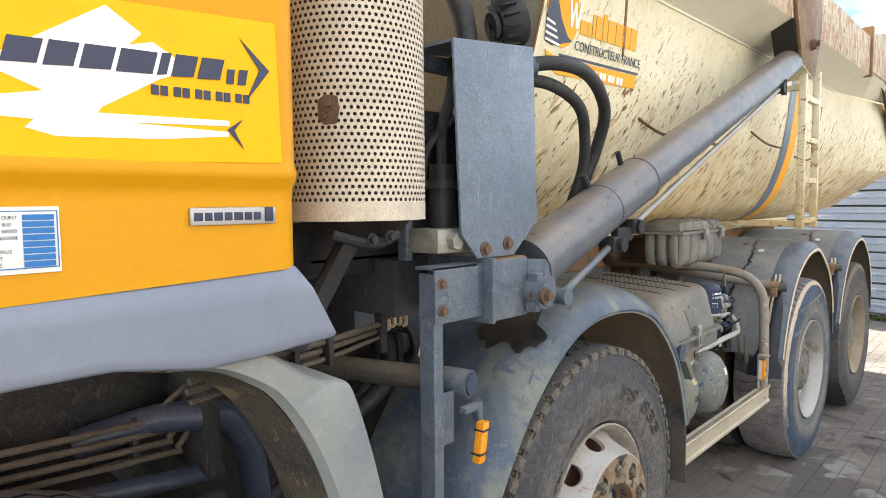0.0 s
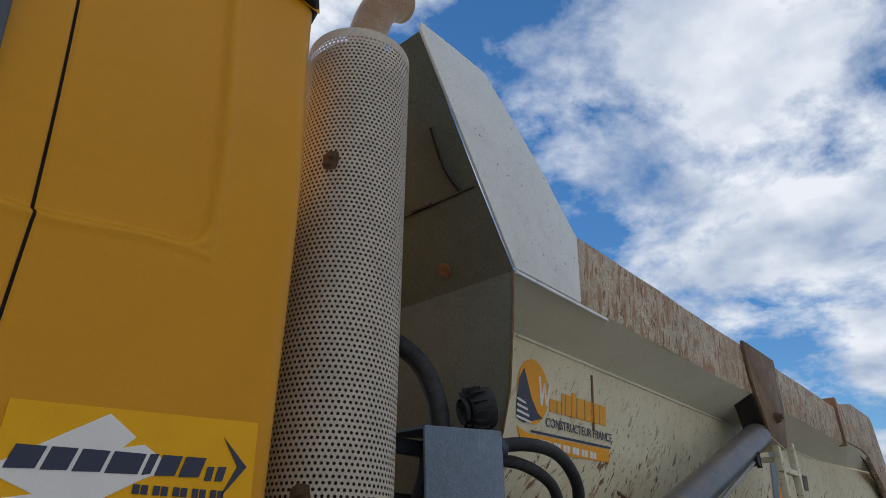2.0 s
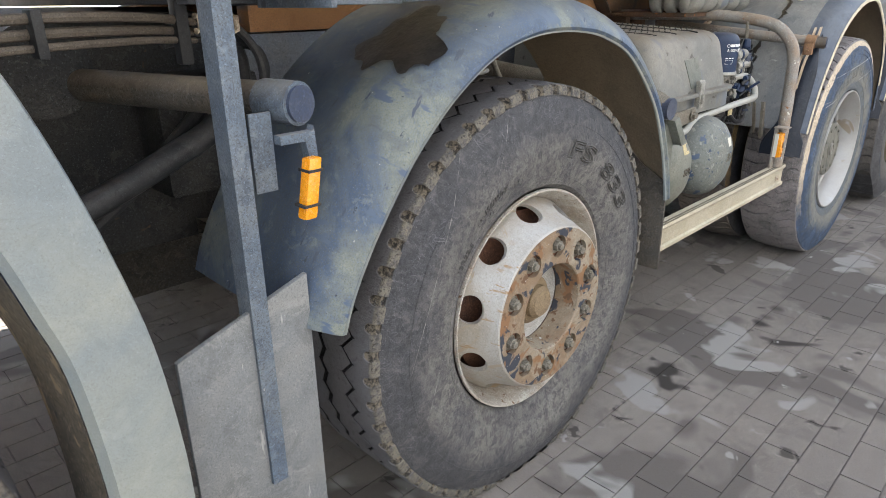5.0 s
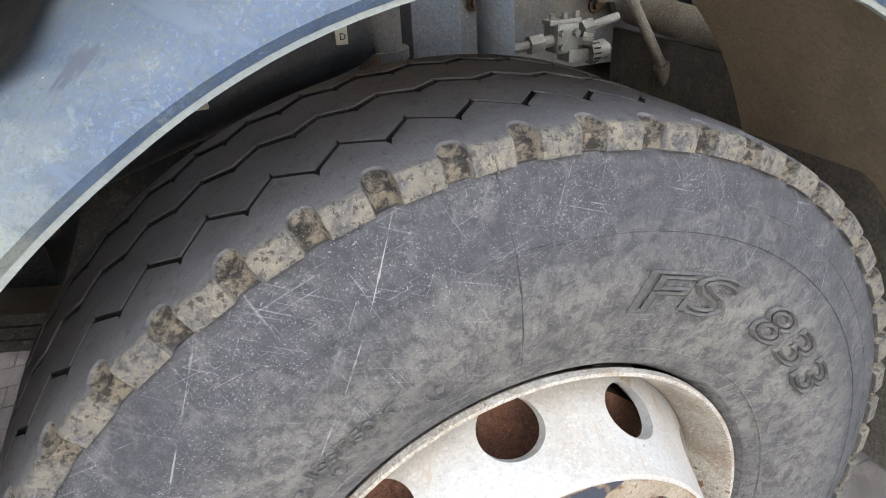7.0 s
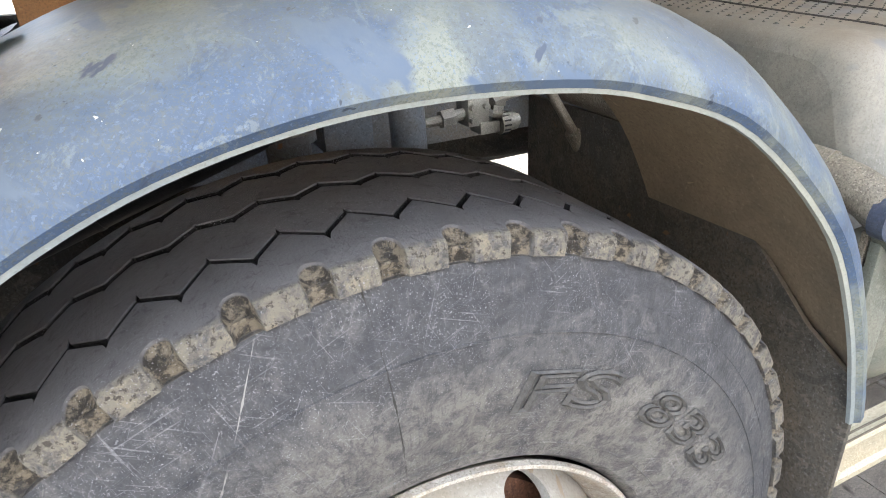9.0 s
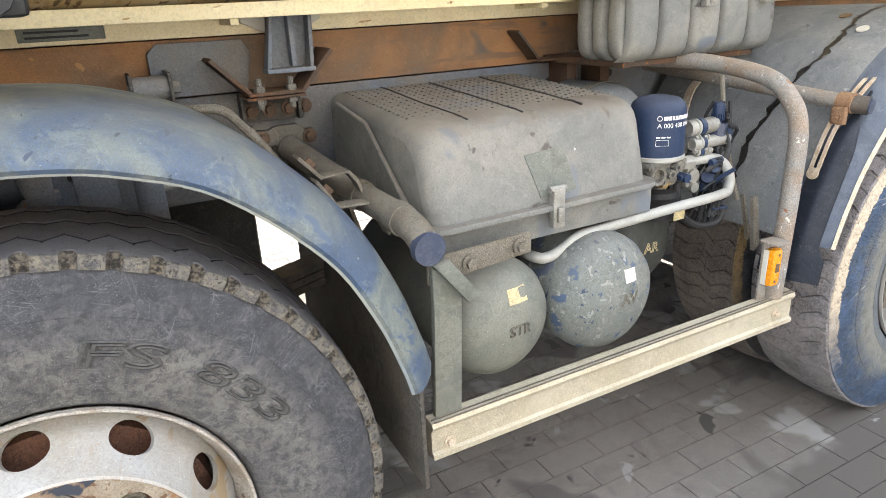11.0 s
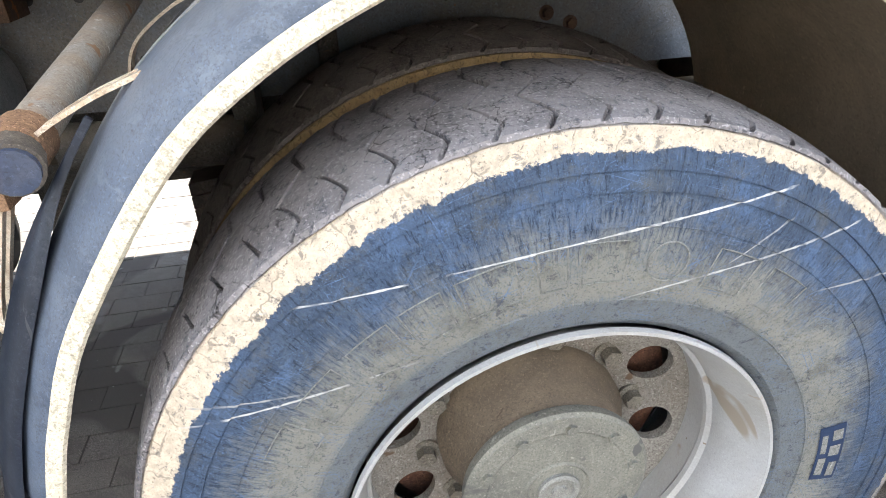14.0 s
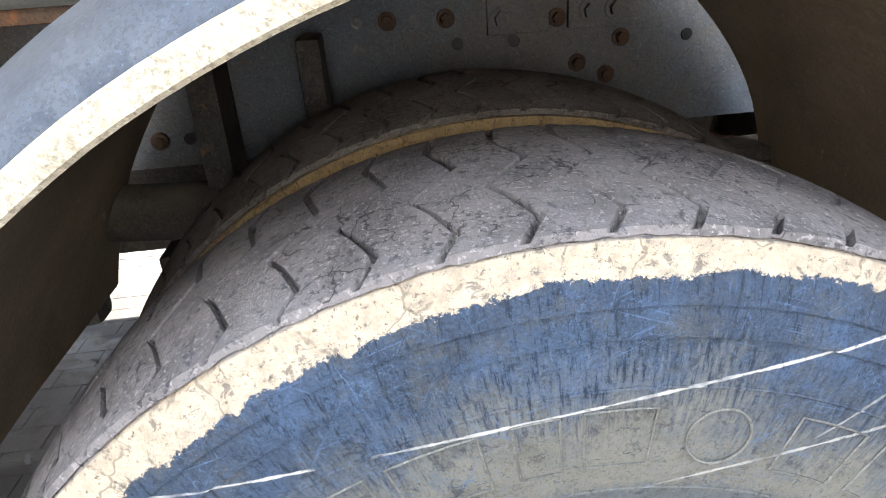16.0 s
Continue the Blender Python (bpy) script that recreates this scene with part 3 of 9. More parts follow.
        tcol = {"rear": (0.235, 0.217, 0.215), "dull": (0.115, 0.105, 0.098)}.get(kind, (0.15, 0.13, 0.115))
        col = mix(tread, col, tcol)
        col = mix(math_("MULTIPLY", tread, ramp(noise_(11.0, 8.0, 0.72), 0.46, 0.62)), col, tuple(v * 0.62 for v in tcol))
        col = mix(math_("MULTIPLY", tread, math_("MULTIPLY", ramp(noise_(170.0, 4.0, 0.7), 0.53, 0.60), ramp(noise_(13.0, 5.0), 0.42, 0.60))), col, tuple(v * 0.36 for v in tcol))
        col = mix(math_("MULTIPLY", tread, ramp(noise_(260.0, 3.0), 0.58, 0.64)), col, tuple(v * 1.5 for v in tcol))
        vor = nd.new("ShaderNodeTexVoronoi")
        vor.feature = "DISTANCE_TO_EDGE"
        vor.inputs["Scale"].default_value = 19.0
        wv = nd.new("ShaderNodeVectorMath")
        wv.operation = "ADD"
        nz = nd.new("ShaderNodeTexNoise")
        nz.inputs["Scale"].default_value, nz.inputs["Detail"].default_value = 30.0, 4.0
        sc_ = nd.new("ShaderNodeVectorMath")
        sc_.operation = "SCALE"
        sc_.inputs["Scale"].default_value = 0.05
        lk.new(tc.outputs["Object"], nz.inputs["Vector"])
        lk.new(nz.outputs["Color"], sc_.inputs[0])
        lk.new(tc.outputs["Object"], wv.inputs[0])
        lk.new(sc_.outputs[0], wv.inputs[1])
        lk.new(wv.outputs[0], vor.inputs["Vector"])
        hair = math_("MULTIPLY", ramp(vor.outputs["Distance"], 0.020, 0.006), ramp(noise_(12.0, 3.0), 0.50, 0.56))
        col = mix(math_("MULTIPLY", math_("MULTIPLY", hair, tread), 0.85), col, (0.035, 0.030, 0.028))
        wob2 = math_("MULTIPLY", math_("SUBTRACT", noise_(24.0, 9.0, 0.78), 0.5), 0.040)
        r2 = math_("ADD", math_("ADD", rad, wob2), math_("MULTIPLY", math_("MAXIMUM", sp.outputs["X"], -0.36), -0.026))
        mud = math_("MULTIPLY", math_("MULTIPLY", ramp(r2, 0.5140, 0.5152), math_("SUBTRACT", 1.0, tread)), ramp(math_("ADD", sp.outputs["Z"], math_("MULTIPLY", math_("SUBTRACT", noise_(12.0, 6.0, 0.7), 0.5), 0.5)), -0.28, 0.0))
        mudt = mix(ramp(noise_(90.0, 6.0, 0.7), 0.40, 0.62), mudc, tuple(v * 0.72 for v in mudc))
        mudt = mix(ramp(noise_(220.0, 4.0, 0.7), 0.60, 0.66), mudt, tuple(v * 0.35 for v in mudc))
        col = mix(mud, col, mudt)
        mudc_crack = math_("MULTIPLY", math_("MULTIPLY", ramp(vor.outputs["Distance"], 0.030, 0.010), ramp(noise_(20.0, 3.0), 0.46, 0.52)), mud)
        col = mix(math_("MULTIPLY", mudc_crack, 0.7), col, tuple(v * 0.35 for v in mudc))
        lines = ((0.116, 0.424, 0.37, 0.52, 0.55), (0.18, 0.335, 0.34, 0.52, 0.45), (0.62, 0.27, 0.40, 0.52, 0.36), (0.05, 0.30, 0.42, 0.52, 0.3)) if kind == "rear" else ()
        wide = 0.0016
    for k, c, r0, r1, lum in lines:                              # long white scuffs: z = k x + c
        d = math_("ABSOLUTE", math_("DIVIDE", math_("SUBTRACT", math_("SUBTRACT", sp.outputs["Z"], math_("MULTIPLY", sp.outputs["X"], k)), c), math.hypot(1, k)))
        d = math_("ADD", d, math_("MULTIPLY", math_("SUBTRACT", noise_(60.0, 4.0), 0.5), 0.004))
        f = math_("MULTIPLY", ramp(d, wide, wide * 0.4), math_("MULTIPLY", ramp(rad, r0, r0 + 0.02), ramp(rad, r1, r1 - 0.01)))
        col = mix(math_("MULTIPLY", f, ramp(noise_(14.0, 4.0), 0.40, 0.52)), col, (lum, lum * 0.99, lum * 0.95))
    # crisp scuffing and specks of grit
    col = mix(math_("MULTIPLY", ramp(noise_(85.0, 8.0, 0.8, dist=0.6), 0.555, 0.60), 0.55), col, tuple(v * 0.14 for v in light))
    col = mix(math_("MULTIPLY", math_("MULTIPLY", ramp(noise_(620.0, 2.0, 0.5), 0.64, 0.68), ramp(noise_(7.0, 4.0), 0.42, 0.62)), 0.55), col, light)
    lk.new(col, b.inputs["Base Color"])
    b.inputs["Specular IOR Level"].default_value = 0.25
    b.inputs["Roughness"].default_value = 0.68
    bp = nd.new("ShaderNodeBump")
    bp.inputs["Strength"].default_value, bp.inputs["Distance"].default_value = 1.0, 0.0038
    lk.new(math_("ADD", noise_(150.0, 5.0, 0.7), math_("ADD", math_("MULTIPLY", rub, 0.35), math_("MULTIPLY", noise_(36.0, 6.0, 0.65), 0.8))), bp.inputs["Height"])
    lk.new(bp.outputs[0], b.inputs["Normal"])
    return m


M["tyre_front"] = rubber("front_tyre_rubber", "front")
M["tyre_rear"] = rubber("rear_tyre_rubber", "rear")
M["tyre_dull"] = rubber("fourth_axle_tyre_rubber", "dull")
M["rim_tan"] = mat("rim_tan_dusty_paint", (0.34, 0.285, 0.21), (0.25, 0.20, 0.145), 4.0, 0.6, 0, 0.1, 120, fine=0.12)
M["tyre_inner"] = rubber("inner_tyre_rubber", "inner")
M["letter_dark"] = mat("dark_rubber_letter", (0.058, 0.057, 0.056), (0.085, 0.082, 0.079), 20.0, 0.6)

# cream body paint with its shade put into this darker grey-green
M["front_wall"] = mat("front_wall_shaded_paint", (0.175, 0.186, 0.150), (0.145, 0.155, 0.122), 1.6, 0.5, 0, 0.08, 60, specks=(((0.05, 0.04, 0.03), 20.0, 0.74), ((0.10, 0.07, 0.04), 6.0, 0.74)), fine=0.08)
M["collar"] = mat("tan_rusty_clamp", (0.30, 0.18, 0.105), (0.20, 0.115, 0.07), 12.0, 0.6, 0.1, 0.15, 140, fine=0.15)
M["strap"] = mat("tan_zinc_strap", (0.60, 0.52, 0.41), (0.44, 0.32, 0.22), 16.0, 0.5, 0.1, 0.15, 140)
M["letter"] = mat("scuffed_rubber_letter", (0.19, 0.19, 0.175), (0.15, 0.15, 0.14), 20.0, 0.7)
M["bounce"] = mat("pale_bounce_plaster", (0.50, 0.495, 0.485), (0.46, 0.455, 0.445), 1.2, 0.9, 0, 0.1, 60, fine=0.06)
M["dark_pipe"] = mat("dusty_brown_pipe", (0.125, 0.105, 0.085), (0.085, 0.072, 0.06), 9.0, 0.6, 0, 0.15, 140)
M["pot"] = mat("dark_cylinder_paint", (0.045, 0.052, 0.066), (0.07, 0.074, 0.08), 8.0, 0.45, 0, 0.1, 120, specks=(((0.24, 0.13, 0.06), 18.0, 0.70),), dust=((0.14, 0.12, 0.1), 0.5), fine=0.12)

# ---------------------------------------------------------------- mesh helpers


class Geo:
    """Collects vertices and faces."""

    def __init__(self):
        self.v, self.f = [], []

    def add(self, verts, faces):
        o = len(self.v)
        self.v += [tuple(p) for p in verts]
        self.f += [tuple(i + o for i in q) for q in faces]
        return self

    def box(self, x0, x1, y0, y1, z0, z1, bevel=0.0, m=None):
        bm = bmesh.new()
        bmesh.ops.create_cube(bm, size=1.0)
        for w in bm.verts:
            w.co = Vector(((x0 + x1) / 2 + w.co.x * (x1 - x0), (y0 + y1) / 2 + w.co.y * (y1 - y0), (z0 + z1) / 2 + w.co.z * (z1 - z0)))
        if bevel:
            bmesh.ops.bevel(bm, geom=bm.edges[:], offset=bevel, segments=2, profile=0.6, affect="EDGES")
        return self.bm(bm, m)

    def bm(self, bm, m=None):
        bm.verts.index_update()
        vs = [(m @ w.co) if m else w.co.copy() for w in bm.verts]
        self.add(vs, [[w.index for w in fc.verts] for fc in bm.faces])
        bm.free()
        return self

    def tube(self, pts, r, n=12, smooth=0, caps=True):
        """Round bar along points; smooth > 0 runs a curve through them."""
        P = [Vector(p) for p in pts]
        R = list(r) if isinstance(r, (list, tuple)) else None
        if smooth:
            Q, RR = [], []
            for i in range(len(P) - 1):
                a, b_, c, d = P[max(i - 1, 0)], P[i], P[i + 1], P[min(i + 2, len(P) - 1)]
                for k in range(smooth):
                    t = k / smooth
                    Q.append(0.5 * ((2 * b_) + (c - a) * t + (2 * a - 5 * b_ + 4 * c - d) * t * t + (3 * b_ - a - 3 * c + d) * t ** 3))
                    if R:
                        RR.append(R[i] + (R[i + 1] - R[i]) * t)
            Q.append(P[-1])
            if R:
                RR.append(R[-1])
                R = RR
            P = Q
        up = None
        rings = []
        for i, p in enumerate(P):
            d = (P[min(i + 1, len(P) - 1)] - P[max(i - 1, 0)]).normalized()
            if up is None:
                up = d.orthogonal().normalized()
            up = (up - d * up.dot(d)).normalized()
            s = d.cross(up)
            rr = R[i] if R else r
            rings.append([p + (up * math.cos(a) + s * math.sin(a)) * rr for a in (2 * math.pi * k / n for k in range(n))])
        fs = []
        for i in range(len(rings) - 1):
            for k in range(n):
                fs.append((i * n + k, i * n + (k + 1) % n, (i + 1) * n + (k + 1) % n, (i + 1) * n + k))
        if caps:
            fs.append(tuple(range(n - 1, -1, -1)))
            fs.append(tuple((len(rings) - 1) * n + k for k in range(n)))
        return self.add([q for ring in rings for q in ring], fs)

    def lathe(self, prof, n=48, axis="y", centre=(0, 0, 0), close=False):
        """prof: (radius, along) pairs turned round the axis."""
        c = Vector(centre)
        vs = []
        for r, h in prof:
            for k in range(n):
                a = 2 * math.pi * k / n
                u, w = r * math.cos(a), r * math.sin(a)
                vs.append(c + Vector({"y": (u, h, w), "z": (u, w, h), "x": (h, u, w)}[axis]))
        fs = []
        m = len(prof)
        for i in range(m if close else m - 1):
            j = (i + 1) % m
            for k in range(n):
                fs.append((i * n + k, i * n + (k + 1) % n, j * n + (k + 1) % n, j * n + k))
        return self.add(vs, fs)

    def prism(self, poly, axis, a, b_, bevel=0.0):
        """A flat outline, given in the two other axes, made thick from a to b_ along the axis."""
        bm = bmesh.new()
        put = {"y": lambda p, h: (p[0], h, p[1]), "x": lambda p, h: (h, p[0], p[1]), "z": lambda p, h: (p[0], p[1], h)}[axis]
        lo = [bm.verts.new(put(p, a)) for p in poly]
        hi = [bm.verts.new(put(p, b_)) for p in poly]
        bm.faces.new(lo)
        bm.faces.new(hi[::-1])
        for i in range(len(poly)):
            j = (i + 1) % len(poly)
            bm.faces.new((lo[j], lo[i], hi[i], hi[j]))
        bmesh.ops.recalc_face_normals(bm, faces=bm.faces[:])
        if bevel:
            bmesh.ops.bevel(bm, geom=bm.edges[:], offset=bevel, segments=2, profile=0.6, affect="EDGES")
        return self.bm(bm)

    def loft(self, rows, closed=False):
        """A sheet over rows of points, all of one length."""
        n = len(rows[0])
        fs = []
        for i in range(len(rows) - 1):
            for k in range(n if closed else n - 1):
                j = (k + 1) % n
                fs.append((i * n + k, i * n + j, (i + 1) * n + j, (i + 1) * n + k))
        return self.add([p for row in rows for p in row], fs)

    def weld(self):
        """Joins vertices that lie on one another."""
        seen, to, vs = {}, [], []
        for p in self.v:
            key = tuple(round(c * 2e4) for c in p)
            if key not in seen:
                seen[key] = len(vs)
                vs.append(p)
            to.append(seen[key])
        self.v = vs
        self.f = [f for f in (tuple(dict.fromkeys(to[i] for i in q)) for q in self.f) if len(f) > 2]
        return self

    def bolt(self, p, d, r=0.011, h=0.012):
        """A hexagon head with its washer, standing out along d."""
        p, d = Vector(p), Vector(d).normalized()
        self.tube([p, p + d * h * 0.25], r * 1.55, 14)
        self.tube([p + d * h * 0.2, p + d * h * 1.1], r, 6)
        return self


def part(name, geo, material, parent=None, label="", smooth=32):
    me = bpy.data.meshes.new(name)
    me.from_pydata(geo.v, [], geo.f)
    me.validate()
    bm = bmesh.new()
    bm.from_mesh(me)
    bmesh.ops.recalc_face_normals(bm, faces=bm.faces[:])
    bm.to_mesh(me)
    bm.free()
    if smooth:
        me.polygons.foreach_set("use_smooth", [True] * len(me.polygons))
        me.set_sharp_from_angle(angle=radians(smooth))
    me.materials.append(material)
    ob = new(name, me)
    if parent:
        ob.parent = parent
    return tagged(ob, label)


def parts(name, geo, material, parent, label="", per=1, smooth=32):
    """Each loose piece, or each run of `per` pieces, becomes a part of its own."""
    own = list(range(len(geo.v)))

    def root(i):
        while own[i] != i:
            own[i] = own[own[i]]
            i = own[i]
        return i

    for f in geo.f:
        r0 = root(f[0])
        for i in f[1:]:
            own[root(i)] = r0
    order, faces = [], {}
    for f in geo.f:
        r0 = root(f[0])
        if r0 not in faces:
            order.append(r0)
            faces[r0] = []
        faces[r0].append(f)
    for k in range(0, len(order), per):
        g_, back = Geo(), {}
        for r0 in order[k:k + per]:
            for f in faces[r0]:
                for i in f:
                    if i not in back:
                        back[i] = len(g_.v)
                        g_.v.append(geo.v[i])
                g_.f.append(tuple(back[i] for i in f))
        part(name, g_, material, parent, label, smooth)


def perforated(rows, cols, hole, put, wrap=True, stagger=True, n=8):
    """A sheet of cells with a round hole each; put(u, v) lays (column, row) into space, hole is in cells (u, v)."""
    vs, idx, fs = [], {}, []

    def vert(u, w):
        key = (round((u % cols if wrap else u) * 8), round(w * 8))
        if key not in idx:
            idx[key] = len(vs)
            vs.append(put(u, w))
        return idx[key]

    for r in range(rows):
        off = 0.5 * (r % 2) if stagger else 0.0
        for c in range(cols):
            u0 = c + off
            outer = [vert(u0 + a, r + b_) for a, b_ in ((1, .5), (1, 1), (.5, 1), (0, 1), (0, .5), (0, 0), (.5, 0), (1, 0))]
            ring = []
            for k in range(8):
                a = 2 * math.pi * k / 8
                ring.append(len(vs))
                vs.append(put(u0 + 0.5 + hole[0] * math.cos(a), r + 0.5 + hole[1] * math.sin(a)))
            for k in range(8):
                fs.append((outer[k], outer[(k + 1) % 8], ring[(k + 1) % 8], ring[k]))
    return Geo().add(vs, fs)


def words(body, size, put, outline=0.0, depth=0.0008, space=1.0):
    """Letters in the built-in font, laid by put(u, v, h) into space; outline > 0: raised contours alone."""
    cu = bpy.data.curves.new("words", "FONT")
    cu.body, cu.size, cu.space_character = body, size, space
    if outline:
        cu.fill_mode, cu.bevel_depth, cu.bevel_resolution = "NONE", outline, 0
        cu.resolution_u = 3
    else:
        cu.extrude = depth
        cu.resolution_u = 3
    tmp = bpy.data.objects.new("words", cu)
    scene.collection.objects.link(tmp)
    dg = bpy.context.evaluated_depsgraph_get()
    me = bpy.data.meshes.new_from_object(tmp.evaluated_get(dg))
    g = Geo()
    g.add([put(w.co.x, w.co.y, w.co.z) for w in me.vertices], [tuple(p.vertices) for p in me.polygons])
    width = max((w.co.x for w in me.vertices), default=0)
    bpy.data.objects.remove(tmp)
    bpy.data.meshes.remove(me)
    bpy.data.curves.remove(cu)
    return g, width


def curve_pts(pts, steps=8):
    P = [Vector(p) for p in pts]
    out = []
    for i in range(len(P) - 1):
        a, b_, c, d = P[max(i - 1, 0)], P[i], P[i + 1], P[min(i + 2, len(P) - 1)]
        for k in range(steps):
            t = k / steps
            out.append(0.5 * ((2 * b_) + (c - a) * t + (2 * a - 5 * b_ + 4 * c - d) * t * t + (3 * b_ - a - 3 * c + d) * t ** 3))
    return out + [P[-1]]


CY = 1.18                    # the truck's middle plane

# ---------------------------------------------------------------- ground and fence
g = Geo().add([(-600, -600, -0.012), (600, -600, -0.012), (600, 600, -0.012), (-600, 600, -0.012)], [(0, 1, 2, 3)])
ground = tagged(part("ground", g, M["yard"], smooth=0), "pale grey concrete yard round the paving", "ground", kind="structure")
g = Geo().add([(-2.7, -3.45, -0.004), (7.4, -3.45, -0.004), (8.9, 6.05, -0.004), (-2.7, 6.05, -0.004)], [(0, 1, 2, 3)])
tagged(part("joint_bed", g, M["ground"], smooth=0), "dark gritty joint bed below the blocks", "joint bed", kind="structure")

FD = Vector((0.29, 0.957, 0)).normalized()        # along the fence
FN = Vector((-FD.y, FD.x, 0))                     # towards the truck
F0 = Vector((7.86, 0.0, 0))


def fpt(s, out, z):
    return F0 + FD * s + FN * out + Vector((0, 0, z))


# unseen pale wall opposite the truck, added to bounce light onto its side
wall = part("bounce_wall", Geo().box(-16, 14, -9.3, -9.0, 0.0, 6.5, 0.01), M["bounce"], smooth=0)
tagged(wall, "unseen pale wall added to bounce light onto the truck", "wall", kind="structure")

fence = tagged(new("fence"), "blue-grey ribbed sheet metal fence along the yard", "fence", kind="structure")
# dark sheet behind the planks puts the ribs' shade lines into colour
sheet = Geo().loft([[fpt(s0, o, zz) for o, zz in ((-0.030, 0.05), (-0.030, 2.12), (-0.045, 2.12), (-0.045, 0.05))] for s0 in (-9.0, 3.0)], closed=True)
part("rib_shade_sheet", sheet, M["chassis"], fence, "dark sheet standing in for the shade between the ribs", smooth=0)
for s0 in (-9.0, -6.0, -3.0, 0.0):
    z = 0.08
    while z < 2.05:
        pr = [(-0.028, z + 0.012), (-0.006, z), (0.004, z + 0.004), (0.004, z + 0.085), (0.016, z + 0.095), (0.016, z + 0.118), (0.004, z + 0.128), (0.004, z + 0.170), (-0.006, z + 0.176), (-0.028, z + 0.170)]
        g = Geo().loft([[fpt(s0 + e, o, zz) for o, zz in pr] for e in (0.002, 2.998)])
        part("plank", g, M["fence"], fence, smooth=0)
        z += 0.200
for s0 in (-9.0, -6.0, -3.0, 0.0, 3.0):
    g = Geo()
    g.tube([fpt(s0, -0.06, 0), fpt(s0, -0.06, 2.16)], 0.03, 8)
    part("post", g, M["steel"], fence)
g = Geo().loft([[fpt(s, o, zz) for o, zz in ((0.05, 2.10), (0.05, 2.17), (-0.04, 2.17), (-0.04, 2.10))] for s in (-9, 3)], closed=True)
part("cap_rail", g, M["fence"], fence)
g = Geo().loft([[fpt(s, o, zz) for o, zz in ((0.03, 0.0), (0.03, 0.07), (-0.04, 0.07), (-0.04, 0.0))] for s in (-9, 3)], closed=True)
part("kick_board", g, M["chassis"], fence)
g = Geo()
for k in range(7):
    g.box(-0.02 + k * 0.022, -0.004 + k * 0.022, -0.002, 0.004, 0, 0.05, m=Matrix.Translation(fpt(-0.33, 0.034, 1.32)) @ Matrix.Rotation(math.atan2(FD.y, FD.x), 4, "Z"))
part("sheet_print", g, M["plate"], fence, "faded grey print on the sheet")

gate = tagged(new("yard_gate"), "pale blue upright-ribbed metal gate beside the fence", "gate", kind="structure")
for j in range(5):
    rows = []
    s0 = 3.1 + j * 1.0
    line = []
    s = 0.0
    while s < 0.97:
        line += [(s, 0.0), (s + 0.07, 0.0), (s + 0.085, 0.03), (s + 0.12, 0.03), (s + 0.135, 0.0)]
        s += 0.14
    g = Geo().loft([[fpt(s0 + a, o, 0.05) for a, o in line], [fpt(s0 + a, o, 2.1) for a, o in line]])
    part("sheet", g, M["fence_pale" if j % 2 == 0 else "white"], gate, smooth=0)

pole = tagged(new("marker_pole"), "slim white marker pole with a red sleeve by the fence", "pole")
part("shaft", Geo().box(-0.022, 0.022, -0.02, 0.02, 0.0, 1.04, 0.006, m=Matrix.Translation(fpt(-0.55, 0.10, 0)) @ Matrix.Rotation(math.atan2(FD.y, FD.x), 4, "Z")), M["white"], pole)
part("red_sleeve", Geo().box(-0.025, 0.025, -0.024, 0.024, 0.72, 0.98, 0.008, m=Matrix.Translation(fpt(-0.55, 0.10, 0)) @ Matrix.Rotation(math.atan2(FD.y, FD.x), 4, "Z")), M["red"], pole, "glossy red sleeve")
part("top_cap", Geo().box(-0.027, 0.027, -0.026, 0.026, 1.04, 1.10, 0.008, m=Matrix.Translation(fpt(-0.55, 0.10, 0)) @ Matrix.Rotation(math.atan2(FD.y, FD.x), 4, "Z")), M["blackplastic"], pole, "black cap")
part("foot", Geo().box(-0.06, 0.06, -0.05, 0.05, 0.0, 0.06, 0.008, m=Matrix.Translation(fpt(-0.55, 0.10, 0)) @ Matrix.Rotation(math.atan2(FD.y, FD.x), 4, "Z")), M["blackplastic"], pole, "black foot")

rng = random.Random(4)
g = Geo()
for _ in range(260):
    s = rng.gauss(0.25, 0.28) if rng.random() < 0.6 else rng.uniform(-4, 2.5)
    p = fpt(s, 0.06 + rng.uniform(0, 0.06), 0)
    a, h, w = rng.uniform(0, 6.28), rng.uniform(0.02, 0.09), rng.uniform(0.006, 0.014)
    lean = Vector((math.cos(a), math.sin(a), 0)) * h * 0.6
    side = Vector((-math.sin(a), math.cos(a), 0)) * w
    g.add([p - side, p + side, p + lean * 0.6 + side * 0.7 + Vector((0, 0, h * 0.7)), p + lean + Vector((0, 0, h)), p + lean * 0.6 - side * 0.7 + Vector((0, 0, h * 0.7))], [(0, 1, 2, 3, 4)])
tagged(part("weeds", g, M["leaf"], smooth=0), "low green weeds along the fence foot", "weeds", kind="stuff")

# ---------------------------------------------------------------- the truck
truck = tagged(new("dump_truck"), "yellow-cabbed four-axle tipper truck with a dirty cream half-round body", "truck")

# cab: side skin over a grid, with its stamped fields, rounded into the back wall
CABY, CABX = -0.085, -1.215


def step(x, a, b_):
    t = min(1.0, max(0.0, (x - a) / (b_ - a)))
    return t * t * (3 - 2 * t)


def seam_x(z):
    """The door seam leans forward above the stamped crease."""
    return -1.702 - 0.072 * max(0.0, z - 2.12)


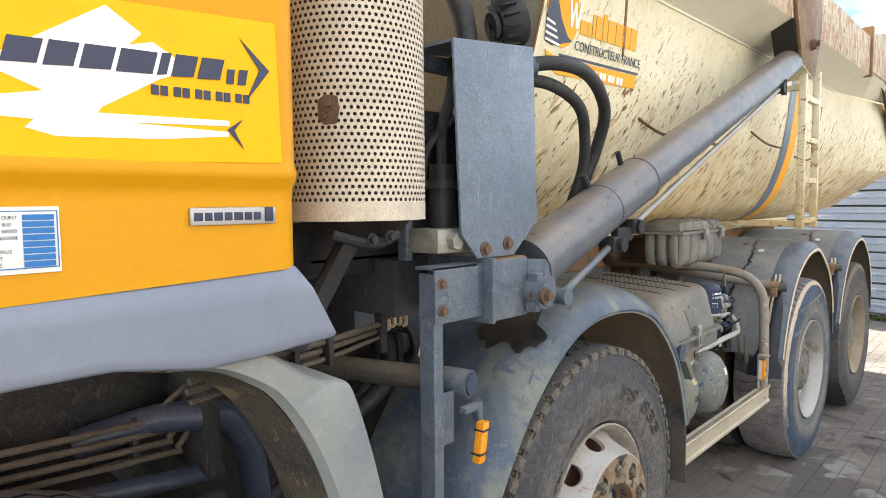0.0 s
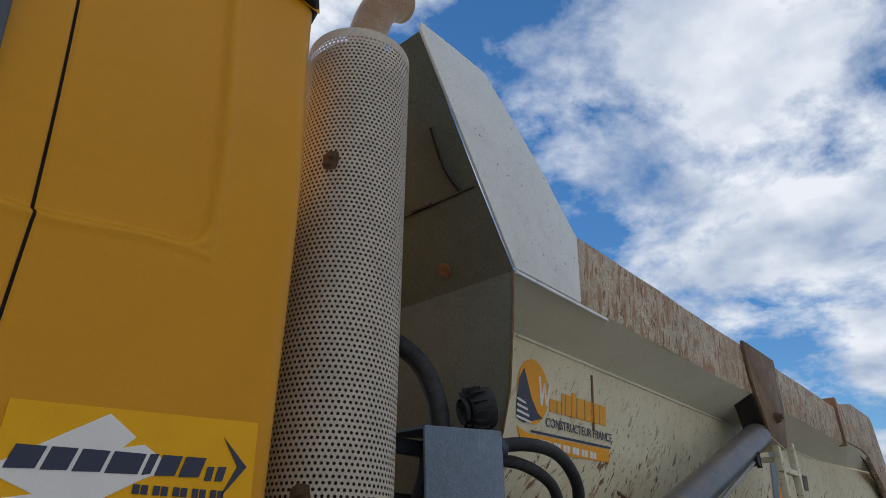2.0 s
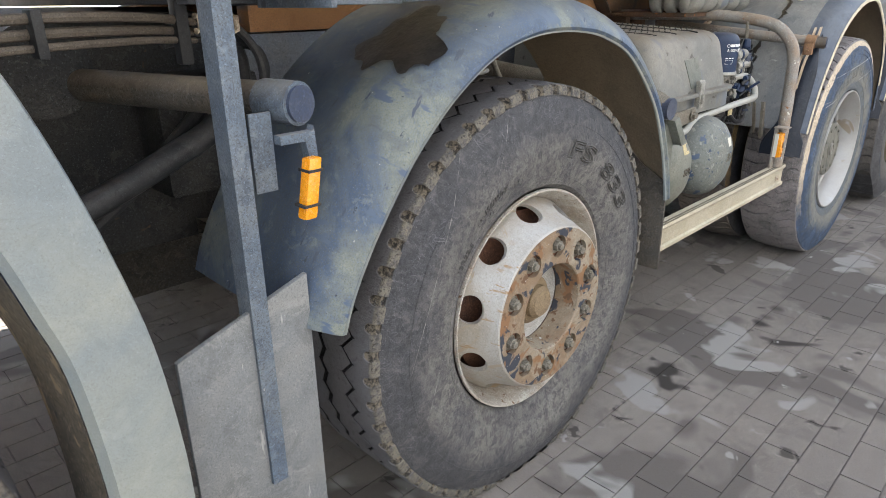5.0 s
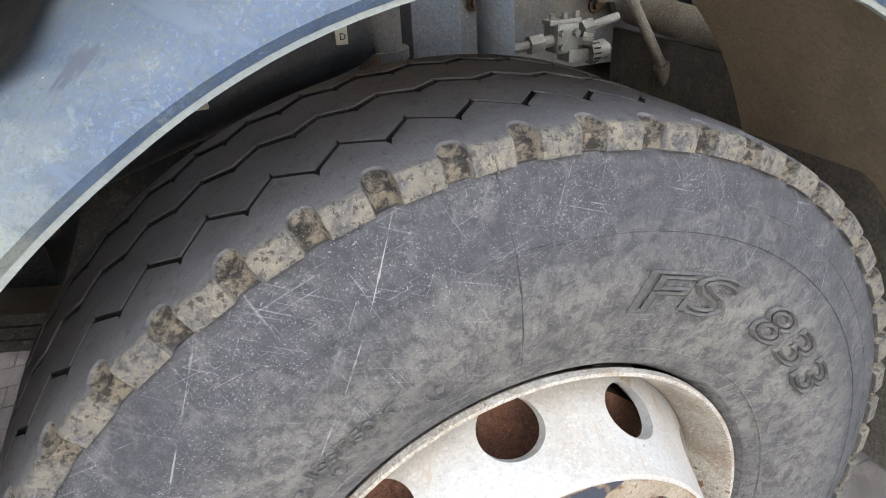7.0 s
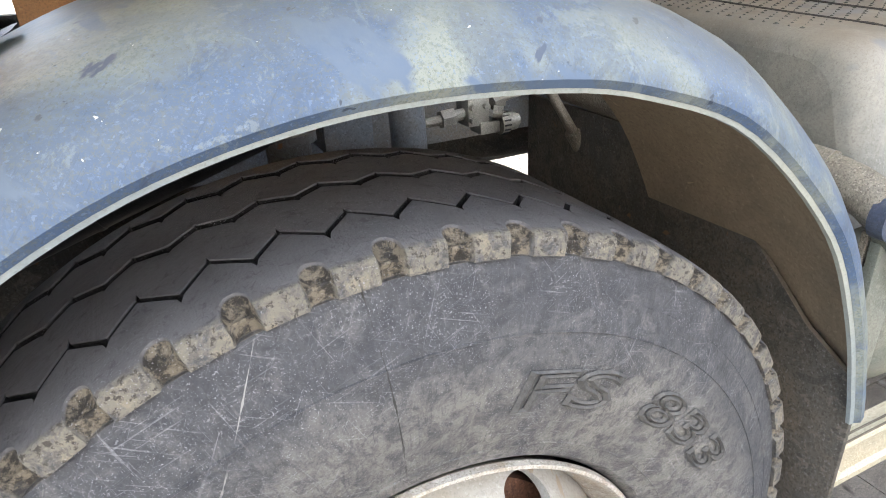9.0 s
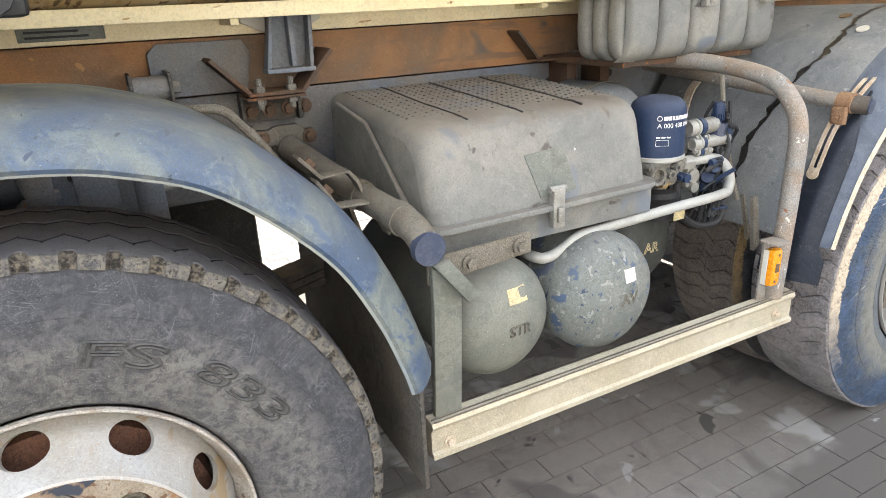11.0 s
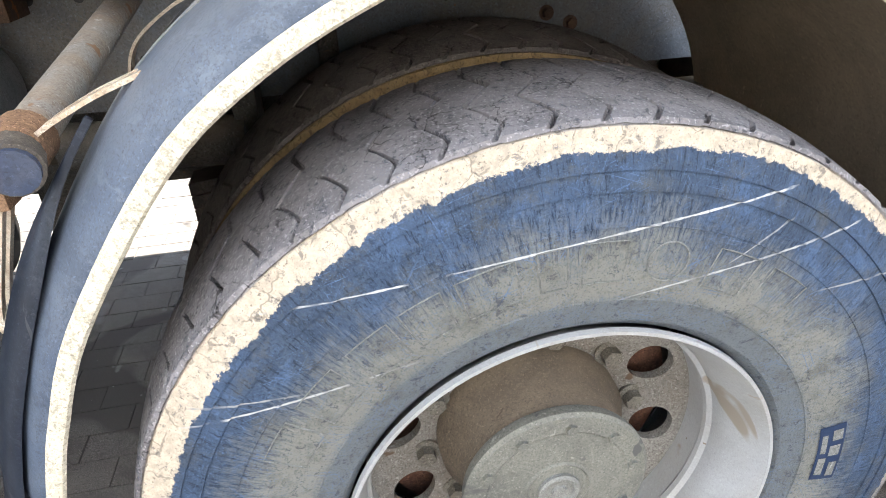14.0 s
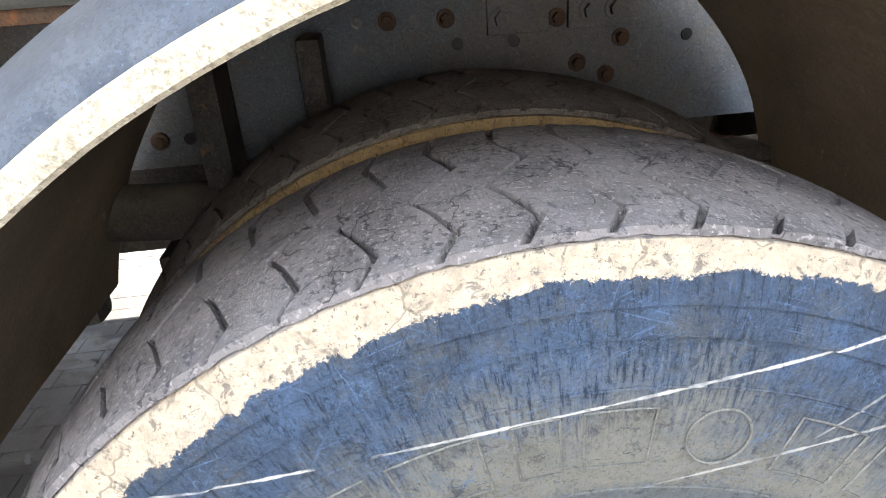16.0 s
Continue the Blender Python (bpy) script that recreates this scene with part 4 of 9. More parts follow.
def cab_depth(x, z):
    """How far the side skin stands in from its plane."""
    d = 0.010 * (1 - step(z, 1.584, 1.606)) - 0.008 * math.exp(-((z - 1.615) / 0.011) ** 2)
    # the raised border of the stamped field above
    dx_ = -1.412 - 0.055 * max(0.0, z - 2.35) - x
    dz_ = z - (2.120 + 0.036 * step(x, -1.75, -1.46))
    R = 0.065
    e = R - math.hypot(max(0.0, R - dx_), max(0.0, R - dz_)) if dx_ > 0 and dz_ > 0 else min(dx_, dz_)
    d += 0.017 * step(e, 0.0, 0.014) - 0.0035 * math.exp(-((e + 0.006) / 0.008) ** 2)
    d += 0.05 * step(z, 2.25, 3.05)
    d += 0.02 * step(-x, 1.9, 3.2)
    return d


zs = [1.437] + [1.455 + 0.0125 * i for i in range(52)] + [2.100 + 0.006 * i for i in range(20)] + [2.23 + 0.03 * i for i in range(26)]
NB = 76


def cab_row(z, back):
    """One level of the skin; the lowest one falls towards the front."""
    row = cab_level(z, back)
    if z < 1.44:
        for p in row:
            p.z += 0.034 * (max(-2.2, p.x) + 1.658)
    return row


def cab_level(z, back):
    if not back:
        x1 = seam_x(z) - 0.0028
        return [Vector((x, CABY + cab_depth(x, z) + 0.004 * step(x, x1 - 0.006, x1), z)) for x in [-3.3 + (x1 - 0.13 + 3.3) * k / 20 for k in range(21)] + [x1 - 0.12 + 0.01 * k for k in range(11)] + [x1 - 0.015, x1 - 0.01, x1 - 0.005, x1]]
    x0, x1 = seam_x(z) + 0.0028, CABX - 0.03
    row = [Vector((x, CABY + cab_depth(x, z) + 0.004 * step(-x, -x0 - 0.006, -x0), z)) for x in [x0, x0 + 0.003, x0 + 0.006] + [x0 + 0.009 + (x1 - x0 - 0.009) * k / NB for k in range(NB + 1)]]
    R = 0.045
    y0 = CABY + cab_depth(CABX, z)
    for k in range(1, 7):
        a = math.pi / 2 * k / 6
        row.append(Vector((CABX - 0.03 + R * math.sin(a), y0 + R * (1 - math.cos(a)), z)))
    row.append(Vector((CABX + 0.015, y0 + 0.20, z)))
    row.append(Vector((CABX + 0.015, 2 * CY + 0.085, z)))
    return row


cab = part("cab_skin", Geo().loft([cab_row(z, True) for z in zs]), M["cab"], truck, "yellow painted cab side with stamped fields", smooth=60)
part("door", Geo().loft([cab_row(z, False) for z in zs]), M["cab"], cab, "yellow cab door", smooth=60)
g = Geo().loft([[Vector((seam_x(z) + o, CABY + cab_depth(seam_x(z), z) + 0.012, z)) for o in (-0.012, 0.012)] for z in zs])
part("door_gap", g, M["blackplastic"], cab, "dark door gap", smooth=0)
roof = Geo()
sec = [(CABY + 0.045, 2.975), (CABY + 0.055, 3.035), (CABY + 0.14, 3.09), (CABY + 0.5, 3.12), (2 * CY - CABY - 0.05, 3.12), (2 * CY - CABY - 0.05, 1.46)]
roof.loft([[Vector((x, y_, z_)) for y_, z_ in sec] for x in (-3.3, -1.20)])
part("roof", roof, M["cab"], cab)
g = Geo().prism([(CABY + 0.06, 1.46), (2 * CY - CABY - 0.05, 1.46), (2 * CY - CABY - 0.05, 3.11), (CABY + 0.15, 3.09), (CABY + 0.07, 2.99)], "x", -1.26, -1.225)
part("back_wall", g, M["cab"], cab)
g = Geo().tube([(-3.2, CABY + 0.045, 2.96), (-1.9, CABY + 0.042, 2.99), (-1.36, CABY + 0.042, 3.005), (-1.215, CABY + 0.06, 3.00), (-1.190, CABY + 0.30, 3.01)], 0.020, 8, 4)
part("roof_seal", g, M["blackplastic"], cab, "black roof edge seal")
g = Geo().prism([(-3.2, 2.15), (-1.80, 2.15), (-1.86, 2.80), (-3.2, 2.80)], "y", CABY - 0.002, CABY + 0.04, 0.004)
part("side_window", g, M["glass"], cab, "dark side window")

# the yellow advertising film with its arrow shapes; the company's name stays plain bars
SY = CABY - 0.0025
film = part("advert_film", Geo().prism([(-1.660, 1.6215), (-1.247, 1.6335), (-1.254, 1.862), (-1.660, 1.835)], "y", SY, SY + 0.002), M["sign"], truck, "bright yellow advertising film")
g = Geo()
g.prism([(-1.658, 1.745), (-1.519, 1.836), (-1.472, 1.806), (-1.490, 1.788), (-1.457, 1.797), (-1.399, 1.766), (-1.45, 1.745), (-1.529, 1.698), (-1.535, 1.690), (-1.342, 1.6955), (-1.342, 1.687), (-1.50, 1.680), (-1.343, 1.678), (-1.343, 1.671), (-1.45, 1.660), (-1.586, 1.655), (-1.622, 1.664), (-1.611, 1.675), (-1.658, 1.676), (-1.658, 1.70), (-1.599, 1.712), (-1.658, 1.735)], "y", SY - 0.0012, SY)
part("white_arrow_print", g, M["sign_white"], film, "white arrow shape")
g = Geo()
x = -1.645
for k, w in enumerate((0.040, 0.036, 0.040, 0.050, 0.014, 0.034, 0.036)):
    z0 = 1.7425 + 0.045 * (x + 1.645)
    g.prism([(x, z0), (x + w, z0 + 0.003), (x + w + 0.009, z0 + 0.0345), (x + 0.009, z0 + 0.033)], "y", SY - 0.0024, SY - 0.0012)
    x += w + 0.0065
g.prism([(-1.345, 1.752), (-1.333, 1.753), (-1.330, 1.776), (-1.342, 1.775)], "y", SY - 0.0024, SY - 0.0012)
g.prism([(-1.326, 1.753), (-1.312, 1.754), (-1.307, 1.778), (-1.322, 1.777)], "y", SY - 0.0024, SY - 0.0012)
parts("name_bar", g, M["sign_navy"], film, "dark navy bars in place of a name", per=1)
g = Geo()
x = -1.462
for k in range(5):
    for w in (0.0105, 0.0105):
        g.prism([(x, 1.723 + k * 0.0005), (x + w, 1.723 + k * 0.0005), (x + w, 1.737 + k * 0.0005), (x, 1.737 + k * 0.0005)], "y", SY - 0.0024, SY - 0.0012)
        x += w + 0.003
    x += 0.006
parts("number_bar", g, M["sign_navy"], film, "dark navy bars in place of a number", per=1)
g = Geo()
g.prism([(-1.320, 1.826), (-1.268, 1.782), (-1.312, 1.728), (-1.286, 1.781)], "y", SY - 0.0024, SY - 0.0012)
g.prism([(-1.318, 1.700), (-1.346, 1.681), (-1.318, 1.652), (-1.334, 1.681)], "y", SY - 0.0024, SY - 0.0012)
parts("chevron", g, M["sign_navy"], film, "thin navy chevrons", per=1)

badge = part("badge", Geo().box(-1.408, -1.258, CABY + 0.003, CABY + 0.010, 1.532, 1.560, 0.003), M["chrome"], truck, "small chrome badge")
g = Geo()
x = -1.402
for w in (0.014, 0.012, 0.014, 0.013, 0.015, 0.013, 0.013):
    g.box(x, x + w, CABY + 0.0015, CABY + 0.004, 1.539, 1.552, 0.001)
    x += w + 0.0035
g.box(-1.279, -1.264, CABY + 0.0012, CABY + 0.004, 1.536, 1.560, 0.001)
parts("badge_bar", g, M["sign_navy"], badge, "dark bars on the badge", per=1)

stick = part("service_sticker", Geo().box(-1.80, -1.585, CABY + 0.006, CABY + 0.0095, 1.478, 1.564, 0.001), M["white"], truck, "white service sticker")
g = Geo()
for k in range(8):
    z0 = 1.5545 - k * 0.0086
    g.box(-1.628, -1.592, CABY + 0.0046, CABY + 0.0062, z0 - 0.0078, z0 - 0.0006, 0)
parts("number_bar", g, M["sticker_blue"], stick, "blue bars in place of numbers", per=1)
for k, town in enumerate(("NANTES OUEST", "NANTES SUD", "NANTES NORD", "SAINT NAZAIRE", "RENNES", "SAINT-MALO", "LORIENT", "VANNES")):
    z0 = 1.5530 - k * 0.0086
    gw, width = words(town, 0.0068, lambda u, w, h, z0=z0: Vector((-1.673 + u * 0.82, CABY + 0.0058 - h, z0 - 0.0050 + w)), depth=0.0003)
    part("town_name", gw, M["sign_navy"], stick, smooth=0)
part("frame_line", Geo().box(-1.70, -1.5875, CABY + 0.0050, CABY + 0.0062, 1.4845, 1.4858).box(-1.70, -1.5875, CABY + 0.0050, CABY + 0.0062, 1.5578, 1.5590).box(-1.5887, -1.5875, CABY + 0.0050, CABY + 0.0062, 1.4845, 1.5590), M["sticker_blue"], stick, "thin blue frame line")
part("firm_mark", Geo().box(-1.715, -1.682, CABY + 0.0048, CABY + 0.0062, 1.533, 1.556), M["sticker_blue"], stick, "blue square mark")

# grey skirt below the cab
rows = []
for xt, zt, xb, zb in ((-3.2, 1.430, -3.2, 1.30), (-1.90, 1.440, -1.90, 1.333), (-1.66, 1.444, -1.66, 1.336), (-1.53, 1.447, -1.53, 1.336), (-1.46, 1.449, -1.46, 1.324), (-1.39, 1.451, -1.39, 1.312), (-1.33, 1.453, -1.30, 1.314), (-1.24, 1.457, -1.188, 1.3215), (-1.224, 1.458, -1.163, 1.323), (-1.212, 1.454, -1.148, 1.324), (-1.205, 1.444, -1.140, 1.326)):
    col = []
    for k in range(9):
        t = k / 8
        bulge = 0.020 * step(t, 0.0, 0.22)
        col.append(Vector((xt + (xb - xt) * t, CABY + 0.018 - bulge, zt + (zb - zt) * t)))
    col.append(Vector((xb, CABY + 0.004, zb - 0.006)))
    col.append(Vector((xb, CABY + 0.06, zb - 0.002)))
    rows.append(col)
part("cab_skirt", Geo().loft(rows), M["trim"], truck, "grey plastic cab skirt", smooth=70)

# muffler behind its perforated guard
MX, MY, MR, MZ0, MZ1 = -0.938, 0.10, 0.159, 1.565, 3.03
NC, NR = 76, 112


def on_guard(u, w):
    a = 2 * math.pi * u / NC
    return Vector((MX + MR * math.cos(a), MY + MR * math.sin(a), MZ0 + (MZ1 - MZ0) * w / NR))


guard = part("muffler_guard", perforated(NR, NC, (0.30, 0.31), on_guard), M["guard"], truck, "cream perforated muffler guard", smooth=60)
g = Geo()
for z0, z1 in ((MZ0 - 0.037, MZ0 + 0.001), (MZ1 - 0.001, MZ1 + 0.03)):
    g.lathe([(MR, z0), (MR, z1), (MR - 0.004, z1), (MR - 0.004, z0)], 64, "z", (MX, MY, 0), close=True)
# unseen ring added to keep light out of the gap round the silencer
g.lathe([(MR - 0.003, MZ1 - 0.035), (0.13, MZ1 - 0.030)], 48, "z", (MX, MY, 0))
parts("guard_band", g, M["guard"], guard, per=1)
part("silencer", Geo().lathe([(0.0, 1.50), (0.10, 1.50), (0.138, 1.54), (0.141, 1.6), (0.141, 3.02), (0.10, 3.05), (0.0, 3.05)], 40, "z", (MX, MY, 0)), M["muffler"], guard, "dull rusty silencer")
for zc, turn in ((1.750, 212.5), (2.585, 211)):
    a = radians(turn)
    p = Vector((MX + MR * math.cos(a), MY + MR * math.sin(a), zc))
    d = Vector((math.cos(a), math.sin(a), 0))
    s = Vector((-d.y, d.x, 0))
    clip = Geo().add([p + d * 0.003 + s * q + Vector((0, 0, h)) for q, h in ((-0.018, -0.02), (-0.006, -0.030), (0.020, -0.028), (0.026, 0.0), (0.022, 0.026), (-0.004, 0.03), (-0.020, 0.018))], [tuple(range(7))])
    clip.bolt(p + s * 0.004 + Vector((0, 0, 0.012)), d, 0.009, 0.016)
    clip.bolt(p + s * -0.004 + Vector((0, 0, -0.012)), d, 0.007, 0.010)
    part("guard_clip", clip, M["rust"], guard, "rusty clip and bolt")
bend = [(-0.905, MY + 0.02, 2.98), (-0.903, MY + 0.02, 3.17), (-0.885, MY + 0.02, 3.29), (-0.845, MY + 0.02, 3.40), (-0.785, MY + 0.02, 3.468), (-0.745, MY + 0.02, 3.49)]
g = Geo().tube(bend, 0.064, 24, 6, caps=False)
g.tube(bend[1:], 0.060, 24, 6, caps=False)
stack = part("exhaust_pipe", g, M["pipe_beige"], truck, "heat-stained bent exhaust stack")
part("black_lining", Geo().tube(bend[2:], 0.0585, 24, 6, caps=False), M["grease"], stack, "black lining inside the stack")

# ------------------------------------------------ tipper body
wallp = [(0.235, 2.455), (0.240, 2.39), (0.252, 2.25), (0.270, 2.09), (0.297, 1.92), (0.340, 1.76), (0.405, 1.60), (0.500, 1.48), (0.640, 1.41), (0.85, 1.375), (CY, 1.365)]
wall_c = [(p.x, p.z) for p in curve_pts([(a, 0, b_) for a, b_ in wallp], 4)]
full = wall_c + [(2 * CY - a, b_) for a, b_ in wall_c[-2::-1]]
X0, X1, X2 = -0.276, 4.40, 5.76
rows = []
for i in range(30):
    x = X0 + (X1 - X0) * i / 29
    rows.append([Vector((x, a, b_)) for a, b_ in full])
body = part("tipper_body", Geo().loft(rows), M["cream"], truck, "half-round cream body scratched down to rust", smooth=60)
rows = []
for i in range(9):                                  # the tail rises
    t = i / 8
    row = []
    for a, b_ in wall_c:
        if b_ > 2.2:
            ya, za = 0.02 + 0.03 * ((b_ - 2.2) / 0.255) ** 4, b_
        elif b_ > 1.80:
            ya, za = 0.02, b_ + 0.03 * (2.2 - b_) / 0.4
        else:
            q = min(1.0, (a - 0.325) / 0.315)
            r_ = max(0.0, (a - 0.64) / (CY - 0.64))
            ya, za = 0.02 + 0.55 * q + (CY - 0.57) * r_, 1.83 - 0.36 * q
        row.append((a + (ya - a) * t, b_ + (za - b_) * t))
    row += [(2 * CY - a, b_) for a, b_ in row[-2::-1]]
    rows.append([Vector((X1 + (X2 - X1) * t, a, b_)) for a, b_ in row])
part("tail", Geo().loft(rows), M["cream"], body, "rising cream tail of the body", smooth=20)
for k, sgn in ((0, 1), (2 * CY, -1)):
    def yy(v):
        return k + sgn * v
    g = Geo()
    sec = [(0.0, 2.545), (-0.004, 2.56), (-0.004, 2.835), (0.004, 2.85), (0.20, 2.85), (0.215, 2.84), (0.235, 2.455)]
    rows = []
    for i in range(23):
        x = 0.14 + (4.25 - 0.14) * i / 22
        wob = 0.004 * math.sin(x * 5.1) + 0.003 * math.sin(x * 11.3)
        rows.append([Vector((x, yy(a + wob * (b_ > 2.5)), b_ + 0.5 * wob)) for a, b_ in sec])
    g.loft(rows)
    part("top_rail", g, M["rail_rust"], body, "chipped top rail streaked with rust", smooth=30)
    g = Geo().loft([[Vector((x, yy(a), b_)) for a, b_ in ((0.001, 2.546), (0.10, 2.505), (0.236, 2.452))] for x in (-0.26, 0.6, 1.6, 2.6, 4.25, 4.40)])
    part("rail_underside", g, M["cream_clean"], body, smooth=0)
    # visor cheek
    cheek = [(-0.278, 2.545), (-0.40, 2.725), (-0.772, 3.275), (-0.768, 3.305), (-0.60, 3.312), (-0.42, 3.312), (-0.24, 3.18), (-0.05, 3.034), (0.06, 2.93), (0.168, 2.835), (0.150, 2.545)]
    g = Geo().prism(cheek, "y", yy(-0.006), yy(0.006), 0.002)
    part("visor_cheek", g, M["visor"], body, "pale side plate of the front visor")
    g = Geo().prism([(-0.28, 2.522), (0.35, 2.522), (0.35, 2.534), (-0.28, 2.534)], "y", yy(-0.012), yy(0.004), 0.002)
    part("cheek_strip", g, M["visor"], body)
    # rear end: bolster and side flare
    rear = [(4.25, 2.57), (4.27, 2.93), (4.35, 2.93), (4.385, 2.89), (4.46, 2.905), (4.93, 2.985), (5.68, 2.985), (5.76, 2.93), (5.86, 2.57), (5.815, 2.08), (5.60, 2.085), (5.45, 2.32), (5.09, 2.555), (4.90, 2.58), (4.30, 2.58)]
    g = Geo().prism(rear, "y", yy(-0.012), yy(0.05), 0.003)
    part("rear_flare", g, M["rail_rust"], body, "chipped rear side flare")
    # black strip laid in for the shade along the flare's inner edge
    g = Geo().prism([(4.95, 2.58), (5.12, 2.575), (5.48, 2.35), (5.62, 2.10), (5.57, 2.075), (5.41, 2.29), (5.08, 2.52), (4.95, 2.55)], "y", yy(0.03), yy(0.036))
    part("flare_gap_shade", g, M["blackplastic"], body, "black strip standing in for the shaded gap behind the flare", smooth=0)
    edge_in = ((4.40, 2.570), (4.90, 2.575), (5.10, 2.545), (5.30, 2.415), (5.46, 2.305), (5.61, 2.080))
    g = Geo().loft([[Vector((x, yy(0.001), z_)), Vector((x + 0.12 * (x - 4.4), yy(0.236 - 0.150 * (x + 0.12 * (x - 4.4) - 4.4)), 2.452 if x < 5.5 else 2.30))] for x, z_ in edge_in])
    part("flare_underside", g, M["cream_clean"], body, "pale underside of the rear flare", smooth=0)
    # brace plate that carries the ram
    g = Geo().prism([(2.02, 2.86), (2.60, 2.865), (2.59, 2.56), (2.47, 2.29), (2.43, 2.275), (2.20, 2.32), (2.17, 2.35), (2.05, 2.62)], "y", yy(-0.03), yy(-0.012), 0.003)
    part("ram_brace", g, M["brownplate"], body, "brown scraped brace plate")
    part("brace_foot", Geo().prism([(2.20, 2.315), (2.43, 2.27), (2.43, 2.280), (2.20, 2.325)], "y", yy(-0.028), yy(0.22)), M["cream"], body)
    # webs coloured black to give the shadow in the brace's recess
    g = Geo().prism([(2.05, 2.55), (2.06, 2.55), (2.19, 2.345), (2.18, 2.335)], "y", yy(-0.011), yy(0.11))
    g.prism([(2.56, 2.55), (2.57, 2.55), (2.45, 2.29), (2.44, 2.295)], "y", yy(-0.011), yy(0.11))
    parts("brace_shade_web", g, M["grease"], body, "black web put in for the shade behind the brace", per=1)
    part("brace_pin", Geo().tube([(2.36, yy(-0.05), 2.455), (2.36, yy(0.15), 2.40)], 0.030, 14).bolt((2.36, yy(-0.05), 2.455), (0, -sgn, 0), 0.016, 0.02), M["rust"], body, "rusty pin")
    part("rail_joint", Geo().prism([(4.235, 2.53), (4.275, 2.53), (4.275, 2.92), (4.235, 2.92)], "y", yy(-0.022), yy(0.10), 0.004), M["rustplate"], body, "rusty joint plate")
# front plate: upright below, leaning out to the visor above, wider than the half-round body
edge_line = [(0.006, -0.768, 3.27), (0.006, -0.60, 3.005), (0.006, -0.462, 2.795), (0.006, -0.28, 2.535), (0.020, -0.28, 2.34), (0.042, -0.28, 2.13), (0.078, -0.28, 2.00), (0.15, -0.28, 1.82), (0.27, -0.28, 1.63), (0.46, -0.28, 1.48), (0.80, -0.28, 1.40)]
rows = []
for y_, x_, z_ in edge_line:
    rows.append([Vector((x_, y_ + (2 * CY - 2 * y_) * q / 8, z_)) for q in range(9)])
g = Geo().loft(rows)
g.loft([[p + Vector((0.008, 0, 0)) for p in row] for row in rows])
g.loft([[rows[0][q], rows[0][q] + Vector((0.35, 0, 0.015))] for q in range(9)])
part("front_wall", g, M["front_wall"], body, "front wall coloured grey for its shade, with weld seams", smooth=20)
g = Geo().tube([Vector((x_ - 0.002, y_ - 0.003, z_)) for y_, x_, z_ in edge_line[3:]], 0.005, 6)
part("plate_edge", g, M["brownplate"], body, "worn plate edge")
g = Geo().tube([(-0.615, 0.085, 2.99), (-0.535, 0.095, 2.87), (-0.478, 0.075, 2.795)], 0.009, 6, 4)
g.tube([(-0.466, 0.02, 2.793), (-0.468, 0.5, 2.795), (-0.468, 1.2, 2.795)], 0.003, 6)
g.tube([(-0.470, 0.31, 2.80), (-0.468, 0.22, 2.797)], 0.008, 6)
parts("weld_seam", g, M["grease"], body, "dark weld seams", per=1)
g = Geo().lathe([(0.0, -0.002), (0.014, -0.004), (0.014, -0.006), (0.027, -0.006), (0.029, 0.0)], 24, "x", (0, 0, 0))
ob = part("lifting_hole", g, M["rustplate"], body, "rusty ring round a hole")
ob.matrix_basis = Matrix.Translation((-0.328, 0.275, 2.600)) @ Matrix.Rotation(radians(-35), 4, "Y")

# printed mark on the wall: shapes for the maker's name, plain words as they stand
def wall_y(z_):
    for (a0, b0), (a1, b1) in zip(wall_c, wall_c[1:]):
        if b1 <= z_ <= b0:
            return a0 + (a1 - a0) * (b0 - z_) / max(1e-6, b0 - b1)
    return 0.24


def on_wall(u, w, h=0.0):
    """u along the truck, w up, slightly lifted off the wall."""
    return Vector((u, wall_y(w) - 0.004 - h, w))


def wall_patch(poly, h=0.0):
    return Geo().add([on_wall(a, b_, h) for a, b_ in poly] + [on_wall(a, b_, h - 0.003) for a, b_ in poly],
                     [tuple(range(len(poly)))] + [(i, (i + 1) % len(poly), len(poly) + (i + 1) % len(poly), len(poly) + i) for i in range(len(poly))])


circle = [(0.165 + 0.105 * math.cos(a), 2.245 + 0.125 * math.sin(a)) for a in (2 * math.pi * k / 32 for k in range(32))]
mark = part("maker_mark", wall_patch(circle), M["sign_orange"], truck, "orange and navy maker's mark", smooth=0)
part("wedge", wall_patch([(0.062, 2.215), (0.068, 2.275), (0.10, 2.325), (0.155, 2.215), (0.20, 2.165), (0.235, 2.15), (0.11, 2.118), (0.062, 2.13)], 0.001), M["sign_navy"], mark, "navy wedge", smooth=0)
for k in range(4):
    part("stripe", wall_patch([(0.060, 2.205 - 0.022 * k), (0.115 + 0.012 * k, 2.195 - 0.022 * k), (0.117 + 0.012 * k, 2.187 - 0.022 * k), (0.060, 2.196 - 0.022 * k)], 0.002), M["sign_white"], mark, smooth=0)
g = Geo()
for a, b_ in (((0.20, 2.31), (0.215, 2.20)), ((0.215, 2.20), (0.235, 2.29)), ((0.235, 2.29), (0.25, 2.20)), ((0.25, 2.20), (0.275, 2.30))):
    gg = wall_patch([(a[0], a[1]), (a[0] + 0.012, a[1]), (b_[0] + 0.012, b_[1]), (b_[0], b_[1])], 0.002)
    g.add(gg.v, gg.f)
parts("monogram_bar", g, M["sign_white"], mark, "white slanting bars", smooth=0, per=1)
x = 0.285
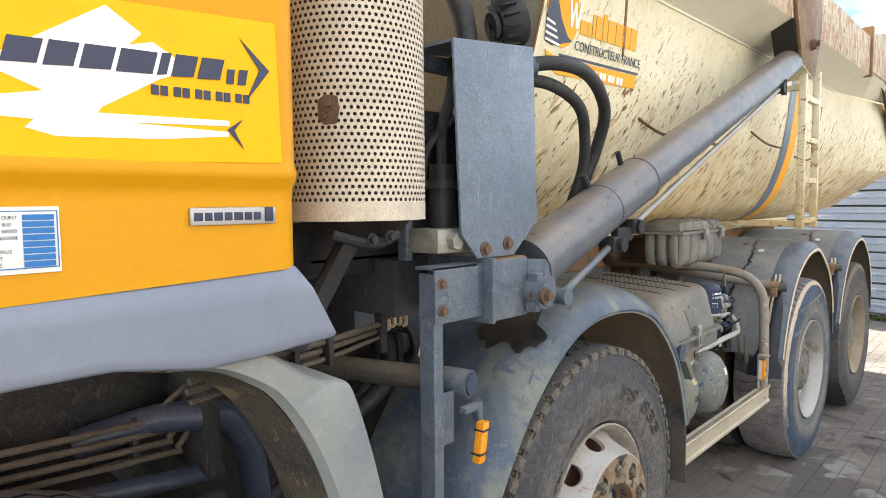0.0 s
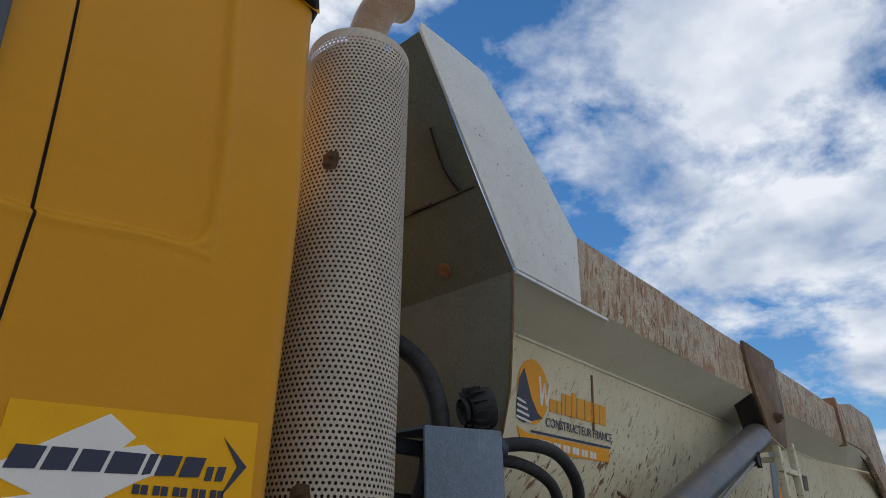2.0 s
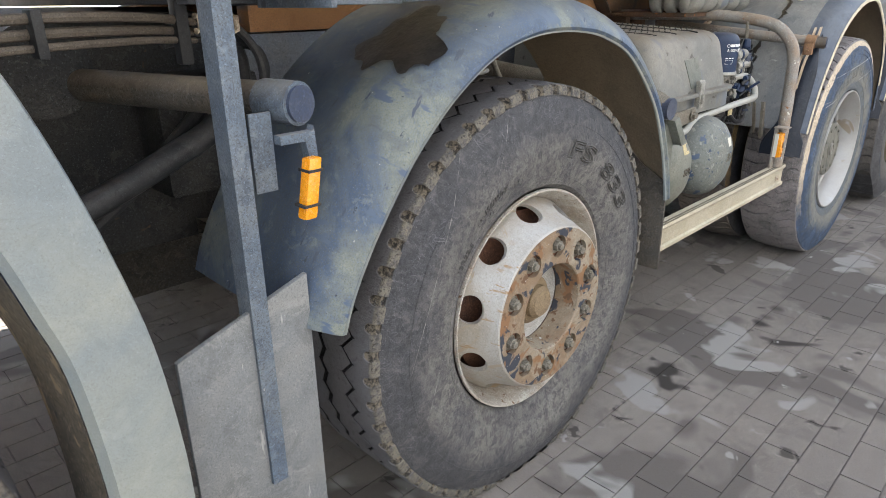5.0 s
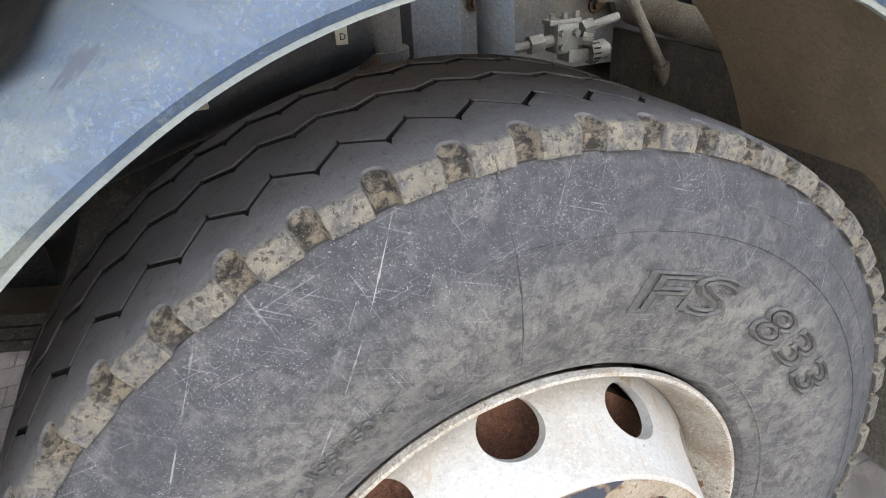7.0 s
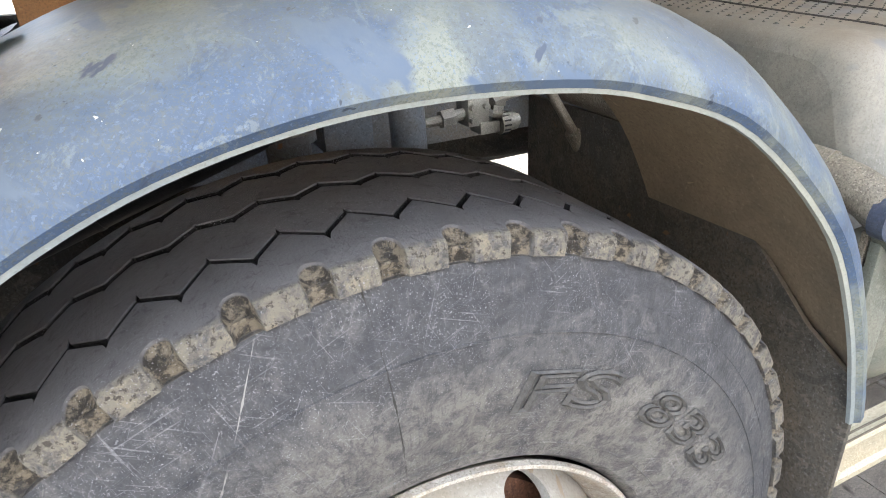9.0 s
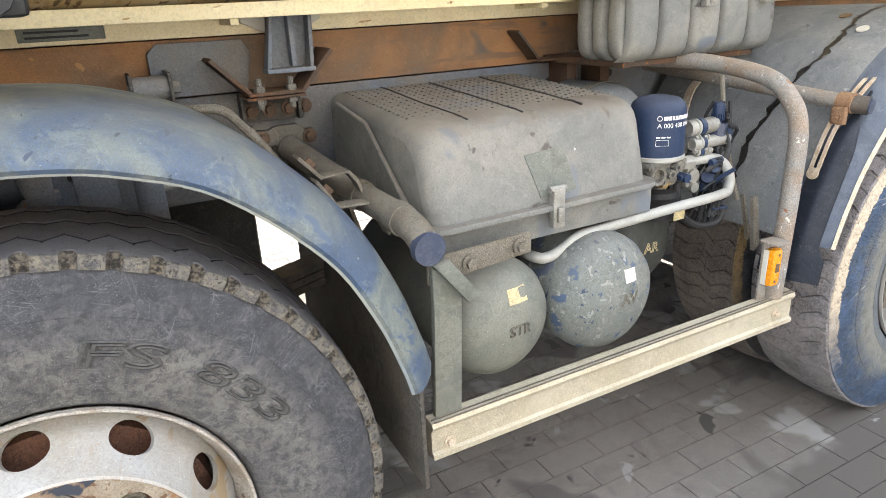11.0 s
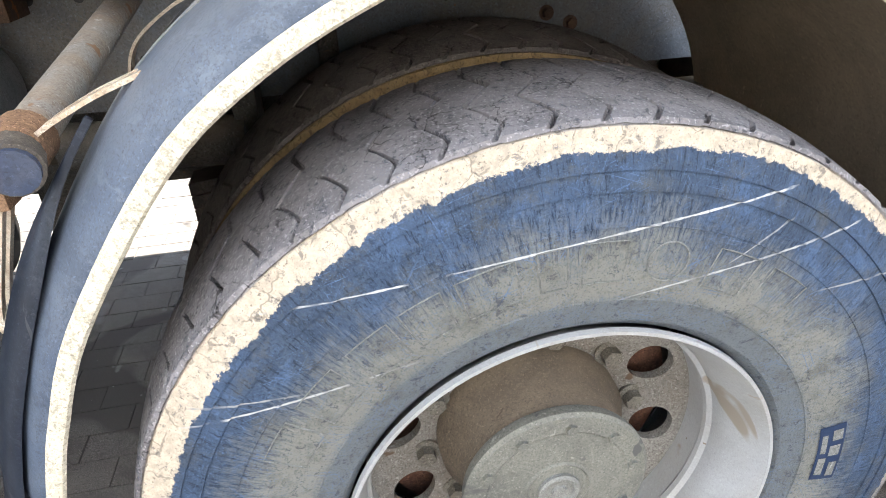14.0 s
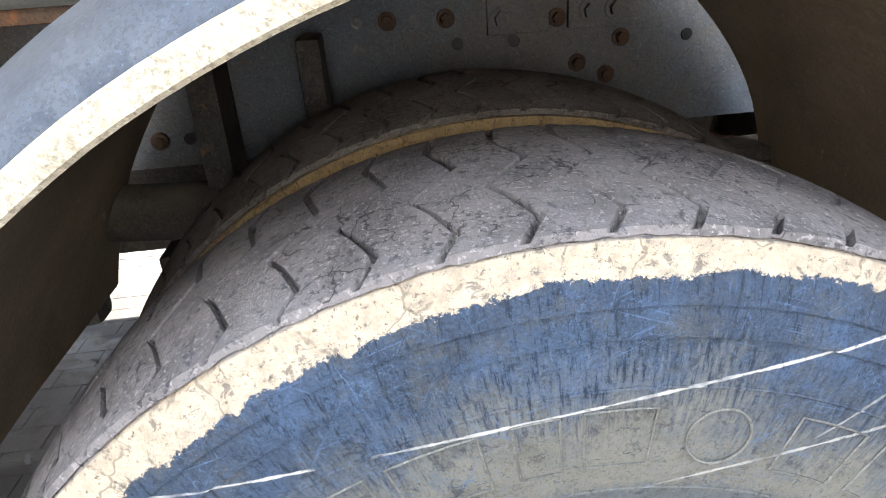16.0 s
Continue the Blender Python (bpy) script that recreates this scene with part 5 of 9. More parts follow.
for w, h in ((0.042, 0.05), (0.026, 0.05), (0.016, 0.085), (0.042, 0.085), (0.03, 0.10), (0.055, 0.085), (0.05, 0.085), (0.055, 0.085), (0.055, 0.085)):
    z0 = 2.188 + (x - 0.285) * 0.02
    part("name_bar", wall_patch([(x, z0), (x + w, z0), (x + w, z0 + h), (x, z0 + h)], 0.0), M["sign_orange"], mark, smooth=0)
    x += w + 0.0100
_, width = words("CONSTRUCTEUR FRANCE", 0.052, lambda u, w, h: Vector((u, w, h)))      # its natural width
gw, _ = words("CONSTRUCTEUR FRANCE", 0.052, lambda u, w, h: on_wall(0.255 + u * 0.53 / width, 2.126 + w * 0.95 + 0.012 * u, 0.001 + h), depth=0.0006)
part("lettering", gw, M["sign_navy"], mark, "navy capital letters", smooth=0)
part("underline", wall_patch([(0.16, 2.098), (0.775, 2.112), (0.775, 2.103), (0.16, 2.090)], 0.001), M["sign_navy"], mark, smooth=0)
part("band", wall_patch([(0.068, 2.100), (0.14, 2.083), (0.765, 2.098), (0.76, 2.045), (0.16, 2.025), (0.10, 2.045)], 0.0), M["sign_orange"], mark, "orange band", smooth=0)
g = Geo()
x = 0.22
for k in range(13):
    gg = wall_patch([(x, 2.045), (x + 0.022, 2.045), (x + 0.022, 2.072), (x, 2.072)], 0.002)
    g.add(gg.v, gg.f)
    x += 0.028 + (0.014 if k in (2, 4, 6, 8, 10) else 0)
parts("number_bar", g, M["sign_white"], mark, smooth=0, per=1)
# two stripes that run round the belly
for x0, x1, key, lab in ((3.03, 3.17, "plate", "grey stripe round the belly"), (3.17, 3.32, "sign_orange", "orange stripe round the belly")):
    rows = [[Vector((x, a - 0.004, b_ - 0.001)) for x in (x0, x1)] for a, b_ in wall_c[1:34]]
    part("belly_stripe", Geo().loft(rows), M[key], body, lab, smooth=60)
g = Geo().tube([(0.05, 0.232, 2.44), (2.1, 0.232, 2.44), (4.2, 0.232, 2.44)], 0.006, 6)
part("wall_seam", g, M["cream_clean"], body)
# dents and long scrapes
g = Geo()
for pts in ([(0.85, 1.93), (1.15, 1.88), (1.5, 1.90), (1.85, 1.87)], [(2.35, 1.98), (2.7, 1.93), (3.02, 1.92)], [(3.4, 1.88), (3.7, 1.86), (4.05, 1.92)], [(0.62, 2.40), (0.625, 2.28), (0.63, 2.16)]):
    g.tube([on_wall(a, b_, -0.004) for a, b_ in pts], 0.0075, 6, 5)
parts("deep_scrape", g, M["brownplate"], body, "deep brown scrapes", per=1)
part("label_plate", wall_patch([(3.78, 2.17), (3.90, 2.17), (3.90, 2.28), (3.78, 2.28)], 0.003), M["hub"], body, "small grey plate", smooth=0)
# ladder
lad = part("ladder", Geo().box(2.322, 2.358, -0.02, 0.02, 1.39, 2.34, 0.003).box(2.632, 2.668, -0.02, 0.02, 1.39, 2.34, 0.003), M["cream"], truck, "cream steel ladder")
for k in range(4):
    part("rung", Geo().box(2.34, 2.65, -0.016, 0.016, 1.42 + 0.24 * k, 1.452 + 0.24 * k, 0.003), M["cream"], lad)
parts("bracket", Geo().box(2.34, 2.37, 0.0, 0.45, 1.40, 1.43, 0.003).box(2.60, 2.63, 0.0, 0.45, 1.40, 1.43, 0.003).box(2.34, 2.37, 0.0, 0.26, 2.20, 2.23, 0.003), M["cream"], lad)
# long beam below the belly
part("base_beam", Geo().box(-0.30, 4.4, 0.765, 0.86, 1.335, 1.46, 0.004).box(-0.30, 4.4, 2 * CY - 0.86, 2 * CY - 0.765, 1.335, 1.46, 0.004), M["beam"], body, "cream beam under the belly")
g = Geo().box(-0.25, 4.4, 0.60, 0.62, 1.375, 1.41, 0.003)
for x in (0.5, 1.4, 2.3, 3.2, 4.1):
    g.box(x, x + 0.02, 0.62, 0.8, 1.36, 1.40, 0.002)
part("side_angle", g, M["beam"], body, "cream angle iron")
plt = part("type_plate", Geo().box(0.055, 0.235, 0.757, 0.765, 1.345, 1.435, 0.001), M["tank"], truck, "small grey type plate")
g = Geo()
for k in range(5):
    g.box(0.07, 0.20 - 0.02 * (k % 2), 0.755, 0.7575, 1.352 + 0.0115 * k, 1.357 + 0.0115 * k)
g.box(0.07, 0.15, 0.755, 0.7575, 1.415, 1.428)
parts("plate_bar", g, M["blackplastic"], plt, per=1)
gw, width = words("CE", 0.026, lambda u, w, h: Vector((0.185 + u, 0.7555 - h, 1.412 + w)), depth=0.0006)
part("lettering", gw, M["blackplastic"], plt, smooth=0)

# ------------------------------------------------ wheels (axle along y, rim edge at y = 0, outside is -y)
SIDE = [(0.300, 0.012), (0.312, -0.004), (0.345, -0.016), (0.385, -0.025), (0.425, -0.029), (0.465, -0.026), (0.492, -0.017), (0.512, -0.007)]
TW0, TW1 = 0.016, 0.284               # tread from edge to edge
LOAD = 0.525                          # axle over the ground


def flat(p):
    """Tyres stand flat on the ground."""
    if p.z < -LOAD + 0.004:
        k = (-LOAD + 0.004 - p.z)
        p.y += (-0.25 if p.y < 0.15 else 0.25) * k
        p.z = -LOAD + 0.004
    return p


def tyre_front():
    """Rib tread: three zigzag grooves, scooped lugs along the shoulder."""
    N = 57
    HP = 0.0125 / 0.0616                                   # half a scoop, in pitches
    inside = (-1.0, -0.95, -0.82, -0.62, -0.35, -0.10, 0.15, 0.35, 0.505, 0.62, 0.82, 0.95, 1.0)
    phases = [HP * q for q in (-1.05, *inside, 1.05)] + [0.26, 0.32, 0.38, 0.44, 0.50, 0.555, 0.60, 0.66, 0.72]

    def zig(ph):
        """+1 at the far bend (phase 0.10), -1 at the near bend (0.56)."""
        u = (ph - 0.10) % 1.0
        return 1 - 2 * u / 0.46 if u < 0.46 else -1 + 2 * (u - 0.46) / 0.54

    # shoulder profile: radius, y, length run along it from the foot of the lugs
    sh = [(0.5315, -0.0065, 0.0), (0.5365, -0.006, 0.005), (0.5415, -0.0052, 0.010), (0.5465, -0.0042, 0.015), (0.5510, -0.003, 0.0196), (0.5535, 0.0005, 0.0240),
          (0.5546, 0.004, 0.0275), (0.5553, 0.0075, 0.031), (0.5559, 0.011, 0.0345), (0.5564, 0.0145, 0.038), (0.5568, 0.018, 0.0415), (0.5572, 0.0215, 0.045), (0.5575, 0.025, 0.0485), (0.558, 0.034, 0.0575)]
    rs_ = random.Random(31)

    def shoulder(q):
        """Point of the shoulder's profile at a length along it."""
        for (r0, y0, s0), (r1, y1, s1) in zip(sh, sh[1:]):
            if q <= s1:
                t = (q - s0) / (s1 - s0)
                return r0 + (r1 - r0) * t, y0 + (y1 - y0) * t
        return sh[-1][:2]

    rows = []
    for k in range(N):
        top, deep_ = rs_.uniform(0.041, 0.047), rs_.uniform(0.008, 0.011)
        for ph in phases:
            th = 2 * math.pi * (k + ph) / N + radians(98.0 % (360 / N))
            u = ph / HP
            row = [(r, y) for r, y in SIDE[:-1]]
            row += [(0.512, -0.0095), (0.524, -0.0040), (0.5305, -0.0012)]
            hit_ = abs(u) <= 1.001
            s_top = 0.028 + (top - 0.028) * math.sqrt(max(0.0, 1 - u * u)) if hit_ else 0.028
            for f in (0.0, 0.12, 0.25, 0.38, 0.5, 0.62, 0.74, 0.86, 0.95, 1.0):
                q = f * s_top
                r, y = shoulder(q)
                d = deep_ * (1 - abs(u) ** 5) * min(1.0, (1 - f) / 0.35) ** 0.5 if hit_ else 0.0
                slope = min(1.0, max(0.0, (q - 0.006) / 0.022))
                row.append((r - d * (0.10 + 0.9 * slope), y + d * (0.95 - 0.75 * slope)))
            for f in (0.04, 0.3, 0.65, 1.0):
                row.append(shoulder(s_top + f * (0.0575 - s_top)))
            for c, amp, hw, nick in ((0.0710, 0.0165, 0.0040, 0.007), (0.1615, 0.0085, 0.0066, 0.003), (0.2440, 0.0075, 0.0066, 0.006)):
                z = c + amp * zig(ph)
                far = nick * (abs(ph - 0.10) < 0.02)
                near = nick * (abs(ph - 0.56) < 0.02)
                crown = 0.5600 - 0.05 * (z - 0.15) ** 2
                row += [(crown, z - hw - 0.0010 - near), (crown - 0.015, z - hw - near * 0.8), (crown - 0.015, z + hw + far * 0.8), (crown, z + hw + 0.0010 + far)]
                row.append((0.5603, c + (0.045 if c < 0.2 else 0.0265)))
            row += [(0.5575, 0.280), (0.555, 0.290), (0.545, 0.296), (0.525, 0.301)]
            row += [(r, 0.300 - y) for r, y in SIDE[::-1]]
            rows.append([flat(Vector((r * math.cos(th), y, r * math.sin(th)))) for r, y in row])
    rows.append(rows[0])
    return Geo().loft(rows)


SIDE_REAR = [(0.300, 0.012), (0.312, 0.000), (0.345, -0.007), (0.385, -0.0105), (0.425, -0.0110), (0.460, -0.0085), (0.4735, -0.0060), (0.4742, -0.0080), (0.4775, -0.0078), (0.4955, -0.0022), (0.4962, -0.0042), (0.4995, -0.0034), (0.511, 0.0010)]
CROSS = [(0.008, 0.0), (0.034, -1.75), (0.068, -0.30), (0.088, 0.9), (0.135, -3.0), (0.197, -1.25), (0.272, -2.4)]     # the groove's way over the tread, degrees


def tyre_rear(N=62):
    """Worn block tread: cross grooves that jog twice, nearly gone along the middle."""
    pitch = 360 / N
    cuts = [(-0.40, 0.0), (-0.24, 1.0), (0.24, 1.0), (0.40, 0.0), (1.45, 0.0), (2.5, 0.0), (3.5, 0.0), (4.5, 0.0)]
    ys = [0.0115, 0.0145, 0.020, 0.027, 0.034, 0.040, 0.052, 0.068, 0.078, 0.088, 0.100, 0.118, 0.130, 0.135, 0.142, 0.160, 0.180, 0.190, 0.197, 0.204, 0.222, 0.245, 0.262, 0.268]
    rt = random.Random(12)

    def way(y):
        for (y0, a0), (y1, a1) in zip(CROSS, CROSS[1:]):
            if y <= y1:
                return a0 + (a1 - a0) * (y - y0) / (y1 - y0)
        return CROSS[-1][1]

    rows = []
    for k in range(N):
        wear = [rt.uniform(0.55, 1.0) for _ in range(4)]
        edge = rt.uniform(-0.0012, 0.0012)
        for j, (ph, cut) in enumerate(cuts):
            chip = rt.uniform(-0.0010, 0.0010)
            th0 = radians(k * pitch + ph + 1.7)
            row = [(r, y, th0) for r, y in SIDE_REAR]
            row += [(0.519, 0.0042, th0), (0.528, 0.0062, th0), (0.5370 + edge, 0.0078, th0), (0.5385 + edge, 0.0115, th0), (0.5405 + chip, 0.0088 + chip, th0), (0.5430, 0.0100, th0)]
            for y in ys:
                crown = 0.5455 + 0.0135 * (1 - ((y - 0.145) / 0.135) ** 2)
                zone = 0 if y < 0.04 else 1 if y < 0.09 else 2 if y < 0.132 else 3
                dp = (0.0100, 0.0085, 0.0030, 0.0090)[zone] * wear[zone] * cut
                thin = 1.0 if zone in (0, 3) else 0.7
                row.append((crown - dp + (0.0006 * math.sin(9.0 * k + 3 * j + 40 * y)), y, th0 - radians(ph) * (1 - thin) * (1.0 if j < 4 else 0.0) + radians(way(y))))
            row += [(0.541, 0.272, th0), (0.534, 0.2765, th0), (0.524, 0.280, th0)]
            row += [(r, 0.270 - y, th0) for r, y in SIDE[::-1]]
            rows.append([flat(Vector((r * math.cos(a), y, r * math.sin(a)))) for r, y, a in row])
    rows.append(rows[0])
    return Geo().loft(rows)


def side_y(r, table=SIDE):
    """The sidewall's y at a radius."""
    for (r0, y0), (r1, y1) in zip(table, table[1:]):
        if r0 <= r <= r1:
            return y0 + (y1 - y0) * (r - r0) / (r1 - r0)
    return table[-1][1]


def on_side(r0, a0, scale=1.0):
    """Lays writing on the sidewall: it runs clockwise from a0 degrees with its feet towards the axle."""
    def put(u, w, h):
        r = r0 + w
        a = radians(a0) - u * scale / r0
        return Vector((r * math.cos(a), side_y(r) - 0.0018 - h, r * math.sin(a)))
    return put


def wheel_front(parent):
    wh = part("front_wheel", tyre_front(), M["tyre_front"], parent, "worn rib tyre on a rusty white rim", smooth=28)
    for text, a0, k in (("FS", 79.2, 2.12), ("833", 53.6, 1.95)):
        gw, _ = words(text, 0.0620, lambda u, w, h, a0=a0, k=k: on_side(0.385, a0)(u * k + w * 0.22, w, h), outline=0.0023)
        part("raised_lettering", gw, M["letter_dark"], wh, "raised outline letters", smooth=0)
    for text, a, r, sz in (("156/150 K", 127.6, 0.369, 0.021), ("13R22.5", 150.5, 0.345, 0.022)):
        gw, _ = words(text, sz, on_side(r, a, 1.05), outline=0.0011)
        part("raised_lettering", gw, M["letter_dark"], wh, "small raised letters", smooth=0)
    g = Geo()
    for a, r, rr in ((107.1, 0.367, 0.014), (129.8, 0.370, 0.013), (124.5, 0.355, 0.008), (-8, 0.36, 0.013)):
        c = Vector((r * math.cos(radians(a)), side_y(r) - 0.001, r * math.sin(radians(a))))
        ring = [c + Vector((rr * math.cos(t), 0, rr * math.sin(t))) for t in (2 * math.pi * k / 20 for k in range(21))]
        g.tube(ring, 0.0009, 5, caps=False)
        g.tube([c, c + Vector((0, -0.003, 0))], 0.004, 8)
    for r in (0.333, 0.466, 0.497):
        ring = [Vector((r * math.cos(t), side_y(r) - 0.0002, r * math.sin(t))) for t in (2 * math.pi * k / 160 for k in range(161))]
        g.tube([flat(p) for p in ring], 0.0011, 5, caps=False)
    part("moulded_ring", g, M["tyre_front"], wh, smooth=0)
    g = Geo().lathe([(0.268, 0.20), (0.268, 0.055), (0.272, 0.040), (0.284, 0.020), (0.290, 0.002), (0.2945, -0.004), (0.2990, -0.004), (0.3000, 0.004), (0.295, 0.012)], 96)
    part("rim_edge", g, M["rim_lip"], wh, "worn rim edge")
    # the dished disc with its hand holes
    NH = 10

    def on_dish(u, w):
        a = 2 * math.pi * (u + 0.15) / NH
        t = w
        r = 0.268 - 0.050 * t - 0.004 * math.sin(math.pi * t)
        y = 0.055 - 0.110 * t ** 0.9
        return Vector((r * math.cos(a), y, r * math.sin(a)))

    g = Geo()
    vs, fs = [], []
    for c in range(NH):
        K = 40
        outer, ring = [], []
        for k in range(K):
            a = 2 * math.pi * k / K
            cx, sy = math.cos(a), math.sin(a)
            sc = 0.5 / max(abs(cx), abs(sy))
            outer.append(on_dish(c + 0.5 + cx * sc, 0.5 + sy * sc))
            ring.append(on_dish(c + 0.5 + 0.235 * cx, 0.40 + 0.28 * sy))
        o = len(vs)
        inner = [p + Vector((0, 0.012, 0)) - Vector((p.x, 0, p.z)).normalized() * 0.008 for p in ring]
        vs += outer + ring + inner
        for k in range(K):
            j = (k + 1) % K
            fs += [(o + k, o + j, o + K + j, o + K + k), (o + K + k, o + K + j, o + 2 * K + j, o + 2 * K + k)]
    g.add(vs, fs)
    g.weld()
    g.lathe([(0.218, -0.055), (0.216, -0.060), (0.210, -0.063)], 80)
    part("disc", g, M["rim_white"], wh, "white rim disc with oval hand holes", smooth=40)
    # bolting ring with stud holes
    vs, fs = [], []
    K = 32
    for c in range(10):
        outer, ring = [], []
        for k in range(K):
            a = 2 * math.pi * k / K
            cx, sy = math.cos(a), math.sin(a)
            sc = 0.5 / max(abs(cx), abs(sy))
            for lst, u, w in ((outer, 0.5 + cx * sc, 0.5 + sy * sc), (ring, 0.5 + 0.27 * cx, 0.5 + 0.315 * sy)):
                an = 2 * math.pi * (c + u - 0.10) / 10
                r = 0.120 + 0.092 * w
                lst.append(Vector((r * math.cos(an), -0.063, r * math.sin(an))))
        inner = [p + Vector((0, 0.014, 0)) for p in ring]
        o = len(vs)
        vs += outer + ring + inner
        for k in range(K):
            j = (k + 1) % K
            fs += [(o + k, o + j, o + K + j, o + K + k), (o + K + k, o + K + j, o + 2 * K + j, o + 2 * K + k)]
    g = Geo().add(vs, fs).weld()
    g.lathe([(0.120, -0.063), (0.117, -0.060), (0.115, -0.02), (0.112, 0.01)], 64)
    part("bolting_ring", g, M["rim_rust"], wh, "rusty bolting ring", smooth=40)
    part("backing", Geo().lathe([(0.20, -0.047), (0.118, -0.047)], 40), M["drum"], wh)
    part("brake_drum", Geo().lathe([(0.24, 0.20), (0.235, 0.06), (0.19, 0.05), (0.112, 0.03)], 48), M["drum"], wh, "rusty brake drum")
    part("hub_dish", Geo().lathe([(0.112, 0.012), (0.09, 0.02), (0.0, 0.022)], 40), M["hub_pale"], wh)
    g = Geo().lathe([(0.066, 0.022), (0.066, 0.004), (0.060, -0.002), (0.046, -0.006), (0.044, -0.020), (0.034, -0.030), (0.0, -0.034)], 32)
    part("hub_cap", g, M["hub_cap"], wh, "round brown hub cap")
    for k in range(10):
        an = 2 * math.pi * (k + 0.40) / 10
        c = Vector((0.167 * math.cos(an), -0.047, 0.167 * math.sin(an)))
        n = Geo().tube([c, c + Vector((0, -0.006, 0))], 0.021, 16).tube([c + Vector((0, -0.006, 0)), c + Vector((0, -0.019, 0))], 0.0145, 6).tube([c + Vector((0, -0.019, 0)), c + Vector((0, -0.026, 0))], 0.009, 10)
        part("wheel_nut", n, M["hub"], wh, smooth=25)
    return wh


def wheel_rear(parent):
    g = tyre_rear()
    wh = part("rear_wheel", g, M["tyre_rear"], parent, "dusty blue-black retread tyre with a mud band", smooth=22)
    inner = part("inner_tyre", g, M["tyre_inner"], wh, "inner twin tyre with brown mud", smooth=22)
    inner.location = (0, 0.340, 0)
    inner.rotation_euler = (0, radians(2.0), 0)
    # the maker's name along the sidewall as plain raised blocks
    for a0, a1 in ((151.5, 143.5), (140.5, 132.0), (129.0, 121.5), (119.5, 112.8), (110.4, 101.4), (98.2, 93.6), (91.2, 84.2), (69.0, 61.0), (58.0, 50.0)):
        ring = [(a0 + (a1 - a0) * q / 4, 0.371) for q in range(5)] + [(a1 + (a0 - a1) * q / 4, 0.421) for q in range(5)] + [(a0, 0.371)]
        g = Geo().tube([Vector((r * math.cos(radians(a)), side_y(r, SIDE_REAR) - 0.0010, r * math.sin(radians(a)))) for a, r in ring], 0.0010, 4, caps=False)
        part("moulded_block", g, M["letter"], wh, "raised block in place of a letter", smooth=0)
    c = Vector((0.396 * math.cos(radians(77)), side_y(0.396, SIDE_REAR) - 0.001, 0.396 * math.sin(radians(77))))
    g = Geo().tube([c + Vector((0.024 * math.cos(t), 0, 0.024 * math.sin(t))) for t in (2 * math.pi * k / 24 for k in range(25))], 0.0011, 5, caps=False)
    part("moulded_oval", g, M["letter"], wh, smooth=0)
    g = Geo()
    for r in (0.345, 0.437):
        g.tube([flat(Vector((r * math.cos(t), side_y(r, SIDE_REAR) - 0.0002, r * math.sin(t)))) for t in (2 * math.pi * k / 160 for k in range(161))], 0.0011, 5, caps=False)
    part("moulded_ring", g, M["tyre_rear"], wh, smooth=0)

    def stamp(r0, r1, a0, a1, lift):
        rows = []
        for q in range(7):
            a = radians(a0 + (a1 - a0) * q / 6)
            rows.append([Vector((r * math.cos(a), side_y(r, SIDE_REAR) - lift, r * math.sin(a))) for r in (r0, (r0 + r1) / 2, r1)])
        return Geo().loft(rows)
    mk = part("chalk_mark", stamp(0.366, 0.404, -4.0, 12.0, 0.0015), M["filter"], wh, "small dark blue stamp", smooth=0)
    for r0, r1, a0, a1 in ((0.370, 0.381, -2.5, 2.5), (0.388, 0.400, -3.0, 1.0), (0.370, 0.378, 4.0, 9.5), (0.383, 0.399, 3.0, 6.0), (0.385, 0.400, 7.5, 10.5)):
        part("stamp_field", stamp(r0, r1, a0, a1, 0.0022), M["letter"], mk, "pale worn field", smooth=0)
    g = Geo().lathe([(0.262, 0.16), (0.2625, 0.108), (0.2575, 0.102), (0.2585, 0.094), (0.2645, 0.088), (0.266, 0.07), (0.273, 0.045), (0.284, 0.022), (0.290, 0.002), (0.2945, -0.005), (0.2992, -0.005), (0.3003, 0.003), (0.295, 0.012)], 96)
    part("rim", g, M["rim_grey"], wh, "pale grey deep rim")
    vs, fs = [], []
    K = 32
    for c in range(10):
        outer, ring = [], []
        for k in range(K):
            a = 2 * math.pi * k / K
            cx, sy = math.cos(a), math.sin(a)
            sc = 0.5 / max(abs(cx), abs(sy))
            for lst, u, w in ((outer, 0.5 + cx * sc, 0.5 + sy * sc), (ring, 0.5 + 0.26 * cx, 0.62 + 0.25 * sy)):
                an_ = 2 * math.pi * (c + u + 0.2) / 10
                r = 0.125 + 0.139 * w
                lst.append(Vector((r * math.cos(an_), 0.150 + 0.03 * (1 - w), r * math.sin(an_))))
        inn = [p + Vector((0, 0.016, 0)) for p in ring]
        o = len(vs)
        vs += outer + ring + inn
        for k in range(K):
            j = (k + 1) % K
            fs += [(o + k, o + j, o + K + j, o + K + k), (o + K + k, o + K + j, o + 2 * K + j, o + 2 * K + k)]
    part("disc", Geo().add(vs, fs).weld(), M["disc_grime"], wh, "recessed grimy disc with round holes", smooth=40)
    part("brake_drum", Geo().lathe([(0.255, 0.33), (0.25, 0.215), (0.10, 0.21)], 48), M["drum"], wh)
    g = Geo().lathe([(0.150, 0.19), (0.148, 0.15), (0.128, 0.12), (0.126, 0.062), (0.05, 0.061)], 56)
    hb = part("hub", g, M["hub_drum"], wh, "brown hub drum")
    part("hub_plate", Geo().lathe([(0.126, 0.064), (0.134, 0.060), (0.1365, 0.051), (0.1365, 0.043), (0.131, 0.0385), (0.106, 0.0375), (0.102, 0.0395), (0.050, 0.0385), (0.046, 0.036), (0.043, 0.0385), (0.030, 0.0365)], 56), M["hub_plate"], hb, "grey-green bolted hub plate", smooth=25)
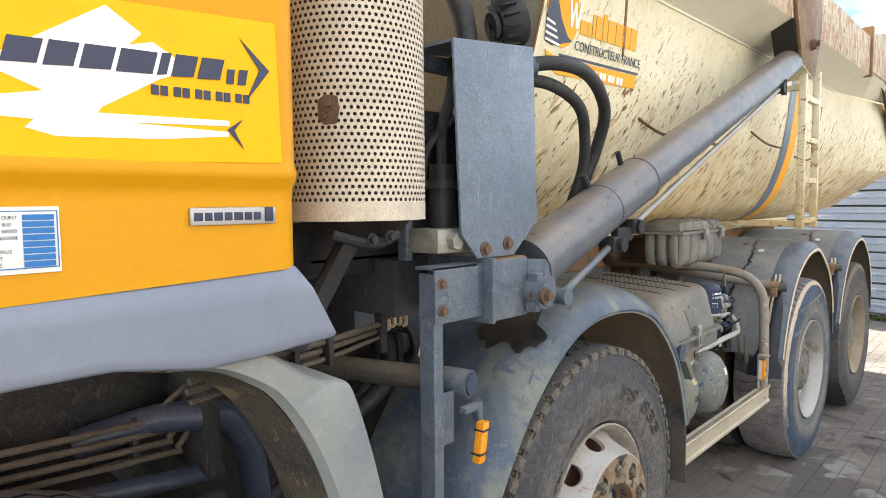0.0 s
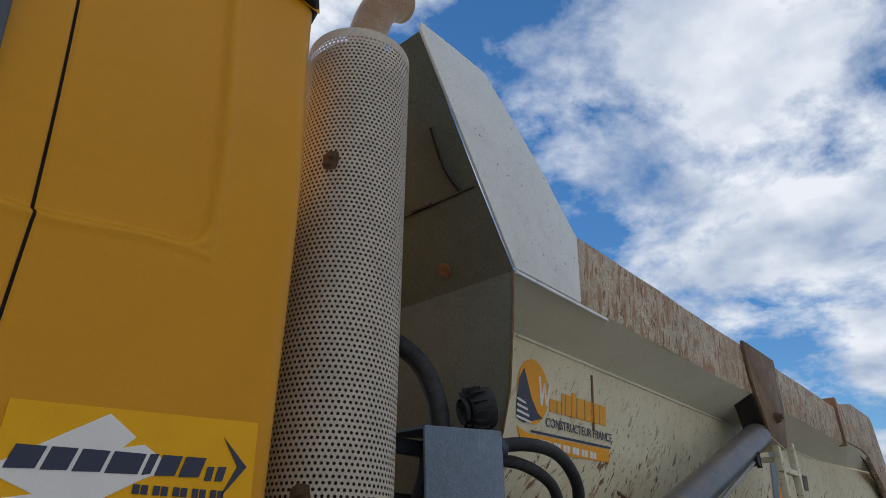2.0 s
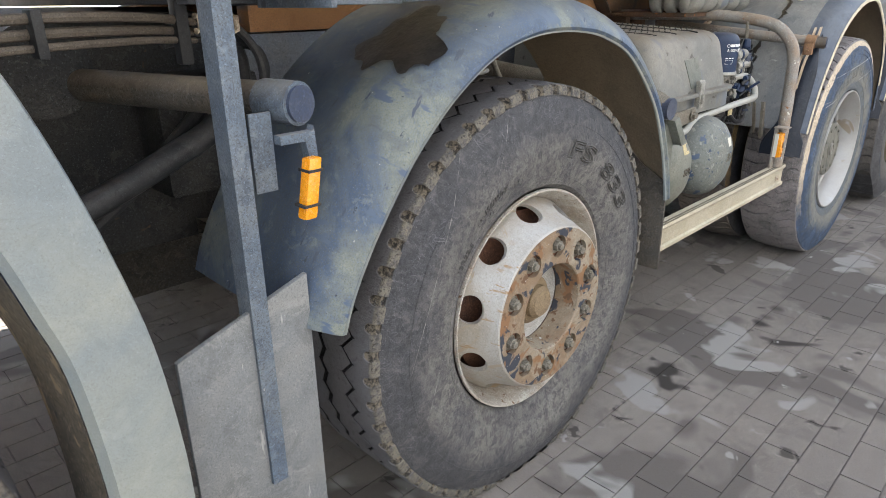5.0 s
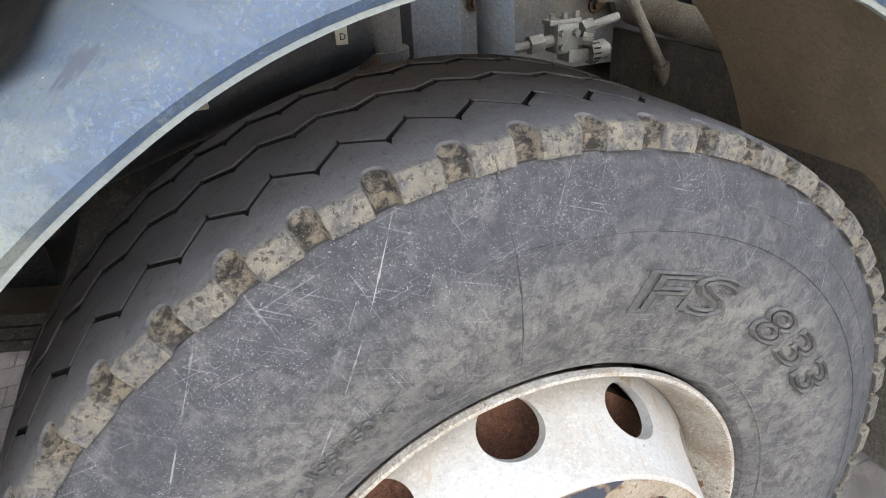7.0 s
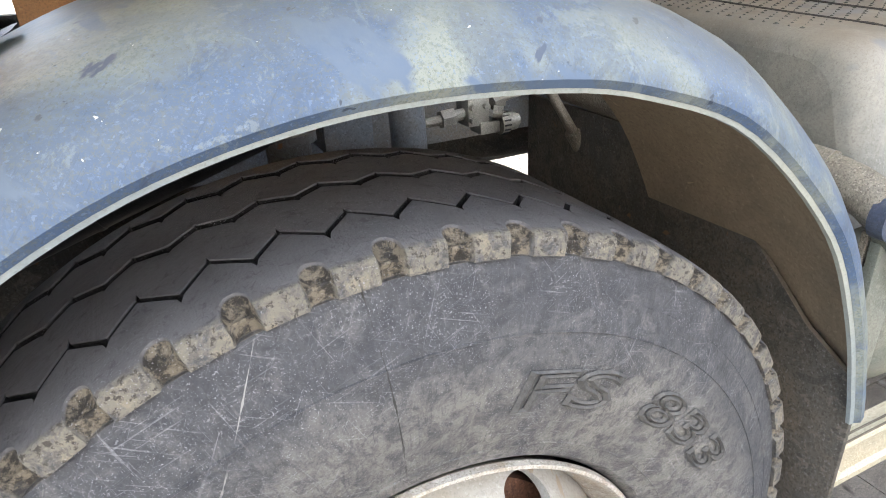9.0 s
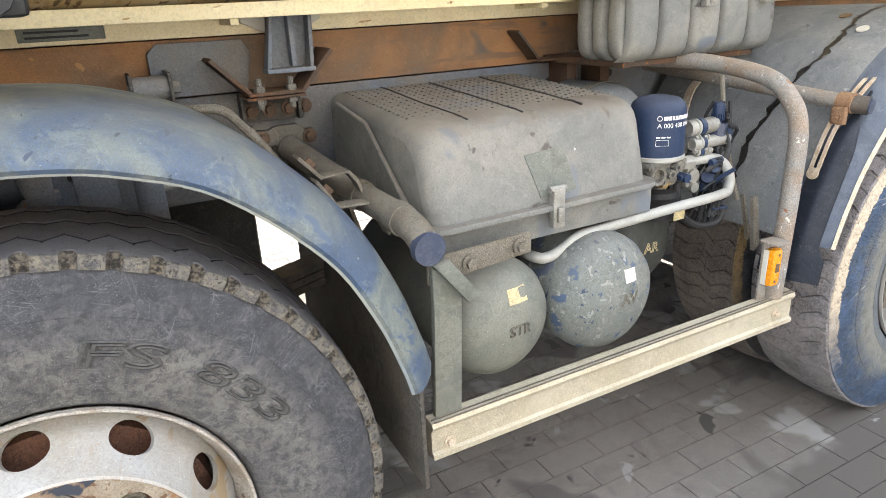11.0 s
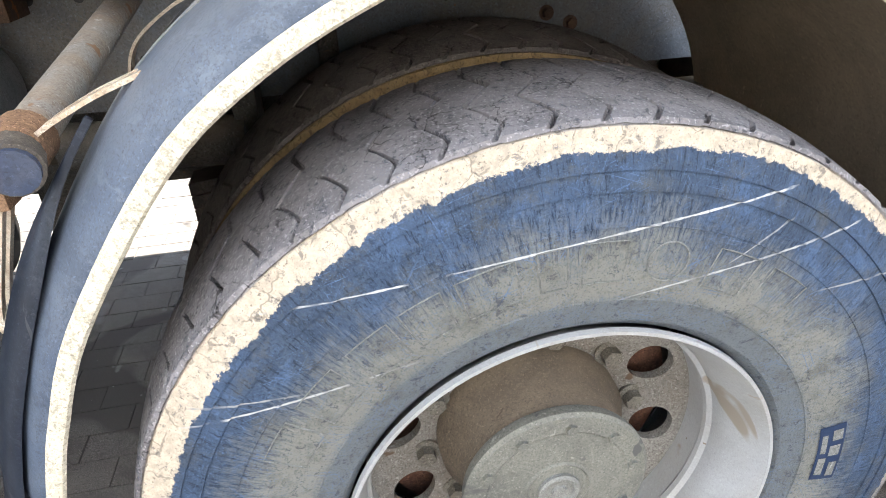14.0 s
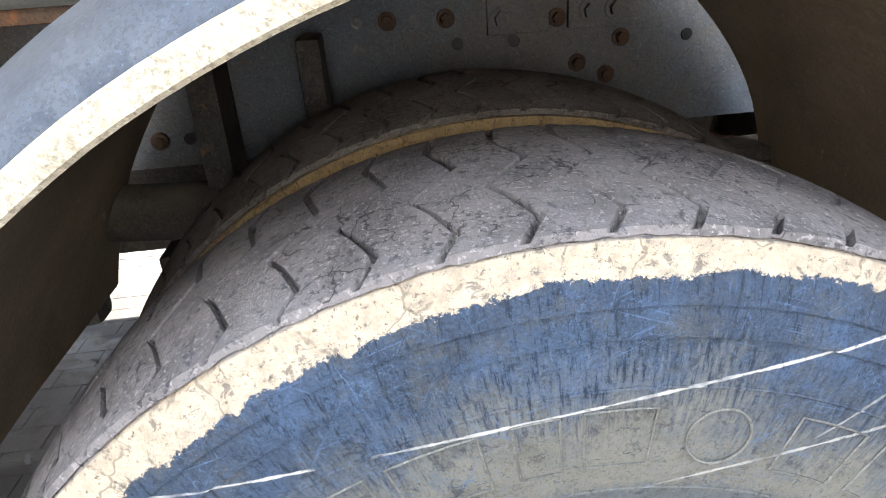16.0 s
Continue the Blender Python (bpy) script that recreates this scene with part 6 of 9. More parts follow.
    part("hub_cap", Geo().lathe([(0.031, 0.040), (0.031, 0.031), (0.027, 0.028), (0.022, 0.028), (0.020, 0.033), (0.012, 0.033), (0.010, 0.029), (0.0, 0.029)], 36), M["cap_pale"], hb, "pale round cap", smooth=25)
    g = Geo()
    for k in range(10):
        an_ = 2 * math.pi * (k + 0.3) / 10
        g.bolt((0.112 * math.cos(an_), 0.040, 0.112 * math.sin(an_)), (0, -1, 0), 0.008, 0.007)
    parts("hub_bolt", g, M["hub_plate"], wh, per=2)
    g = Geo()
    for k in range(10):
        an_ = 2 * math.pi * (k + 0.2) / 10
        g.bolt((0.170 * math.cos(an_), 0.172, 0.170 * math.sin(an_)), (0, -1, 0), 0.015, 0.02)
    parts("wheel_nut", g, M["hub"], wh, per=2)
    return wh


AX1, AX3, AX4 = -1.72, 2.512, 3.862
w2 = wheel_front(truck)
w2.matrix_basis = pose(0, 0, LOAD)
copy_thing(w2, pose(AX1, 0.0, LOAD, 0, 25, 0))
for x in (0, AX1):
    copy_thing(w2, pose(x, 2 * CY, LOAD, 0, 0, 180))
w3 = wheel_rear(truck)
w3.matrix_basis = pose(AX3, -0.044, LOAD)
w4 = copy_thing(w3, pose(AX4, -0.044, LOAD, 0, 40, 0))
w4.data = w4.data.copy()
w4.data.materials[0] = M["tyre_dull"]
tagged(w4, "grey worn block tyre on a tan dusty rim")
for o in w4.children:
    if o.name.startswith(("rim", "disc", "hub")):
        o.data = o.data.copy()
        o.data.materials[0] = M["rim_tan"]
for x in (AX3, AX4):
    copy_thing(w3, pose(x, 2 * CY + 0.044, LOAD, 0, 0, 180))

# ------------------------------------------------ fenders
def arch(lip, section, steps=5):
    """Sweeps a section (across, outward) along a curve in the xz plane; outward is away from the wheel."""
    P = curve_pts([(a, 0, b_) for a, b_ in lip], steps)
    rows = []
    for i, p in enumerate(P):
        d = (P[min(i + 1, len(P) - 1)] - P[max(i - 1, 0)]).normalized()
        n = Vector((-d.z, 0, d.x))
        rows.append([Vector((p.x + n.x * o, y, p.z + n.z * o)) for y, o in section])
    return rows


def cap_ends(g, rows):
    n = len(rows[0])
    g.add(rows[0], [tuple(range(n))])
    g.add(rows[-1], [tuple(range(n))])
    return g


lip2 = [(-0.640, 0.690), (-0.615, 0.755), (-0.56, 0.850), (-0.47, 0.970), (-0.40, 1.042), (-0.33, 1.10), (-0.24, 1.155), (-0.15, 1.188), (-0.04, 1.205), (0.09, 1.202), (0.20, 1.182), (0.33, 1.128), (0.48, 0.992), (0.56, 0.855), (0.605, 0.735), (0.622, 0.675)]
sec2 = [(-0.034, 0.000), (-0.042, -0.004), (-0.047, 0.003), (-0.044, 0.014), (-0.036, 0.026), (-0.012, 0.048), (0.020, 0.066), (0.060, 0.077), (0.12, 0.083), (0.25, 0.084), (0.40, 0.080), (0.40, 0.072), (0.12, 0.074), (0.02, 0.056), (-0.028, 0.018)]
rows = arch(lip2, sec2)
f2 = part("front_fender", cap_ends(Geo().loft(rows, closed=True), rows), M["fender"], truck, "weathered blue-grey plastic fender", smooth=50)
rows = arch([(a * 0.995, b_ - 0.002) for a, b_ in lip2], [(-0.043, 0.004), (-0.040, -0.006), (-0.034, -0.006), (-0.032, 0.004)])
part("fender_edge", cap_ends(Geo().loft(rows, closed=True), rows), M["fender_pale"], f2, "pale rubbed edge", smooth=50)
rows = arch(lip2, [(-0.026, 0.0185), (0.02, 0.054), (0.12, 0.072), (0.399, 0.070), (0.399, 0.068), (0.12, 0.070), (0.02, 0.052)])
part("underside", cap_ends(Geo().loft(rows, closed=True), rows), M["fender_dark"], f2, "muddy underside", smooth=50)
copy_thing(f2, Matrix.Translation((0, 2 * CY, 0)) @ Matrix.Rotation(math.pi, 4, "Z"))
# black grease over the fender's front shoulder
cx, cy = -0.335, 0.105
blob = []
rb = random.Random(7)
for k in range(72):
    a = 2 * math.pi * k / 72
    r = 1 + 0.20 * math.sin(3 * a + 1) + 0.12 * math.sin(7 * a) + 0.06 * math.sin(13 * a + 2) + rb.uniform(-0.02, 0.02)
    blob.append((cx + 0.085 * r * math.cos(a), cy + 0.095 * r * math.sin(a)))
P2 = curve_pts([(a, 0, b_) for a, b_ in lip2], 10)


def fender_top(x, y):
    """Height of the fender's upper skin."""
    o = 0.0865 if y > 0.12 else 0.060 + (0.0265 * (max(0.0, y) / 0.12) ** 0.5)
    line = []
    for i in range(1, len(P2) - 1):
        d = (P2[i + 1] - P2[i - 1]).normalized()
        line.append((P2[i].x - d.z * o, P2[i].z + d.x * o))
    for (xa, za), (xb, zb) in zip(line, line[1:]):
        if xa <= x <= xb:
            return za + (zb - za) * (x - xa) / max(1e-6, xb - xa) + 0.004
    return line[-1][1]


vs = [Vector((cx, cy, fender_top(cx, cy)))]
RINGS = 6
for rr in [q / RINGS for q in range(1, RINGS + 1)]:
    for a, b_ in blob:
        xx, yy_ = cx + (a - cx) * rr, cy + (b_ - cy) * rr
        vs.append(Vector((xx, yy_, fender_top(xx, yy_))))
n = len(blob)
fs = [(0, 1 + k, 1 + (k + 1) % n) for k in range(n)] + [(1 + q * n + k, 1 + (q + 1) * n + k, 1 + (q + 1) * n + (k + 1) % n, 1 + q * n + (k + 1) % n) for q in range(RINGS - 1) for k in range(n)]
part("grease_patch", Geo().add(vs, fs), M["grease"], f2, "black grease patch")

part("mud_flap", Geo().prism([(-0.03, 0.425), (0.80, 0.425), (0.80, 0.98), (0.30, 0.98), (0.06, 0.77), (-0.03, 0.72)], "x", 0.632, 0.642, 0.003), M["chassis"], truck, "dirty grey mud flap behind the wheel")
flapg = Geo().prism([(-0.93, 0.28), (-0.68, 0.28), (-0.68, 0.815), (-0.93, 0.735)], "y", 0.0, 0.012, 0.002)
part("splash_plate", flapg, M["panel"], truck, "grey splash plate")

lip3 = [(1.922, 0.690), (1.938, 0.745), (1.959, 0.805), (2.01, 0.915), (2.12, 1.065), (2.215, 1.142), (2.32, 1.196), (2.42, 1.228), (2.52, 1.242), (2.64, 1.238), (2.77, 1.175), (2.90, 1.085), (3.00, 0.950), (3.045, 0.800), (3.062, 0.660)]
sec3 = [(-0.042, 0.0), (-0.046, 0.006), (-0.044, 0.020), (-0.034, 0.034), (-0.010, 0.052), (0.02, 0.064), (0.06, 0.070), (0.075, 0.070), (0.075, 0.062), (0.02, 0.055), (-0.033, 0.020)]
top3 = [(0.070, 0.0705), (0.075, 0.072), (0.40, 0.074), (0.74, 0.074), (0.74, 0.066), (0.40, 0.066), (0.072, 0.062)]


def rear_fender(dx):
    L = [(a + dx, b_) for a, b_ in lip3]
    rows = arch(L, sec3)
    f = part("rear_fender", cap_ends(Geo().loft(rows, closed=True), rows), M["fender_rear"], truck, "blue plastic fender edge over twin wheels", smooth=50)
    rows = arch(L, top3)
    part("top_panel", cap_ends(Geo().loft(rows, closed=True), rows), M["panel"], f, "dusty grey top panel", smooth=50)
    rows = arch(L[:-1], [(-0.0450, -0.002), (-0.0490, 0.001), (-0.0495, 0.014), (-0.0460, 0.018), (-0.042, 0.010)])
    part("edge_strip", cap_ends(Geo().loft(rows, closed=True), rows), M["lip"], f, "chipped cream edge strip", smooth=50)
    rows = arch(L, [(-0.033, 0.0195), (0.02, 0.0535), (0.40, 0.0645), (0.739, 0.0645), (0.739, 0.0625), (0.40, 0.0625), (0.02, 0.051)])
    part("underside", cap_ends(Geo().loft(rows, closed=True), rows), M["fender_dark"], f, "muddy brown underside", smooth=50)
    # rubber apron over the front foot
    fr = curve_pts([(a + dx, 0, b_) for a, b_ in ((1.905, 0.590), (1.912, 0.640), (1.922, 0.690), (1.938, 0.745), (1.959, 0.805), (2.01, 0.915), (2.06, 0.99), (2.115, 1.060))], 4)
    rows = []
    for i, p in enumerate(fr):
        d = (fr[min(i + 1, len(fr) - 1)] - fr[max(i - 1, 0)]).normalized()
        n = Vector((-d.z, 0, d.x))
        q = i / (len(fr) - 1)
        y1 = 0.115 - 0.055 * step(q, 0.10, 0.45) - 0.030 * step(q, 0.5, 1.0)
        y0 = -0.050 + 0.022 * step(q, 0.16, 0.30) + 0.010 * step(q, 0.5, 1.0)
        w_ = 1 - 0.90 * step(q, 0.70, 1.0)
        ym = (y0 + y1) / 2
        sec = []
        for k in range(7):
            yk = ym + (y0 + (y1 - y0) * k / 6 - ym) * w_
            sec.append((yk, 0.004 + min(0.076, 0.036 + 0.044 * step(yk, -0.046, 0.02) + 0.004)))
        sec += [(yk, o - 0.007) for yk, o in sec[::-1]]
        rows.append([Vector((p.x + n.x * o, yk, p.z + n.z * o)) for yk, o in sec])
    part("rubber_apron", cap_ends(Geo().loft(rows, closed=True), rows), M["flap"], f, "black rubber apron", smooth=50)
    # black mended crack across the top panel
    Lp = curve_pts([(a, 0, b_) for a, b_ in L], 10)
    rr_ = random.Random(3)
    rows = []
    for i in range(2, 84):
        d = (Lp[i + 1] - Lp[i - 1]).normalized()
        nrm = Vector((-d.z, 0, d.x))
        yc = 0.226 + 0.060 * (1 - step(i, 24, 46)) + 0.008 * math.sin(i * 0.21) + 0.004 * math.sin(i * 0.9) + rr_.uniform(-0.007, 0.007) + 0.0012 * max(0, i - 52)
        w = 0.003 + rr_.uniform(0, 0.010)
        p = Lp[i] + nrm * 0.0762
        rows.append([Vector((p.x, yc - w, p.z)), Vector((p.x, yc + w, p.z))])
    part("mended_crack", Geo().loft(rows), M["grease"], f, "black mended crack", smooth=0)
    # slotted strap: from the shoulder, under the tube's collar, down to its rounded foot
    for yo, keys in ((0.0, ((1.906, 0.040, 0.895), (1.914, 0.038, 0.925), (1.938, 0.036, 0.990), (1.960, 0.030, 1.040), (1.995, 0.022, 1.085), (2.050, 0.030, 1.116), (2.105, 0.042, 1.136), (2.165, 0.056, 1.158))), (0.55, ((1.925, 0.0, 0.930), (1.950, 0.0, 1.010), (1.975, 0.0, 1.075), (2.040, 0.0, 1.125), (2.100, 0.0, 1.150)))):
        line = curve_pts([(a + dx, b_ + yo, c) for a, b_, c in keys], 6)
        st = Geo()
        m_ = len(line)
        for c0, c1 in ((-0.0155, -0.0055), (0.0055, 0.0155)):
            rows = []
            for i, p in enumerate(line):
                d = (line[min(i + 1, m_ - 1)] - line[max(i - 1, 0)]).normalized()
                s_ = d.cross(Vector((-d.z, 0, d.x))).normalized()
                up_ = s_.cross(d).normalized() * 0.0045
                solid = 0.9 if i < 4 or i > m_ - 5 or abs(i - m_ // 2) < 5 else 0.0
                a_, b_ = (c0, c1 * (1 - solid)) if c0 < 0 else (c0 * (1 - solid), c1)
                rows.append([p + s_ * a_, p + s_ * b_, p + s_ * b_ + up_, p + s_ * a_ + up_])
            st.loft(rows, closed=True)
        for i in (0, m_ - 1):
            p = line[i]
            d = (line[min(i + 1, m_ - 1)] - line[max(i - 1, 0)]).normalized()
            n_ = Vector((-d.z, 0, d.x)).normalized()
            st.tube([p - n_ * 0.001, p + n_ * 0.005], 0.0165, 16)
            st.bolt(p + n_ * 0.005, n_, 0.006, 0.004)
        part("strap", st, M["strap"], f, "slotted tan metal strap", smooth=40)
    # washers of old fixings
    for i, yq in ((58, 0.185), (66, 0.30)):
        d = (Lp[i + 1] - Lp[i - 1]).normalized()
        nrm = Vector((-d.z, 0, d.x))
        p = Lp[i] + nrm * 0.0745 + Vector((0, yq, 0))
        part("washer", Geo().tube([p, p + nrm * 0.004], 0.018, 16), M["tag" if yq < 0.25 else "brownplate"], f, "old round washer")
    tb = Geo().tube([(1.955 + dx, 0.75, 1.150), (1.985 + dx, 0.02, 1.082)], 0.022, 16)
    part("support_tube", tb, M["rustpipe"], f, "rusty support tube")
    cl_ = Geo().tube([(1.9835 + dx, 0.046, 1.0845), (1.9850 + dx, 0.004, 1.0815)], 0.0275, 18)
    cl_.box(1.946 + dx, 1.964 + dx, 0.006, 0.044, 1.028, 1.075, 0.003)
    cl_.bolt((1.945 + dx, 0.026, 1.046), (-1, -0.2, -0.3), 0.008, 0.010)
    part("tube_collar", cl_, M["collar"], f, "tan sheet clamp round the tube")
    part("tube_stub", Geo().tube([(1.985 + dx, 0.01, 1.081), (1.996 + dx, -0.028, 1.078)], 0.0245, 16), M["dark_pipe"], f, "dark tube end")
    part("end_cap", Geo().tube([(1.995 + dx, -0.024, 1.0785), (1.997 + dx, -0.034, 1.0775)], 0.021, 16), M["cap_blue"], f, "navy end cap")
    return f


rear_fender(0.0)
rear_fender(AX4 - AX3)
for dx in (0.0, AX4 - AX3):
    L = [(a + dx, b_) for a, b_ in lip3]
    rows = arch(L, [(2 * CY + 0.05, 0.0), (2 * CY + 0.03, 0.05), (2 * CY - 0.70, 0.07), (2 * CY - 0.70, 0.06), (2 * CY + 0.02, 0.04)])
    part("far_fender", cap_ends(Geo().loft(rows, closed=True), rows), M["fender_rear"], truck, smooth=50)

# fender behind the first axle, pale grey, two flat faces
out1 = [(-1.42, 1.325), (-1.30, 1.322), (-1.20, 1.255), (-1.165, 1.235), (-1.11, 1.222), (-1.085, 1.195), (-1.045, 1.08), (-1.01, 0.95), (-0.98, 0.80), (-0.965, 0.62), (-0.965, 0.45)]
in1 = [(-1.44, 1.305), (-1.36, 1.290), (-1.28, 1.245), (-1.24, 1.205), (-1.20, 1.145), (-1.165, 1.075), (-1.135, 0.995), (-1.11, 0.90), (-1.088, 0.80), (-1.075, 0.62), (-1.075, 0.45)]
Po, Pi = curve_pts([(a, 0, b_) for a, b_ in out1], 4), curve_pts([(a, 0, b_) for a, b_ in in1], 4)
rows = []
for p, q in zip(Po, Pi):
    rows.append([Vector((q.x, -0.045, q.z)), Vector((q.x + 0.01, -0.066, q.z + 0.006)), Vector((p.x * 0.9 + q.x * 0.1, -0.068, p.z * 0.9 + q.z * 0.1)), Vector((p.x + 0.004, -0.060, p.z)), Vector((p.x + 0.008, -0.045, p.z + 0.002)),
                 Vector((p.x + 0.012, 0.10, p.z + 0.006)), Vector((p.x + 0.010, 0.20, p.z + 0.006)), Vector((p.x - 0.004, 0.20, p.z - 0.006)), Vector((p.x - 0.02, 0.0, p.z - 0.014)), Vector((q.x + 0.012, -0.03, q.z))])
f1 = part("cab_fender", cap_ends(Geo().loft(rows, closed=True), rows), M["fender_pale"], truck, "pale grey plastic fender behind the first axle", smooth=45)
rows = []
for q in Pi:
    rows.append([Vector((q.x - 0.002, -0.045, q.z)), Vector((q.x - 0.016, 0.05, q.z - 0.012)), Vector((q.x - 0.020, 0.085, q.z - 0.015)), Vector((q.x - 0.010, 0.085, q.z - 0.007)), Vector((q.x - 0.008, 0.05, q.z - 0.005))])
part("inner_liner", cap_ends(Geo().loft(rows, closed=True), rows), M["liner"], f1, "dark muddy inner liner", smooth=45)

# ------------------------------------------------ chassis
def cbeam(x0, x1, y, z0, z1, sgn):
    """A channel whose flat back looks outwards."""
    return Geo().prism([(y, z0), (y, z1), (y + sgn * 0.075, z1), (y + sgn * 0.075, z1 - 0.008), (y + sgn * 0.008, z1 - 0.008), (y + sgn * 0.008, z0 + 0.008), (y + sgn * 0.075, z0 + 0.008), (y + sgn * 0.075, z0)], "x", x0, x1)


FY = 0.80
frame_rail = part("frame_rail", cbeam(-3.0, 5.1, FY, 0.905, 1.185, 1), M["chassis_blue"], truck, "dark blue-grey chassis rail with bolt holes")
part("frame_rail", cbeam(-3.0, 5.1, 2 * CY - FY, 0.905, 1.185, -1), M["chassis_blue"], truck, "dark chassis rail of the far side")
part("subframe", Geo().box(-0.30, 4.7, FY - 0.012, FY + 0.05, 1.190, 1.332, 0.003), M["rustplate"], truck, "rusty orange-brown subframe")
part("subframe", Geo().box(-0.30, 4.7, 2 * CY - FY - 0.05, 2 * CY - FY + 0.012, 1.190, 1.332, 0.003), M["rustplate"], truck, "rusty subframe of the far side")
g = Geo()
for x in (-2.4, -1.2, 0.35, 1.9, 2.9, 3.2, 4.5):
    g.box(x, x + 0.08, FY + 0.05, 2 * CY - FY - 0.05, 0.95, 1.14, 0.004)
parts("cross_member", g, M["chassis"], truck, "dark cross members", per=1)
# black discs on the rail stand for the shade inside its holes
holes = Geo()
rb = random.Random(11)
for x, z in [(1.56 + 0.09 * k, 1.125) for k in range(4)] + [(1.62 + 0.3 * k, 1.00) for k in range(2)] + [(1.83, 1.13), (2.095, 1.047), (2.036, 0.954), (2.359, 1.130), (2.463, 1.127), (2.359, 1.083), (2.535, 1.080), (2.638, 1.077), (2.962, 1.064)] + [(-1.4, 1.14), (-1.3, 1.145), (-1.35, 1.13), (-1.22, 1.16), (3.2, 1.1), (3.4, 1.0), (0.09, 1.02), (0.0, 1.0)]:
    holes.tube([(x, FY - 0.0015, z), (x, FY + 0.006, z)], 0.011, 12)
parts("bolt_hole", holes, M["grease"], frame_rail, "black discs for the shade in the holes", per=1)
bolts = Geo()
for x, z in ((1.923, 0.952), (1.984, 0.955), (2.413, 1.128), (2.516, 1.125), (2.716, 1.112), (2.835, 1.069), (2.754, 1.030), (2.809, 1.005), (0.47, 1.07), (0.53, 0.99), (0.58, 1.03), (0.30, 1.06)):
    bolts.bolt((x, FY - 0.004, z), (0, -1, 0), 0.0105, 0.014)
parts("frame_bolt", bolts, M["rust"], frame_rail, "rusty bolts", per=2)
part("spring_plate", Geo().box(2.589, 2.700, FY - 0.012, FY, 1.091, 1.18, 0.002).box(2.735, 2.848, FY - 0.012, FY, 1.092, 1.18, 0.002).bolt((2.614, FY - 0.012, 1.118), (0, -1, 0), 0.014, 0.014).bolt((2.773, FY - 0.012, 1.120), (0, -1, 0), 0.013, 0.014).bolt((2.820, FY - 0.012, 1.121), (0, -1, 0), 0.013, 0.014), M["chassis_blue"], frame_rail, "bolted plates")
part("spring_hanger", Geo().box(2.08, 2.13, FY - 0.12, FY, 0.85, 1.12, 0.01).box(2.26, 2.30, FY - 0.10, FY, 0.90, 1.12, 0.008).tube([(1.75, 0.72, 0.86), (2.10, 0.70, 0.85)], 0.05, 16), M["chassis"], frame_rail, "dark spring hanger")
g = Geo()
for k in range(5):
    g.loft([[Vector((AX3 - 0.55 + i * (AX4 - AX3 + 1.1) / 16, y_, 0.62 + 0.03 * k + 0.10 * math.sin(math.pi * i / 16) + h)) for y_, h in ((FY - 0.10, 0), (FY - 0.02, 0), (FY - 0.02, 0.026), (FY - 0.10, 0.026))] for i in range(17)], closed=True)
part("leaf_spring", g, M["chassis"], truck, "dark leaf spring pack")
for x in (AX1, 0, AX3, AX4):
    part("axle", Geo().tube([(x, 0.2, LOAD), (x, 2 * CY - 0.2, LOAD)], 0.075, 16).lathe([(0.0, -0.2), (0.16, -0.15), (0.21, 0), (0.16, 0.15), (0.0, 0.2)], 20, "x", (x, CY, LOAD)), M["chassis"], truck, "dark dirty axle")
g = Geo()
for x in (0, AX1):
    for k in range(3):
        g.loft([[Vector((x - 0.62 + i * 1.24 / 16, y_, 0.64 + 0.022 * k + 0.07 * (2 * i / 16 - 1) ** 2 + h)) for y_, h in ((0.50, 0), (0.58, 0), (0.58, 0.018), (0.50, 0.018))] for i in range(17)], closed=True)
parts("front_spring", g, M["chassis"], truck, "dark leaf springs", per=3)

part("prop_shaft", Geo().tube([(-0.5, CY, 0.86), (2.3, CY, 0.66)], 0.055, 16).tube([(2.55, CY, 0.62), (3.7, CY, 0.60)], 0.05, 16), M["chassis"], truck, "dark propeller shaft")
# unseen blocks added to stop sun and bright gaps under the truck
part("far_shade_block", Geo().box(0.72, 2.05, 1.62, 2.32, 0.52, 1.10, 0.06), M["chassis_blue"], truck, "unseen dark block added to keep sun off the ground")
part("mid_shade_block", Geo().box(-0.95, 0.55, 0.92, 1.44, 0.45, 0.96, 0.05), M["chassis"], truck, "unseen dark block added to close the gap between the rails")
part("fore_shade_block", Geo().box(-0.95, -0.62, 1.66, 2.34, 0.35, 1.15, 0.04), M["chassis"], truck, "unseen dark block added on the far side to close a gap")
part("axle_shade_block", Geo().box(1.55, 2.2, 0.86, 1.50, 0.70, 1.10, 0.06).box(1.62, 1.768, 0.82, 0.90, 0.575, 0.80, 0.02), M["chassis"], truck, "unseen dark block added before the third axle to close a gap")

# gear seen above and behind the second-axle tyre
part("shock_absorber", Geo().tube([(0.253, 0.58, 0.60), (0.253, 0.60, 0.95)], 0.028, 20).tube([(0.253, 0.60, 0.93), (0.253, 0.61, 1.14)], 0.032, 20), M["chassis_blue"], truck, "blue-grey shock absorber")
g = Geo().box(0.372, 0.418, 0.60, 0.65, 0.985, 1.038, 0.006).box(0.362, 0.428, 0.61, 0.64, 1.034, 1.043, 0.002).box(0.395, 0.440, 0.595, 0.64, 0.968, 0.992, 0.005)
g.tube([(0.250, 0.62, 1.000), (0.330, 0.62, 1.004)], 0.009, 10).tube([(0.325, 0.62, 1.004), (0.352, 0.62, 1.006)], 0.017, 6).tube([(0.350, 0.62, 1.006), (0.375, 0.62, 1.008)], 0.011, 10)
g.tube([(0.430, 0.615, 1.022), (0.452, 0.615, 1.026)], 0.016, 6).tube([(0.450, 0.615, 1.026), (0.510, 0.62, 1.036)], 0.008, 10)
